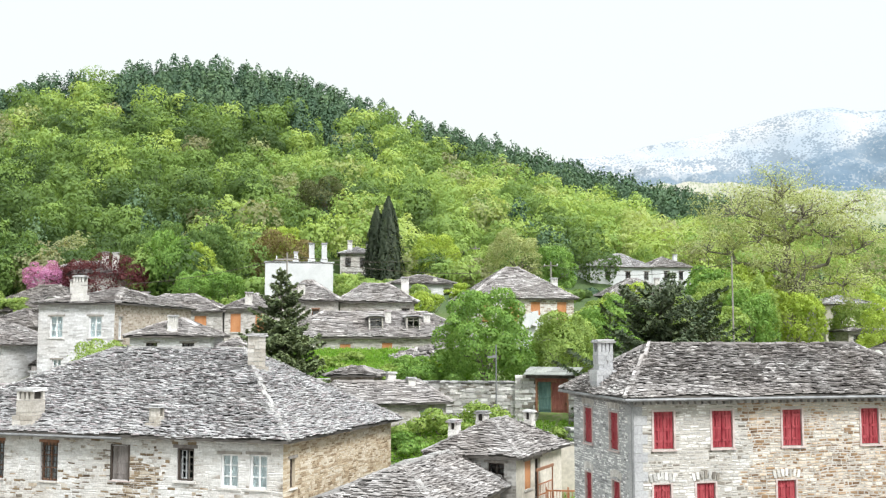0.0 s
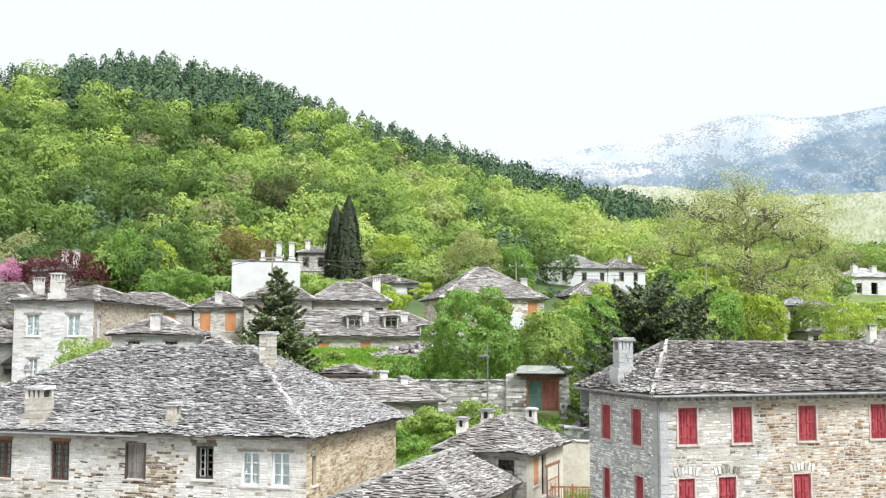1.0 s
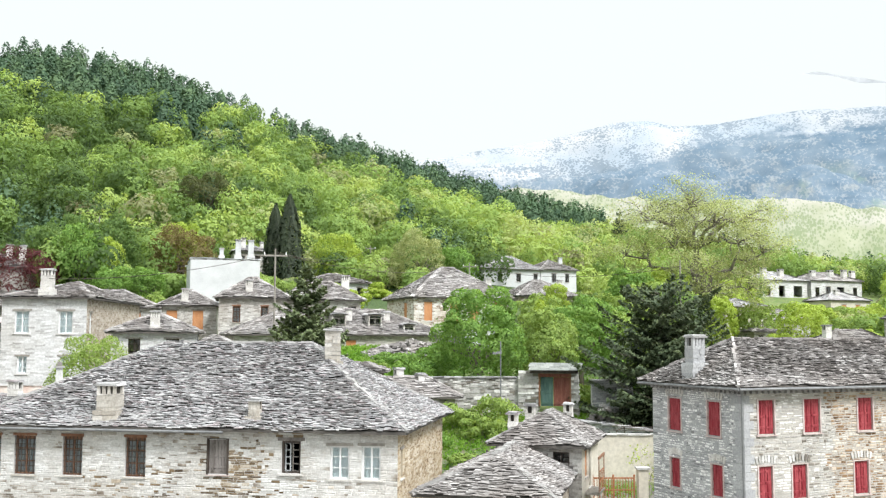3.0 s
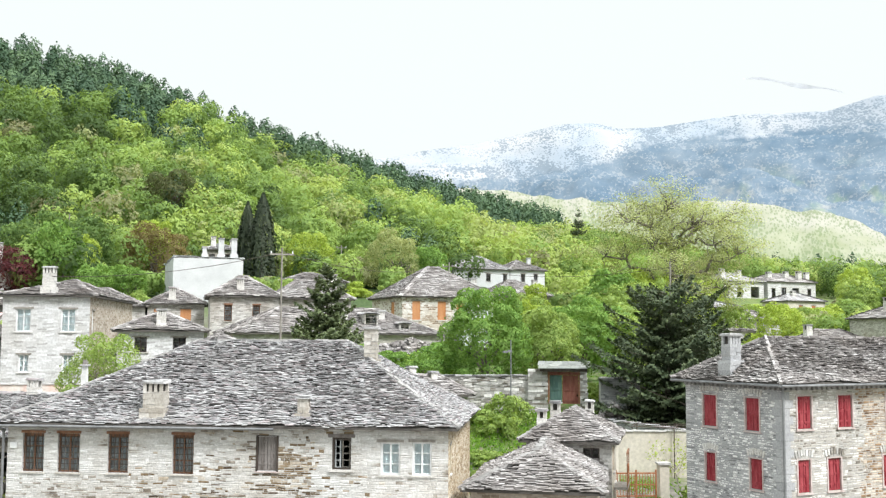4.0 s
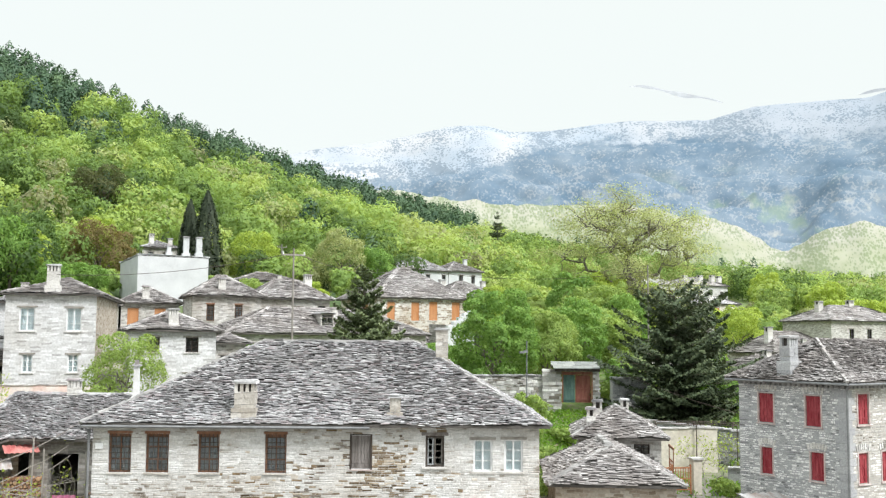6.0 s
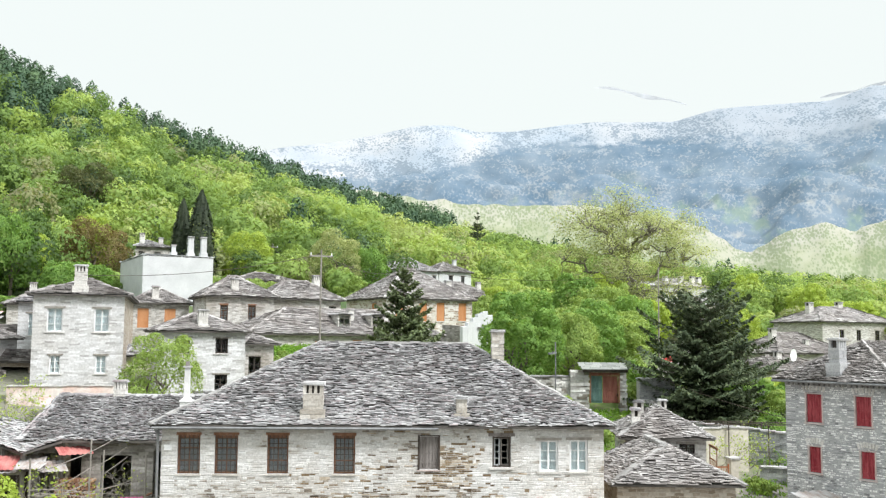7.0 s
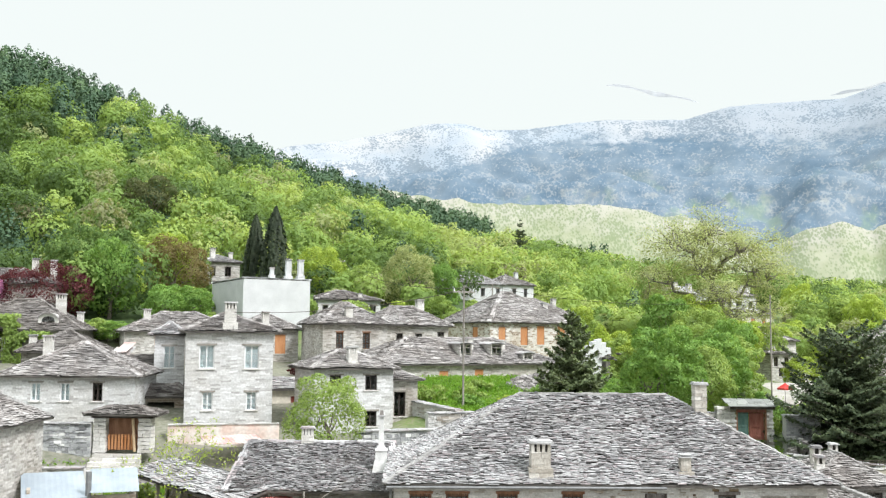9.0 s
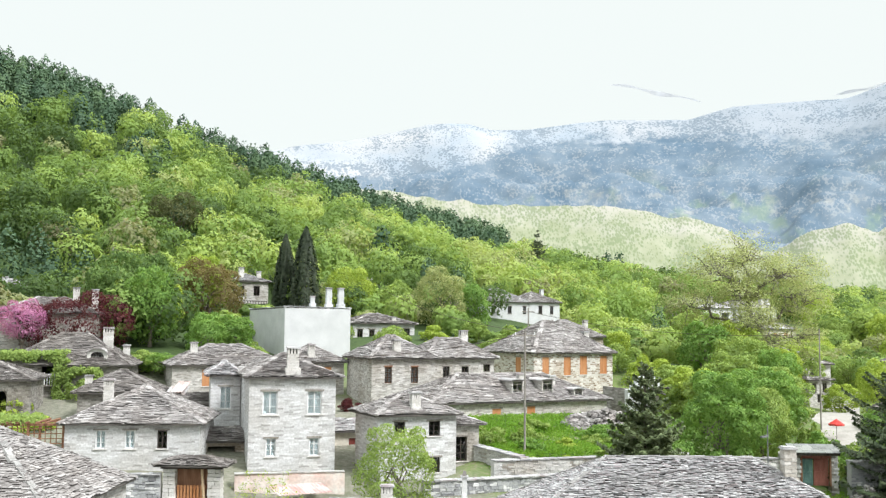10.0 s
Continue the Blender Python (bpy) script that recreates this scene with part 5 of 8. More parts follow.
def house(name, x, y, z0, yaw, W, D, ze, ridge, label, walls, openings=None, seed=1, th=0.45, over=0.35, size=0.33, exposure=0.14,
          slate=None, caps=None, single=None, category="house", group="", sides=("front", "right", "back", "left"), cap_wide=0.22):
    """A stone house with its own axes: x along the front, y to the back. Heights are given above sea level and turned to local ones here.
    walls: a material, or one for each side. openings: {side: [(u0, u1, z0, z1, style), ...]}"""
    rng = random.Random(seed)
    t = thing(name, x, y, z0, yaw, label, category, group)
    openings = openings or {}
    t_walls, faces = {}, {}
    for side in ("front", "right", "back", "left"):
        f = Face(side, W, D)
        faces[side] = f
        holes = [(a, b, c - z0, d - z0, st) for a, b, c, d, st in openings.get(side, [])]
        mat = walls[side] if isinstance(walls, dict) else walls
        wall = part("wall", wall_with_holes(f, 0.0 - 1.5, ze - z0 + 0.02, th, holes), mat, t)
        t_walls[side] = (wall, holes)
        for h in holes:
            window(t, f, h, h[4], th)
    # floor coloured near-black so that the rooms look unlit
    g = Geo()
    g.face((th, th, 0.05), (W - th, th, 0.05), (W - th, D - th, 0.05), (th, D - th, 0.05))
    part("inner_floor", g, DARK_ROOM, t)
    rx0, rx1, ry, rz = ridge
    roof = hip_roof(t, rng, W, D, ze - z0, (rx0, rx1, ry, rz - z0), over, size, exposure, slate, caps, single, sides, cap_wide)
    return t, faces, t_walls, roof, rng

# ---- the large house ----
def large_house():
    X0, Y0, YAW, Z0, W, D = -22.74, 43.55, -19.2, 4.4, 17.85, 10.5
    B, C = "barred", "casement_white"
    front = [(0.64, 1.54, 7.87, 9.40, B), (2.12, 3.04, 7.87, 9.40, B), (4.21, 5.06, 7.88, 9.41, B), (6.88, 7.74, 7.88, 9.41, B),
             (10.32, 11.12, 8.08, 9.39, "shutter_grey"), (13.3, 14.05, 8.17, 9.40, "ajar"), (15.22, 15.97, 8.0, 9.25, C), (16.46, 17.19, 8.0, 9.27, C)]
    right = [(0.55, 0.95, 8.0, 9.1, "dark")]
    t, faces, walls, roof, rng = house("stone_house", X0, Y0, Z0, YAW, W, D, 9.83, (5.75, 12.65, 6.0, 13.1),
                                       "large two-storey rubble stone house with grey slate hip roof", {"front": MORTAR, "right": MORTAR_TAN, "back": MORTAR, "left": MORTAR},
                                       {"front": front, "right": right}, seed=5, size=0.2, exposure=0.084, over=0.4, caps=HIP_SLABS, cap_wide=0.11,
                                       single=lambda u, d: 4.0 < u < 11.0 and d < 2.4)
    for side, mat in (("front", STONE_WARM), ("right", STONE_TAN), ("left", STONE_WARM)):
        wall, holes = walls[side]
        st = courses(rng, faces[side], 1.4, 9.8 - Z0, holes, (0.06, 0.145), (0.12, 0.44))
        stone_face(wall, faces[side], st, mat, rng, (lambda u, z: 2.0 < z and 4 < u < 13) if side == "front" else None, (0.003, 0.018),
                   STONE_STAINED if side == "front" else None, lambda u, z: 0.5 * noise.noise((u * 0.5, z * 0.9, 3.3)) + 0.85 * noise.noise((u * 5.3, z * 8.0, 8.0)) > 0.12 + 0.14 * max(0, abs(u - 10.5) - 2.5))
    gutter(t, faces["front"], 9.72 - Z0, -0.3, W * 0.62, -0.45)
    g = Geo()
    g.tube((-0.12, -0.12, 9.6 - Z0), (-0.12, -0.12, 0), 0.055, 0.055, 8)
    g.tube((-0.2, -0.42, 9.7 - Z0), (-0.12, -0.12, 9.45 - Z0), 0.05, 0.05, 8)
    part("drainpipe", g, ZINC, t)
    g = Geo()
    g.box(0.12, 0.42, -0.05, -0.025, 8.8 - Z0, 9.02 - Z0)
    part("plate", g, WHITE_PAINT, t, "small blank white plate")
    chimney(t, rng, 6.0, 0.35, 10.1 - Z0, 11.5 - Z0, 0.8, 0.75)
    chimney(t, rng, 12.05, 0.42, 9.9 - Z0, 10.95 - Z0, 0.44, 0.42)
    chimney(t, rng, 13.95, 4.8, 12.0 - Z0, 13.75 - Z0, 0.56, 0.56, STONE_CHIMNEY, vents=False)
    return t


large_house()


# ---- the house with red shutters ----
def red_shutter_house():
    X0, Y0, YAW, Z0, W, D = 6.36, 34.25, 13.0, 4.0, 12.4, 5.6
    R = "shutter_red"
    front = [(0.74, 1.51, 9.86, 11.11, R), (2.89, 3.70, 9.86, 11.11, R), (5.57, 6.36, 9.86, 11.11, R), (8.67, 9.42, 9.86, 11.11, R),
             (0.70, 1.37, 7.45, 8.68, R), (2.27, 3.0, 7.45, 8.68, R), (5.31, 6.06, 7.45, 8.68, R)]
    left = [(D - 2.0, D - 1.2, 9.70, 10.98, R), (D - 4.5, D - 3.65, 9.70, 10.98, R), (D - 1.8, D - 1.1, 7.45, 8.62, R), (D - 4.4, D - 3.75, 7.45, 8.6, R)]
    t, faces, walls, roof, rng = house("red_shutter_house", X0, Y0, Z0, YAW, W, D, 11.62, (1.9, 10.4, 2.8, 13.34),
                                       "tall stone house with red shutters and brownish slate roof", {"front": MORTAR_BUFF, "left": MORTAR_GREY, "right": MORTAR, "back": MORTAR}, {"front": front, "left": left}, seed=8,
                                       size=0.185, exposure=0.079, over=0.42, slate=SLATE_BROWN, caps=SLATE_BROWN, cap_wide=0.08, single=lambda u, d: u < 7 and d < 2.2)
    for side, mat in (("front", STONE_FRONT), ("left", STONE_SHUTTER), ("right", STONE_BROWN)):
        wall, holes = walls[side]
        st = courses(rng, faces[side], 2.2, 11.58 - Z0, holes, (0.06, 0.12) if side == "left" else (0.075, 0.135), (0.1, 0.3) if side == "left" else (0.12, 0.36))
        stone_face(wall, faces[side], st, mat, rng, (lambda u, z: z > 3.0 and 3 < u < 8) if side == "front" else None, (0.004, 0.02),
                   STONE_BROWN if side == "front" else None, lambda u, z: u + 0.7 * noise.noise((u * 1.3, z * 1.3, 0)) > 4.15, (0.01, 0.036))
    gutter(t, faces["front"], 11.54 - Z0, -0.45, W + 0.4, -0.46)
    gutter(t, faces["left"], 11.54 - Z0, -0.4, D + 0.45, -0.46)
    g = Geo()
    g.tube((-0.05, -0.1, 11.45 - Z0), (-0.05, -0.1, 0), 0.05, 0.05, 8)
    g.tube((-0.35, -0.42, 11.52 - Z0), (-0.05, -0.1, 11.3 - Z0), 0.05, 0.05, 8)
    part("drainpipe", g, ZINC, t)
    chimney(t, rng, 0.15, 2.9, 12.1 - Z0, 13.5 - Z0, 0.58, 0.54, STONE_QUOIN)
    # ashlar quoins at the corner
    for k in range(24):
        a, b = (0.52, 0.34) if k % 2 else (0.34, 0.52)
        z = 11.3 - Z0 - 0.31 * (k + 1)
        g = Geo()
        g.box(-0.035, a, -0.035, b, z, z + 0.3, 0.004, rng)
        part("quoin", g, STONE_QUOIN, t)
    # white voussoirs over the windows and a dentil course under the eaves
    for side, holes in (("left", left), ("front", front)):
        f = faces[side]
        for a, b, c, d, _ in holes:
            if side == "front" and c > 9:
                continue
            g = Geo()
            for i in range(7):
                k = (i - 3) / 3
                u, z = (a + b) / 2 + k * (b - a) * 0.58, d - Z0 + 0.1 + 0.07 * (1 - k * k)
                lean = k * 0.05
                p = lambda w, du, dz: f.at(u + du, w, z + dz)
                g.hexa([p(0, -0.045, 0), p(0, 0.045, 0), p(0, 0.055 + lean, 0.24), p(0, -0.055 + lean, 0.24)],
                       [p(-0.035, -0.045, 0), p(-0.035, 0.045, 0), p(-0.035, 0.055 + lean, 0.24), p(-0.035, -0.055 + lean, 0.24)])
            part("window_arch", g, STONE_PALE if side == "left" else STONE_FRONT, t, "pale arch stones over a window", "stuff")
        g = Geo()
        u = 0.1
        while u < f.length - 0.1:
            face_box(g, f, u, u + 0.14, -0.16, 0.02, 11.36 - Z0, 11.5 - Z0, 0.01, rng)
            u += 0.27
        face_box(g, f, 0, f.length, -0.2, 0.02, 11.505 - Z0, 11.56 - Z0)
        part("dentil_course", g, HIP_SLABS, t, "pale dentil course under the eaves", "stuff")
    return t


red_shutter_house()


# ---- houses round about ----
def plain_house(name, x, y, z0, yaw, W, D, ze, rise, label, walls, openings=None, chimneys=(), seed=1, inset=None, **more):
    inset = min(W, D) / 2 if inset is None else inset
    more.setdefault("slate", SLATE_BROWN if seed % 2 or seed in (24, 26, 30, 44) else SLATE)
    t, faces, w, roof, rng = house(name, x, y, z0, yaw, W, D, ze, (inset, W - inset, D / 2, ze + rise), label, walls, openings, seed, **more)
    for cx, cy, zt, cw in chimneys:
        chimney(t, rng, cx, cy, ze - z0 + 0.1, zt - z0, cw, cw * 0.85, PLASTER if walls is PLASTER else STONE_PALE)
    return t


CW, DK, BO = "casement_white", "dark", "boarded"
plain_house("tower_house", -27.96, 69.9, 10.1, -6.8, 5.5, 14.3, 15.95, 1.35, "tall whitish coursed-stone house with slate roof and pale casements",
            {"front": WALL_WHITE, "right": WALL_BROWN, "back": WALL_BROWN, "left": WALL_WHITE},
            {"front": [(0.85, 1.78, 13.58, 15.07, CW), (3.68, 4.6, 13.58, 15.07, CW), (1.1, 1.75, 10.95, 12.1, CW), (3.85, 4.5, 10.95, 12.1, CW)],
             "right": [(0.7, 1.3, 13.5, 15.0, CW)]}, [(2.75, 0.45, 17.85, 0.75)], 21)
plain_house("tower_wing", -29.0, 79.4, 11.0, -7, 2.1, 5.5, 15.7, 0.9, "whitish stone wing beside the tower house", WALL_WHITE,
            {"front": [(0.65, 1.45, 13.3, 14.9, CW)]}, (), 22)
plain_house("orange_shutter_house", -30.2, 93.6, 12.4, 0, 9.8, 7.0, 16.0, 1.7, "grey stone house with boarded orange windows", WALL_GREY,
            {"front": [(2.5, 3.9, 14.2, 15.6, BO), (7.2, 8.3, 14.2, 15.6, BO)]}, [(2.0, 2.0, 17.9, 0.6)], 23)
plain_house("orange_window_house", -20.2, 93.5, 12.4, 0, 4.95, 5.5, 16.25, 1.5, "small grey stone house with two orange boarded windows", WALL_GREY,
            {"front": [(0.55, 1.5, 14.1, 15.8, BO), (2.85, 3.8, 14.1, 15.8, BO)]}, [(2.1, 0.7, 17.8, 0.6)], 24)
plain_house("grey_stone_house", -14.75, 86.65, 12.2, 1.3, 5.7, 7.0, 16.75, 1.9, "grey coursed-stone house with barred windows and slate roof", WALL_GREY,
            {"front": [(1.15, 1.8, 14.65, 16.03, "barred"), (3.5, 4.15, 14.65, 16.03, "barred")]}, [(2.5, 0.9, 18.3, 0.6)], 25, inset=2.6)
plain_house("grey_stone_wing", -9.0, 88.35, 12.2, 6, 6.5, 6.0, 16.7, 1.75, "lower grey stone wing with small windows", WALL_GREY,
            {"front": [(1.35, 2.0, 14.65, 16.0, DK), (3.2, 3.9, 14.65, 16.0, DK), (5.4, 6.1, 15.5, 16.15, DK)]}, [(6.0, 5.0, 19.2, 0.7)], 26, inset=2.2)
plain_house("shuttered_stone_house", 2.6, 91.4, 13.0, 10, 9.6, 8.5, 17.15, 3.1, "stone house with tall orange-brown boarded shutters", WALL_MIXED,
            {"front": [(1.0, 1.8, 15.0, 16.75, BO), (3.55, 4.4, 15.0, 16.75, BO), (5.5, 6.4, 15.05, 16.85, BO), (8.0, 8.9, 15.1, 16.85, BO)],
             "left": [(5.5, 6.4, 15.0, 16.7, BO)]}, [(8.6, 3.0, 19.2, 0.6)], 27)
house("white_villa", 21.9, 150.0, 19.0, 12, 9.8, 8.0, 24.1, (5.6, 6.5, 4.0, 26.4), "white plastered two-storey house with slate roof", PLASTER,
      {"front": [(5.6, 6.4, 22.2, 23.45, DK), (8.6, 9.3, 22.2, 23.45, DK), (2.4, 3.2, 22.2, 23.45, DK), (5.6, 6.4, 19.6, 20.9, DK)]}, 28, slate=SLATE)
plain_house("white_villa_wing", 31.6, 152.1, 19.0, 12, 6.3, 7.0, 24.2, 1.8, "white plastered wing with slate roof", PLASTER,
            {"front": [(1.9, 2.7, 22.3, 23.6, DK), (4.3, 5.0, 22.3, 23.6, DK)]}, [(5.3, 3.5, 26.5, 0.6)], 29)
plain_house("cottage", -20.5, 66.3, 9.0, 2.0, 5.3, 4.6, 13.68, 1.15, "small whitish stone cottage with dark windows and slate roof", WALL_WHITE,
            {"front": [(1.05, 1.8, 12.3, 13.25, DK), (3.4, 4.2, 12.3, 13.25, DK), (3.4, 4.2, 10.0, 10.97, DK)]}, [(2.65, 0.55, 15.05, 0.6)], 30)
plain_house("low_pale_house", -38.8, 72.1, 9.5, -14.7, 8.1, 8.0, 13.1, 2.1, "whitish stone house with slate roof and small casements", WALL_WHITE,
            {"front": [(1.85, 2.45, 11.57, 12.69, CW), (3.6, 4.2, 11.57, 12.69, CW), (5.55, 6.15, 11.57, 12.69, DK)]}, [(1.5, 5.0, 15.6, 0.6)], 31)
vine_house_ob = plain_house("vine_house", -43.5, 94.3, 12.4, -10, 9.9, 8.0, 16.0, 2.6, "old grey stone house overgrown with vines", WALL_OLD,
            {"front": [(0.5, 1.5, 15.4, 16.2, DK), (3.1, 4.2, 14.4, 16.1, "open"), (6.0, 6.9, 13.0, 14.4, DK)]}, [(7.7, 3.9, 19.1, 0.8), (9.0, 6.0, 17.6, 0.55)], 32, slate=SLATE_OLD)
plain_house("white_annexe", -18.4, 104.2, 16.4, 6, 6.95, 12.2, 21.35, 0.05, "blank white rendered building with a flat roof", PLASTER, None,
            [(3.1, 0.7, 22.5, 0.4), (4.75, 0.5, 23.4, 0.55), (6.05, 0.5, 23.4, 0.55)], 33, over=0.0, slate=PLASTER, exposure=1.2, size=2.5, caps=PLASTER)

# the long house behind the flats of the slope, with dormers
def dormer(parent, x, y, z, w=1.1, h=0.95, deep=2.2):
    f = Face("front", 1, 1)
    g = Geo()
    g.box(x - w / 2, x - w / 2 + 0.1, y, y + deep, z - 0.3, z + h)
    g.box(x + w / 2 - 0.1, x + w / 2, y, y + deep, z - 0.3, z + h)
    g.box(x - w / 2 + 0.1, x + w / 2 - 0.1, y + 0.02, y + 0.3, z - 0.3, z + 0.02)
    d = part("dormer", g, WALL_GREY, parent, "small roofed dormer window")
    g = Geo()
    n = 7
    for i in range(n):
        a0, a1 = math.pi * i / n, math.pi * (i + 1) / n
        o = w / 2 + 0.16
        p = [(x - o * math.cos(a), z + h + 0.13 * math.sin(a)) for a in (a0, a1)]
        g.hexa([(p[0][0], y - 0.15, p[0][1]), (p[1][0], y - 0.15, p[1][1]), (p[1][0], y + deep + 0.4, p[1][1]), (p[0][0], y + deep + 0.4, p[0][1])],
               [(p[0][0], y - 0.15, p[0][1] + 0.07), (p[1][0], y - 0.15, p[1][1] + 0.07), (p[1][0], y + deep + 0.4, p[1][1] + 0.07), (p[0][0], y + deep + 0.4, p[0][1] + 0.07)])
    part("dormer_roof", g, SLATE, d, "", "stuff")
    g = Geo()
    g.box(x - w / 2 + 0.1, x + w / 2 - 0.1, y + 0.12, y + 0.126, z, z + h)
    part("pane", g, GLASS, d)
    g = bars(f, x - w / 2 + 0.1, x + w / 2 - 0.1, z, z + h, y + 0.06, 1, 2, 0.02)
    g.box(x - w / 2 + 0.1, x + w / 2 - 0.1, y + 0.06, y + 0.12, z + h - 0.06, z + h + 0.05)
    part("sash", g, GREY_WOOD, d)


dh = plain_house("dormer_house", -13.1, 76.6, 10.9, 8, 16.4, 7.0, 13.6, 2.05, "low long stone house with two slate-roofed dormers", WALL_GREY,
                 {"front": [(5.3, 6.1, 12.5, 13.1, BO), (8.5, 9.3, 12.5, 13.2, BO)]}, [(9.1, 1.9, 15.7, 0.5), (12.2, 2.0, 15.5, 0.55)], 41, inset=4.2)
for dx in (8.1, 11.0):
    dormer(dh, dx, 0.75, 14.2 - 10.9)
dormer(dh, 13.6, 0.1, 13.7 - 10.9, 0.9, 0.7, 1.6)

# the roofs between the large house and the red-shuttered one
house("hip_roofed_outhouse", -0.3, 36.5, 4.0, 67, 6.9, 4.9, 7.4, (2.5, 6.9, 2.45, 8.7), "low outhouse with a brownish slate hip roof", WALL_BROWN, None, 42,
      slate=SLATE_BROWN, size=0.26, exposure=0.105, caps=HIP_SLABS, cap_wide=0.17)
plain_house("courtyard_house", 3.07, 43.07, 5.0, 64, 5.7, 3.9, 8.6, 1.3, "small grey stone house with dark window and slate hip roof", {"front": CREAM, "left": WALL_GREY, "back": WALL_GREY, "right": WALL_GREY},
                 {"left": [(2.6, 3.35, 7.6, 8.3, DK)], "front": [(1.0, 1.75, 7.1, 8.3, "boarded"), (2.2, 2.9, 6.5, 8.3, DK)]}, [(0.95, 3.3, 9.95, 0.5), (3.1, 2.9, 10.2, 0.55), (5.2, 1.4, 10.15, 0.5)], 43, slate=SLATE_BROWN, size=0.26, exposure=0.11, caps=HIP_SLABS, cap_wide=0.1)
plain_house("back_roof_house", -6.6, 55.5, 6.6, 20, 7.2, 3.0, 9.95, 1.15, "low stone house with slate roof and teal window", WALL_GREY,
            {"front": [(5.6, 6.3, 8.5, 9.55, CW)]}, [(4.6, 2.2, 11.6, 0.5), (5.5, 1.2, 11.3, 0.45)], 44, inset=1.2)
plain_house("stone_hut", -6.6, 59.6, 8.8, -10, 2.6, 2.2, 11.4, 0.45, "tiny dark stone hut with slab roof", WALL_BROWN, {"front": [(0.8, 1.6, 9.6, 10.9, "open")]}, (), 45, inset=1.0)
plain_house("lean_roof_house", -27.6, 52.5, 5.0, -19, 7.4, 7.4, 8.5, 1.85, "old long slate roof over an open barn front", WALL_OLD,
                 {"front": [(0.3, 2.3, 6.0, 7.9, "open"), (3.2, 4.6, 5.2, 7.8, "open"), (5.6, 6.9, 5.2, 8.0, "open")]}, [(3.0, 3.7, 11.1, 0.6)], 46, inset=0.12, size=0.165, exposure=0.07, over=0.45, slate=SLATE)
plain_house("pale_back_house", -6.5, 121.5, 15.5, 4, 8.0, 7.0, 20.05, 1.25, "pale stone house with three dark windows", WALL_WHITE,
            {"front": [(0.6, 1.3, 17.9, 19.35, DK), (2.1, 2.8, 17.9, 19.35, DK), (6.6, 7.4, 18.1, 19.5, DK)]}, [(5.6, 0.9, 20.9, 0.5)], 47)
hill_house = plain_house("hillside_house", -15.6, 152.5, 20.5, 6, 5.2, 6.0, 26.3, 1.2, "small stone house high among the trees", WALL_GREY,
            {"front": [(0.8, 1.6, 24.2, 25.6, DK), (3.0, 3.9, 24.2, 25.6, DK)]}, [(1.5, 1.5, 28.4, 0.7), (4.3, 2.0, 27.9, 0.6)], 48)
g = Geo()
g.box(0.2, 4.8, -1.0, 0.0, 1.9, 2.05)
hb = part("balcony", g, DARK_WOOD, hill_house, "dark wooden balcony")
g = Geo()
g.box(0.2, 4.8, -1.0, -0.92, 2.85, 2.95)
for k in range(12):
    g.box(0.25 + k * 0.4, 0.33 + k * 0.4, -0.98, -0.92, 2.05, 2.86)
part("railing", g, DARK_WOOD, hb, "", "stuff")
plain_house("house_behind_shrubs", -45.0, 110.5, 16.0, -6, 9.5, 7.0, 20.5, 1.6, "grey stone house behind purple shrubs", WALL_GREY,
            {"front": [(2.0, 3.0, 18.0, 19.4, DK)]}, [(7.1, 2.6, 23.1, 0.6), (9.0, 1.0, 22.9, 0.6)], 49)
plain_house("farther_left_house", -49.5, 150.0, 20.5, 10, 8.0, 6.0, 24.2, 1.5, "white walled house on the wooded slope", PLASTER, {"front": [(2, 3, 22, 23.3, DK)]}, [(4.0, 2.5, 26.0, 0.7)], 50)
plain_house("dark_roof_house", -37.9, 82.3, 11.0, -12, 5.4, 5.0, 14.4, 1.5, "low house with a dark slate roof", WALL_OLD, None, [(0.6, 0.8, 15.6, 0.5)], 51, slate=SLATE_OLD)
plain_house("vine_barn", -47.5, 86.0, 11.0, -8, 6.5, 6.0, 15.2, 1.3, "old barn wall hung with vines", WALL_OLD, {"front": [(3.8, 4.9, 12.4, 14.4, "open")]}, (), 52, slate=SLATE_OLD)
plain_house("corner_roof_house", -51.0, 52.5, 6.0, -22, 12.2, 9.5, 11.7, 3.0, "stone house with a broad grey slate hip roof", WALL_GREY, None, (), 53, inset=4.6, size=0.32, exposure=0.13, slate=SLATE_BROWN, caps=HIP_SLABS, cap_wide=0.2)

# covered passages beside the tower house
plain_house("covered_passage", -31.0, 74.0, 9.6, -6, 3.6, 3.2, 11.6, 0.75, "low slate-roofed covered passage with a dark opening", WALL_BROWN,
            {"front": [(1.1, 2.9, 9.7, 11.25, "open")]}, (), 54, inset=0.5, slate=SLATE_OLD)
plain_house("upper_passage", -32.2, 84.0, 11.5, -5, 4.4, 3.0, 13.3, 0.8, "low slate-roofed lean-to with a dark opening", WALL_GREY, {"front": [(1.2, 3.6, 11.6, 12.9, "open")]}, (), 55, inset=0.5, slate=SLATE_OLD)
gp = plain_house("gate_passage", -21.9, 74.2, 9.0, 2, 3.6, 3.0, 12.0, 0.7, "slate-roofed passage with a red-brown door", CREAM, {"front": [(1.75, 2.75, 9.1, 11.5, "open")]}, (), 56, inset=0.5)
g = Geo()
g.box(1.78, 2.72, 0.12, 0.18, 0.1, 2.48)
dr = part("door", g, worn("red_brown_door", (0.16, 0.03, 0.025), (0.22, 0.06, 0.045), 5.0, 0.6, streak=(1, 1, 0.2)), gp, "red-brown wooden door")
g = Geo()
g.box(1.9, 2.55, 0.1, 0.12, 1.55, 1.9)
part("sign", g, WHITE_PAINT, dr, "small pale notice")
g = Geo()
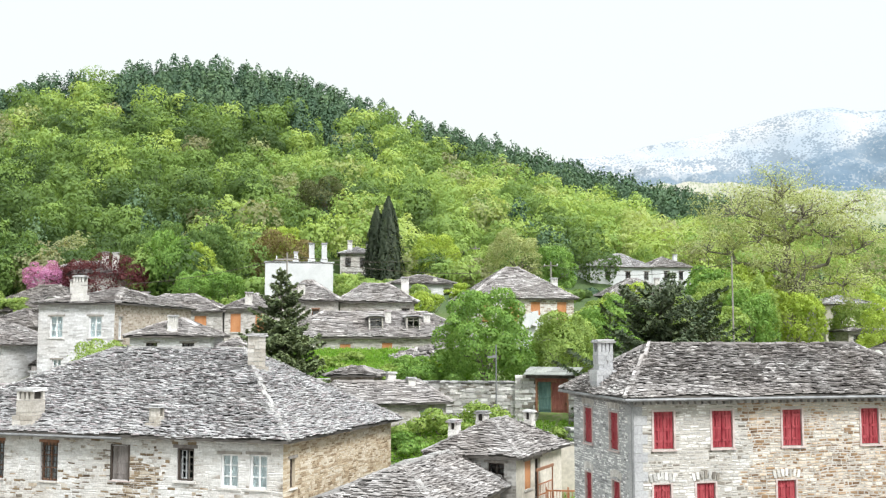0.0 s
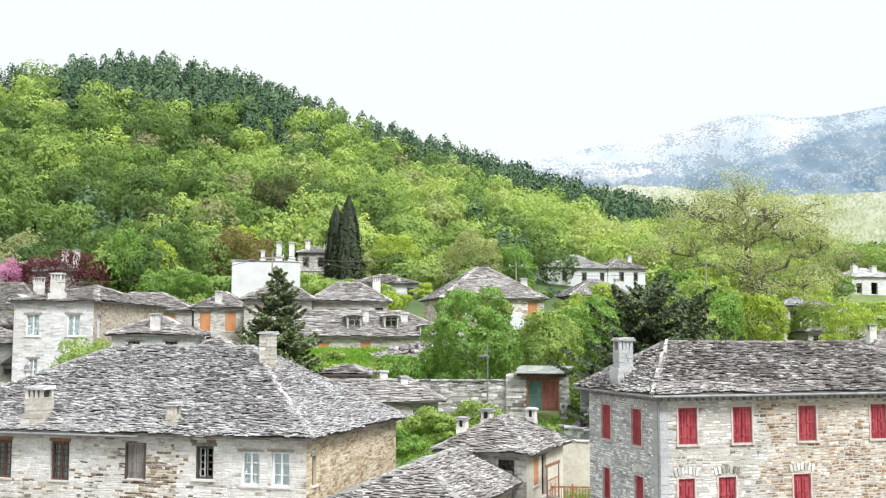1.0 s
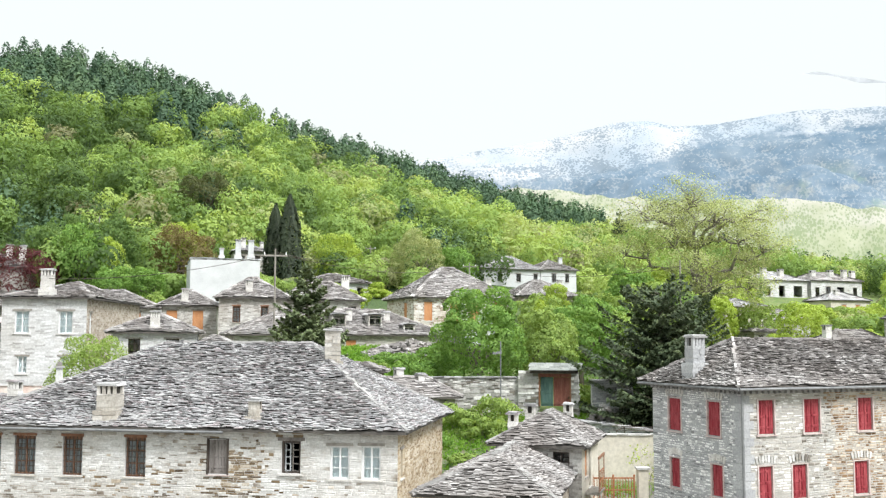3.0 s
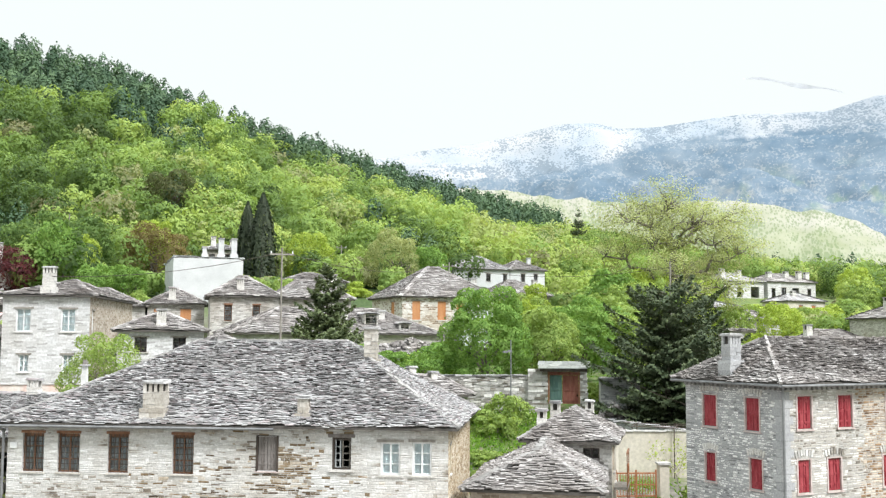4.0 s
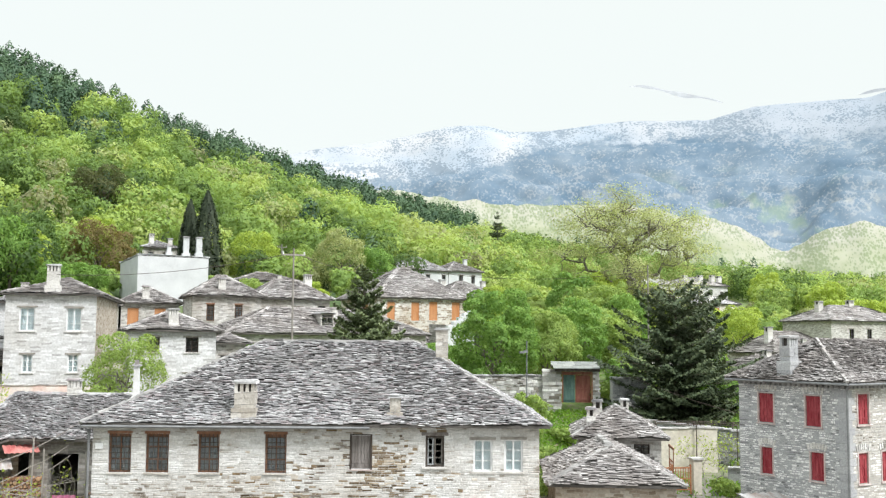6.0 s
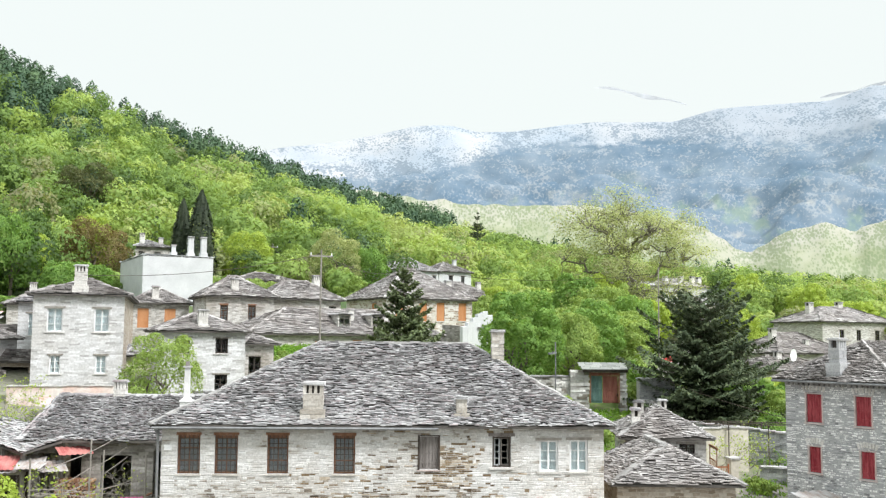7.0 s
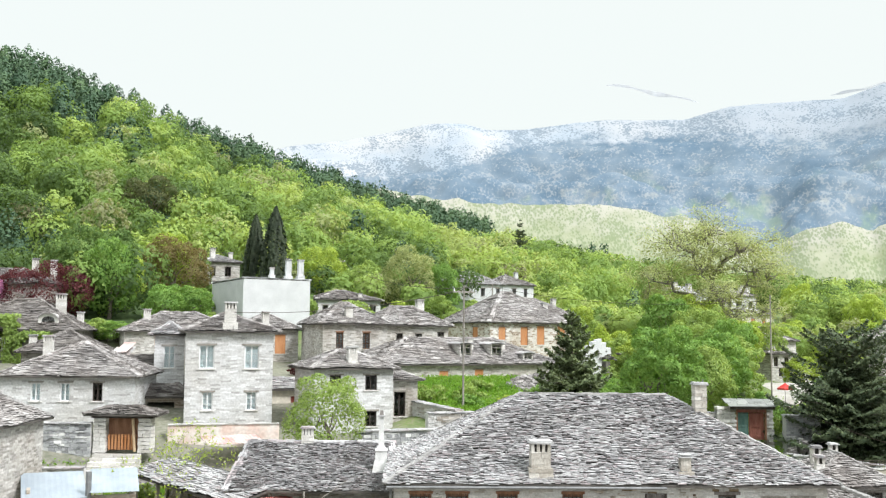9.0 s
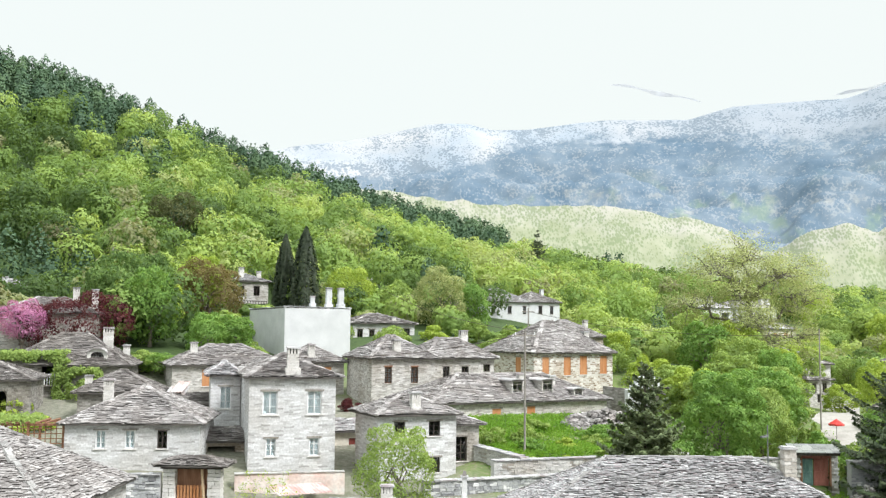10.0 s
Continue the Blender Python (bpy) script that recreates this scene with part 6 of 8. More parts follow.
for k in range(2):
    g.box(1.95, 2.5, 0.094, 0.099, 1.62 + k * 0.13, 1.68 + k * 0.13)
part("sign_line", g, IRON, dr)
plain_house("porch_house", -15.1, 67.6, 9.2, 2, 2.0, 3.0, 12.9, 0.55, "small stone porch beside the cottage with a doorway", WALL_GREY, {"front": [(0.35, 1.15, 10.5, 12.1, DK)]}, (), 57, inset=0.9)

# far houses to the right
plain_house("far_white_house", 84.5, 182.2, 16.0, 10, 10.8, 9.0, 25.0, 2.0, "white house with balconies and slate roof", WALL_WHITE,
            {"front": [(0.9, 2.0, 22.0, 23.8, DK), (4.0, 5.4, 21.8, 24.0, "open"), (7.5, 9.6, 21.8, 24.0, "open")]}, [(1.5, 1.5, 27.6, 1.0), (6.0, 2.0, 27.4, 1.0)], 58, group="far white houses", size=0.9, exposure=0.45)
plain_house("far_white_house", 96.2, 184.4, 16.0, 10, 12.6, 9.0, 25.2, 2.0, "white house with chimneys and a small balcony", WALL_WHITE,
            {"front": [(1.0, 2.0, 22.0, 23.8, DK), (3.6, 4.8, 22.0, 24.0, DK), (6.4, 8.2, 21.8, 24.0, "open"), (10.4, 11.4, 22.0, 23.9, DK)]},
            [(2.0, 2.0, 27.3, 1.0), (6.5, 2.0, 27.5, 1.0), (9.5, 1.5, 27.6, 1.0), (12.0, 2.0, 27.5, 1.0)], 59, group="far white houses", size=0.9, exposure=0.45)
plain_house("far_yellow_house", 90.5, 168.0, 14.0, 10, 9.0, 7.0, 20.6, 1.6, "yellowish house with orange shutters", CREAM,
            {"front": [(2.5, 3.5, 18.0, 19.8, BO), (5.6, 6.6, 18.0, 19.8, BO)]}, [(3.0, 2.0, 22.6, 0.9)], 60, size=0.9, exposure=0.45)
plain_house("field_stone_house", 38.2, 95.4, 10.6, 4, 3.2, 4.2, 14.2, 0.4, "grey stone house end wall with two windows", WALL_GREY, {"front": [(0.5, 1.1, 12.8, 13.8, DK), (2.0, 2.65, 12.8, 13.8, DK), (1.2, 1.8, 11.7, 12.6, DK)]}, (), 61, size=0.5, exposure=0.24)
plain_house("valley_house", 62.0, 100.0, 11.0, 6, 13.0, 8.0, 15.9, 2.0, "broad house with grey slate roof and white chimneys", WALL_GREY,
            {"front": [(3.0, 3.8, 13.6, 14.9, DK), (6.0, 6.8, 13.6, 14.9, DK), (9.4, 10.2, 13.6, 14.9, DK)]}, [(2.2, 4.0, 18.4, 0.8), (7.5, 4.0, 18.6, 0.8)], 62, size=0.6, exposure=0.28, slate=SLATE_BROWN)
plain_house("valley_cottage", 34.5, 75.0, 8.5, 8, 8.5, 6.0, 12.3, 1.9, "stone cottage with a low slate roof", WALL_GREY, {"front": [(4.2, 5.0, 10.2, 11.3, DK)]}, [(1.2, 2.0, 14.6, 0.6), (4.5, 1.0, 13.6, 0.5)], 63, size=0.5, exposure=0.24, slate=SLATE_OLD)
plain_house("roadside_house", 39.7, 105.0, 11.5, 4, 5.2, 5.0, 17.0, 1.0, "narrow pale house with a balcony by the road", CREAM, {"front": [(0.8, 1.8, 14.6, 16.4, DK), (3.2, 4.2, 14.6, 16.4, DK)]}, (), 64, size=0.6, exposure=0.28)
plain_house("roadside_cottage", 45.0, 105.0, 11.5, 4, 5.2, 5.0, 15.6, 1.2, "pale stone roadside cottage with slate roof", WALL_GREY, {"front": [(2.0, 2.9, 13.6, 14.8, DK)]}, (), 65, size=0.6, exposure=0.28)
plain_house("small_far_roof", 20.2, 121.5, 14.0, 8, 8.0, 7.0, 18.7, 2.2, "slate-roofed house with a red shutter below the villa", WALL_BROWN,
            {"front": [(1.4, 2.6, 16.2, 17.9, "shutter_red")]}, [(6.5, 2.0, 20.9, 0.6)], 67)


# ---- garden walls, gates and yards ----
def white_obelisk_chimney():
    ob = thing("obelisk_chimney", -20.75, 51.5, 9.4, -19, "tapered whitewashed chimney rising from the slates", "chimney")
    wash = worn("whitewash", (0.56, 0.56, 0.55), (0.7, 0.7, 0.69), 2.0, 0.9)
    for name, z0, z1, a, b, m in (("foot", -0.2, 0.3, 0.42, 0.33, wash), ("base", 0.3, 0.82, 0.3, 0.26, wash), ("ledge", 0.82, 0.9, 0.31, 0.29, wash), ("neck", 0.9, 1.02, 0.24, 0.16, wash), ("shaft", 1.02, 2.45, 0.14, 0.11, wash),
                                  ("cap", 2.45, 2.53, 0.19, 0.19, SLATE), ("finial", 2.53, 2.75, 0.1, 0.07, SLATE_OLD)):
        g = Geo()
        g.hexa([(-a, -a, z0), (a, -a, z0), (a, a, z0), (-a, a, z0)], [(-b, -b, z1), (b, -b, z1), (b, b, z1), (-b, b, z1)])
        part(name, g, m, ob)


white_obelisk_chimney()


def garden_wall(x0, y0, x1, y1, top, bottom, label, material=None, thick=0.5, seed=1, row=(0.1, 0.22), slope=0.0, cope=True):
    """A dry-stone wall from one point to another; slope: how much higher it is at its far end."""
    rng = random.Random(seed)
    L = math.hypot(x1 - x0, y1 - y0)
    t = thing("stone_wall", x0, y0, bottom, math.degrees(math.atan2(y1 - y0, x1 - x0)), label, "stone wall")
    h = top - bottom
    g = Geo()
    g.hexa([(0, 0.04, -1.5), (L, 0.04, -1.5), (L, thick - 0.04, -1.5), (0, thick - 0.04, -1.5)], [(0, 0.04, h - 0.02), (L, 0.04, h + slope - 0.02), (L, thick - 0.04, h + slope - 0.02), (0, thick - 0.04, h - 0.02)])
    core = part("core", g, MORTAR, t)
    g = Geo()
    f = Face("front", L, thick)
    for a, b, c, d in courses(rng, f, -0.6, h + max(0, slope), [], row, (0.16, 0.55), False):
        if d > h + slope * (a / L) + 0.1:
            continue
        p = rng.uniform(0.0, 0.06)
        g.box(a + 0.008, b - 0.008, -p, thick + p, c + 0.006, d - 0.006, 0.012, rng)
    part("stonework", g, material or STONE_GREY, core, "", "stuff")
    if cope:
        g = Geo()
        u = 0.0
        while u < L:
            w = min(rng.uniform(0.3, 0.7), L - u)
            z = h + slope * (u / L)
            g.box(u + 0.01, u + w - 0.01, -0.12, thick + 0.12, z - 0.01, z + 0.07, 0.025, rng)
            u += w
        part("coping", g, SLATE, core, "", "stuff")
    return t


garden_wall(-3.0, 60.2, 4.7, 58.9, 11.0, 8.6, "grey dry-stone retaining wall with slab coping", STONE_FRONT, seed=1)
garden_wall(8.2, 57.0, 10.6, 56.6, 10.9, 8.4, "low dry-stone wall beside the roofed gate", seed=2)
garden_wall(-14.0, 63.2, -6.5, 63.0, 11.0, 9.0, "terrace wall below a grassy bank", STONE_WARM, seed=3)
garden_wall(-19.0, 62.0, -8.6, 61.6, 10.1, 8.2, "lower terrace wall of grey stone", seed=4, slope=0.1)
garden_wall(-41.0, 68.2, -33.6, 66.3, 10.55, 8.2, "grey terrace wall below the pale house", seed=5)
garden_wall(-42.0, 64.2, -34.0, 62.4, 8.5, 5.5, "brown dry-stone wall beside stone steps", STONE_WARM, seed=6)
garden_wall(6.6, 55.2, 13.2, 49.2, 8.7, 5.4, "low sloping wall with slab coping above the yard", seed=7, slope=-0.7)
garden_wall(10.4, 48.2, 14.0, 45.4, 6.3, 4.8, "low stone wall along the yard", seed=8)
garden_wall(-14.2, 70.0, -12.0, 63.4, 11.6, 9.0, "stone wall beside the cottage steps", STONE_WARM, seed=9, slope=-0.5)


def plaster_wall(x0, y0, x1, y1, top, bottom, material, label, thick=0.3):
    L = math.hypot(x1 - x0, y1 - y0)
    t = thing("plastered_wall", x0, y0, bottom, math.degrees(math.atan2(y1 - y0, x1 - x0)), label, "wall")
    rng = random.Random(int(L * 100))
    g = Geo()
    n = max(3, int(L / 0.5))
    for i in range(n):
        a, b = L * i / n, L * (i + 1) / n
        ha, hb = (top - bottom + 0.06 * noise.noise((v * 0.9, x0, 0)) for v in (a, b))
        g.hexa([(a, 0, -1), (b, 0, -1), (b, thick, -1), (a, thick, -1)], [(a, 0, ha), (b, 0, hb), (b, thick, hb), (a, thick, ha)])
    part("wall_body", g, material, t)
    g = Geo()
    u = 0.0
    while u < L:
        w = min(rng.uniform(0.4, 0.9), L - u)
        g.box(u, u + w - 0.01, -0.06, thick + 0.06, top - bottom - 0.02, top - bottom + 0.05, 0.02, rng)
        u += w
    part("coping", g, MORTAR_CAP, t, "", "stuff")
    return t


PINKISH = worn("stained_pinkish_render", (0.62, 0.44, 0.38), (0.74, 0.71, 0.67), 0.7, 0.9, grain=5.0)
plaster_wall(-29.2, 67.2, -22.6, 66.4, 10.3, 8.8, PINKISH, "whitish garden wall with pinkish stains")
plaster_wall(4.2, 50.6, 10.6, 49.4, 8.4, 5.6, CREAM, "cream rendered yard wall")
plaster_wall(3.9, 45.6, 4.4, 50.4, 7.9, 5.2, CREAM, "cream rendered wall of a small porch")


def roofed_gate():
    t = thing("roofed_gate", 4.95, 58.4, 9.45, -22, "old slab-roofed gateway with teal and red-brown door leaves", "gate")
    rng = random.Random(3)
    for x0, x1 in ((-0.85, 0.35), (2.3, 2.75)):
        g = Geo()
        g.box(x0 + 0.04, x1 - 0.06, 0.05, 0.66, -1.9, 1.96)
        pier = part("pier", g, MORTAR_GREY, t, "rough grey stone gate pier")
        z = -1.9
        while z < 1.9:
            h = rng.uniform(0.1, 0.2)
            cuts = [x0] + sorted(rng.uniform(x0 + 0.12, x1 - 0.12) for _ in range(2 if x1 - x0 > 0.8 else 1)) + [x1 + rng.uniform(-0.05, 0.05)]
            for a, b in zip(cuts, cuts[1:]):
                g = Geo()
                g.box(a, b - 0.012, rng.uniform(-0.04, 0.03), 0.7, z, z + h - 0.012, 0.015, rng)
                part("stone", g, STONE_FRONT, pier)
            z += h
    f = Face("front", 3, 1)
    red = worn("red_brown_leaf", (0.2, 0.065, 0.05), (0.29, 0.12, 0.09), 5.0, 0.65, streak=(1, 1, 0.2))
    for a, b, m, lab in ((0.47, 1.2, TEAL, "faded teal door leaf"), (1.23, 2.2, red, "red-brown door leaf")):
        leaf = part("door_leaf", plank_panel(f, a, b, -0.1, 1.62, 0.25, 4), m, t, lab)
        for z in (0.1, 0.75, 1.5):
            g = Geo()
            g.box(a + 0.03, b - 0.03, 0.205, 0.245, z - 0.055, z + 0.055, 0.004, rng)
            part("ledge", g, m, leaf)
        g = Geo()
        g.box(a + 0.02, a + 0.1, 0.2, 0.245, -0.08, 1.6, 0.004, rng)
        part("stile", g, m, leaf)
    for x in (0.36, 2.21):
        g = Geo()
        g.box(x, x + 0.1, 0.0, 0.2, -0.1, 1.9, 0.008, rng)
        part("jamb_post", g, BROWN_WOOD, t)
    g = Geo()
    g.box(0.34, 2.33, 0.02, 0.3, 1.64, 1.84, 0.01, rng)
    part("lintel", g, red, t, "red-brown lintel board")
    g = Geo()
    g.box(-0.1, 2.75, -0.36, -0.26, 1.86, 1.98, 0.01, rng)
    part("beam", g, DARK_WOOD, t, "dark wooden eaves beam")
    g = Geo()
    g.hexa([(-0.1, -0.36, 1.98), (2.75, -0.36, 1.98), (2.75, 0.95, 2.3), (-0.1, 0.95, 2.3)], [(-0.1, -0.36, 2.02), (2.75, -0.36, 2.02), (2.75, 0.95, 2.34), (-0.1, 0.95, 2.34)])
    part("roof_boards", g, DARK_WOOD, t)
    for row in range(4):
        u = -0.22 + rng.uniform(-0.06, 0.06)
        while u < 2.75:
            w = min(rng.uniform(0.4, 0.8), 2.95 - u)
            y0, z = -0.48 + row * 0.34 + rng.uniform(-0.04, 0.04), 2.03 + row * 0.085
            g = Geo()
            g.hexa([(u, y0, z), (u + w - 0.02, y0, z), (u + w - 0.02, y0 + 0.55, z + 0.13), (u, y0 + 0.55, z + 0.13)],
                   [(u, y0, z + 0.045), (u + w - 0.02, y0, z + 0.045), (u + w - 0.02, y0 + 0.55, z + 0.175), (u, y0 + 0.55, z + 0.175)])
            part("roof_slab", g, GATE_SLATE, t)
            u += w
    return t


GATE_SLATE = pieces("greenish_grey_slab", [(0.0, (0.15, 0.155, 0.15)), (0.5, (0.225, 0.235, 0.225)), (1.0, (0.31, 0.32, 0.3))], (0.75, 0.78, 0.7), 0.5, 0.8)
roofed_gate()


def stair_gate():
    t = thing("stair_gate", -33.6, 66.45, 8.9, -22, "roofed stone gateway with slatted wooden gate above steps", "gate")
    rng = random.Random(4)
    g = Geo()
    for k in range(9):
        z = k * 0.22
        for x0, x1 in ((0.15, 0.85), (2.75, 3.5)):
            m = (x0 + x1) / 2 + rng.uniform(-0.12, 0.12)
            g.box(x0, m - 0.01, 0, 0.8, z, z + 0.2, 0.02, rng)
            g.box(m, x1, 0, 0.8, z, z + 0.2, 0.02, rng)
    part("pier", g, STONE_PALE, t, "pale stone gate piers", "stuff")
    g = Geo()
    g.box(0.85, 2.75, 0.55, 0.62, 0.1, 2.0)
    part("door", g, BROWN_WOOD, t, "brown plank door")
    for i in range(9):
        g = Geo()
        g.box(0.92 + i * 0.19, 1.04 + i * 0.19, 0.3, 0.34, 0.15, 1.02)
        part("slat", g, ORANGE, t)
    g = Geo()
    g.box(0.86, 2.7, 0.34, 0.38, 0.25, 0.33)
    g.box(0.86, 2.7, 0.34, 0.38, 0.85, 0.95)
    part("rail", g, BROWN_WOOD, t)
    g = Geo()
    g.tube((2.55, 0.15, 0.05), (2.35, 0.25, 1.95), 0.09, 0.08, 8)
    part("prop", g, worn("pale_timber", (0.45, 0.33, 0.2), (0.55, 0.42, 0.28), 5.0, 0.8), t, "pale leaning timber")
    g = Geo()
    g.box(0.0, 3.6, 0.0, 0.25, 1.98, 2.15)
    g.box(0.0, 3.6, 0.6, 0.8, 1.98, 2.15)
    part("beam", g, DARK_WOOD, t)
    hip_roof(t, rng, 3.6, 1.3, 2.2, (0.9, 2.7, 0.65, 2.62), 0.35, 0.28, 0.12, SLATE_OLD)
    for k in range(6):
        g = Geo()
        x = 0.3
        while x < 2.9:
            w = min(rng.uniform(0.6, 1.2), 3.0 - x)
            g.box(x, x + w - 0.01, -0.45 - k * 0.4, -0.02 - k * 0.4, -0.22 - k * 0.19, -0.04 - k * 0.19, 0.015, rng)
            x += w
        g.box(0.3, 3.0, -0.4 - k * 0.4, -0.02 - k * 0.4, -1.6, -0.22 - k * 0.19)
        part("step", g, STONE_PALE, t)


stair_gate()


def corrugated(name, x, y, z, yaw, w, d, tilt, material, label, group="", rib=0.018):
    """A sheet of ribbed metal lying on a slope."""
    g = Geo()
    n = int(w / 0.06)
    ph = lambda i: rib * math.sin(i * math.pi / 2)
    for i in range(n):
        a, b = w * i / n, w * (i + 1) / n
        za, zb = ph(i), ph(i + 1)
        g.face((a, 0, za), (b, 0, zb), (b, d, zb), (a, d, za))
        g.face((a, d, za - 0.006), (b, d, zb - 0.006), (b, 0, zb - 0.006), (a, 0, za - 0.006))
    ob = solo(name, g, material, label, "metal sheet", group)
    ob.matrix_basis = pose(x, y, z, tilt, 0, yaw)
    return ob


def yard_sheds():
    rng = random.Random(6)
    t = thing("yard_shed", -31.6, 50.2, 4.6, -4, "ramshackle shed of boards, posts and a red shutter", "shed")
    for x in (0.1, 1.9, 3.6):
        for y, h in ((0.1, 2.62), (3.1, 3.25)):
            g = Geo()
            g.box(x, x + 0.14, y, y + 0.14, 0, h)
            part("post", g, GREY_WOOD, t)
    g = Geo()
    g.box(0, 3.8, 0.08, 0.26, 2.62, 2.76)
    part("beam", g, GREY_WOOD, t)
    g = Geo()
    g.box(0.2, 3.7, 3.0, 3.08, 0, 3.1)
    part("back_wall", g, DARK_WOOD, t)
    g = Geo()
    for i in range(5):
        g.box(1.15 + i * 0.18, 1.32 + i * 0.18, 0.02, 0.06, 1.55, 2.5)
    part("board", g, RED_SHEET, t, "faded red boards", "stuff")
    for i, (dx, w, m) in enumerate(((-0.3, 1.5, WORN_SHEET), (0.95, 1.1, SNOWY), (1.6, 1.7, RED_SHEET), (2.7, 1.2, WORN_SHEET), (3.4, 1.1, WORN_SHEET))):
        corrugated("roof_sheet", -31.6 + dx, 49.8 - dx * 0.07 + 0.15 * (i % 2), 7.42 + 0.05 * (i % 3), -4 + rng.uniform(-3, 3), w, 2.6, 7 + rng.uniform(-1, 1), m,
                   "red painted ribbed roof sheet" if m is RED_SHEET else "whitish ribbed metal roof sheet", "roof sheets of the sheds")
    corrugated("roof_sheet", -26.4, 50.6, 7.95, 12, 1.5, 1.0, 16, RED_SHEET, "red painted ribbed awning sheet", "roof sheets of the sheds")
    corrugated("roof_sheet", -36.9, 51.8, 8.55, 2, 2.7, 3.2, 14, BLUE_SHEET, "pale blue flat metal roof sheet", "blue roof sheets", 0.004)
    corrugated("roof_sheet", -34.1, 51.8, 8.75, -2, 2.1, 2.9, 14, BLUE_SHEET, "pale blue flat metal roof sheet", "blue roof sheets", 0.004)
    b = thing("blue_roofed_shed", -36.7, 52.0, 4.6, 0, "low shed below pale blue roof sheets", "shed")
    g = Geo()
    g.box(0, 4.6, 0.3, 0.45, -0.5, 3.95)
    g.box(0, 0.15, 0.45, 2.6, -0.5, 4.3)
    g.box(4.45, 4.6, 0.45, 2.6, -0.5, 4.3)
    part("shed_wall", g, WALL_BROWN, b)
    g = Geo()
    g.tube((2.55, 0.1, 3.4), (2.55, 0.1, 5.05), 0.13, 0.13, 10)
    part("flue", g, ZINC, b, "grey metal flue")
    # crumbling slate lean-to
    r = thing("lean_to", -31.9, 59.6, 5.6, -66, "lean-to with crumbling pale slate edge", "lean-to")
    g = Geo()
    slate_plane(random.Random(12), g, (0, 0, 2.9), (9.6, 0, 2.5), (0, 2.4, 3.55), (9.6, 2.4, 3.05), 0.32, 0.16)
    part("slate_cover", g, SLATE, r, "", "stuff")
    g = Geo()
    g.hexa([(0, 0.05, 2.78), (9.6, 0.05, 2.38), (9.6, 2.4, 2.93), (0, 2.4, 3.43)], [(0, 0.05, 2.88), (9.6, 0.05, 2.48), (9.6, 2.4, 3.03), (0, 2.4, 3.53)])
    part("roof", g, DECK, r)
    g = Geo()
    for k in range(5):
        g.box(0.2 + k * 2.2, 0.36 + k * 2.2, 0.2, 0.36, -0.5, 2.75)
        g.box(0.2 + k * 2.2, 0.36 + k * 2.2, 2.0, 2.16, -0.5, 3.3 - k * 0.1)
    part("post", g, GREY_WOOD, r, "", "stuff")
    g = Geo()
    g.box(0.1, 9.4, 2.16, 2.4, -1, 3.0)
    part("back_wall", g, WALL_BROWN, r)


yard_sheds()


def pole(x, y, z, h, label, arm=False, lamp=False, r=0.1):
    t = thing("utility_pole", x, y, z, 0, label, "pole", "utility poles")
    g = Geo()
    g.tube((0, 0, -0.5), (0, 0, h), r, r * 0.7, 10)
    part("shaft", g, GREY_WOOD if not lamp else ZINC, t)
    if arm:
        g = Geo()
        g.box(-0.8, 0.8, -0.05, 0.05, h - 0.5, h - 0.4)
        part("crossarm", g, GREY_WOOD, t)
        for k in (-0.7, 0.0, 0.7):
            g = Geo()
            g.tube((k, 0, h - 0.4), (k, 0, h - 0.22), 0.04, 0.03, 6)
            part("insulator", g, WHITE_PAINT, t)
    if lamp:
        g = Geo()
        g.box(-0.22, 0.05, -0.06, 0.06, h - 0.75, h - 0.6)
        g.box(-0.5, -0.2, -0.1, 0.1, h - 0.78, h - 0.66)
        part("lamp_head", g, ZINC, t)
    return t


def cable(points, sag, label, r=0.018):
    cu = bpy.data.curves.new("cable", "CURVE")
    cu.dimensions, cu.bevel_depth = "3D", r
    for a, b in zip(points, points[1:]):
        sp = cu.splines.new("POLY")
        sp.points.add(16)
        for i in range(17):
            k = i / 16
            sp.points[i].co = (*(Vector(a).lerp(Vector(b), k) - Vector((0, 0, sag * 4 * k * (1 - k)))), 1)
    cu.materials.append(IRON)
    return tagged(new("cable", cu), label, "cable")


pole(-10.3, 66.5, 9.4, 9.8, "grey wooden utility pole with a crossarm", True, r=0.075)
pole(3.07, 58.7, 9.0, 4.2, "thin grey street lamp post", False, True, 0.05)
pole(21.4, 74.6, 10.2, 9.4, "grey utility pole by the road", r=0.075)
pole(5.0, 154.0, 20.0, 7.6, "slim utility pole at the wood's edge", True)
pole(12.0, 112.0, 15.0, 7.0, "slim utility pole below the wood", True)
pole(-33.0, 140.0, 20.0, 9.5, "slim utility pole at the wood's edge")
cable([(-33.0, 140.0, 29.3), (5.0, 154.0, 27.4), (-10.3, 66.5, 19.0)], 1.2, "thin dark overhead cable")
cable([(-10.3, 66.5, 18.9), (-25.0, 69.6, 17.2)], 0.5, "thin dark overhead cable")
cable([(-10.3, 66.5, 18.9), (12.0, 112.0, 21.6), (21.4, 74.6, 19.1)], 1.0, "thin dark overhead cable")
cable([(8.0, 57.0, 11.6), (14.0, 46.5, 8.6)], 0.4, "slack dark cable across the yard")


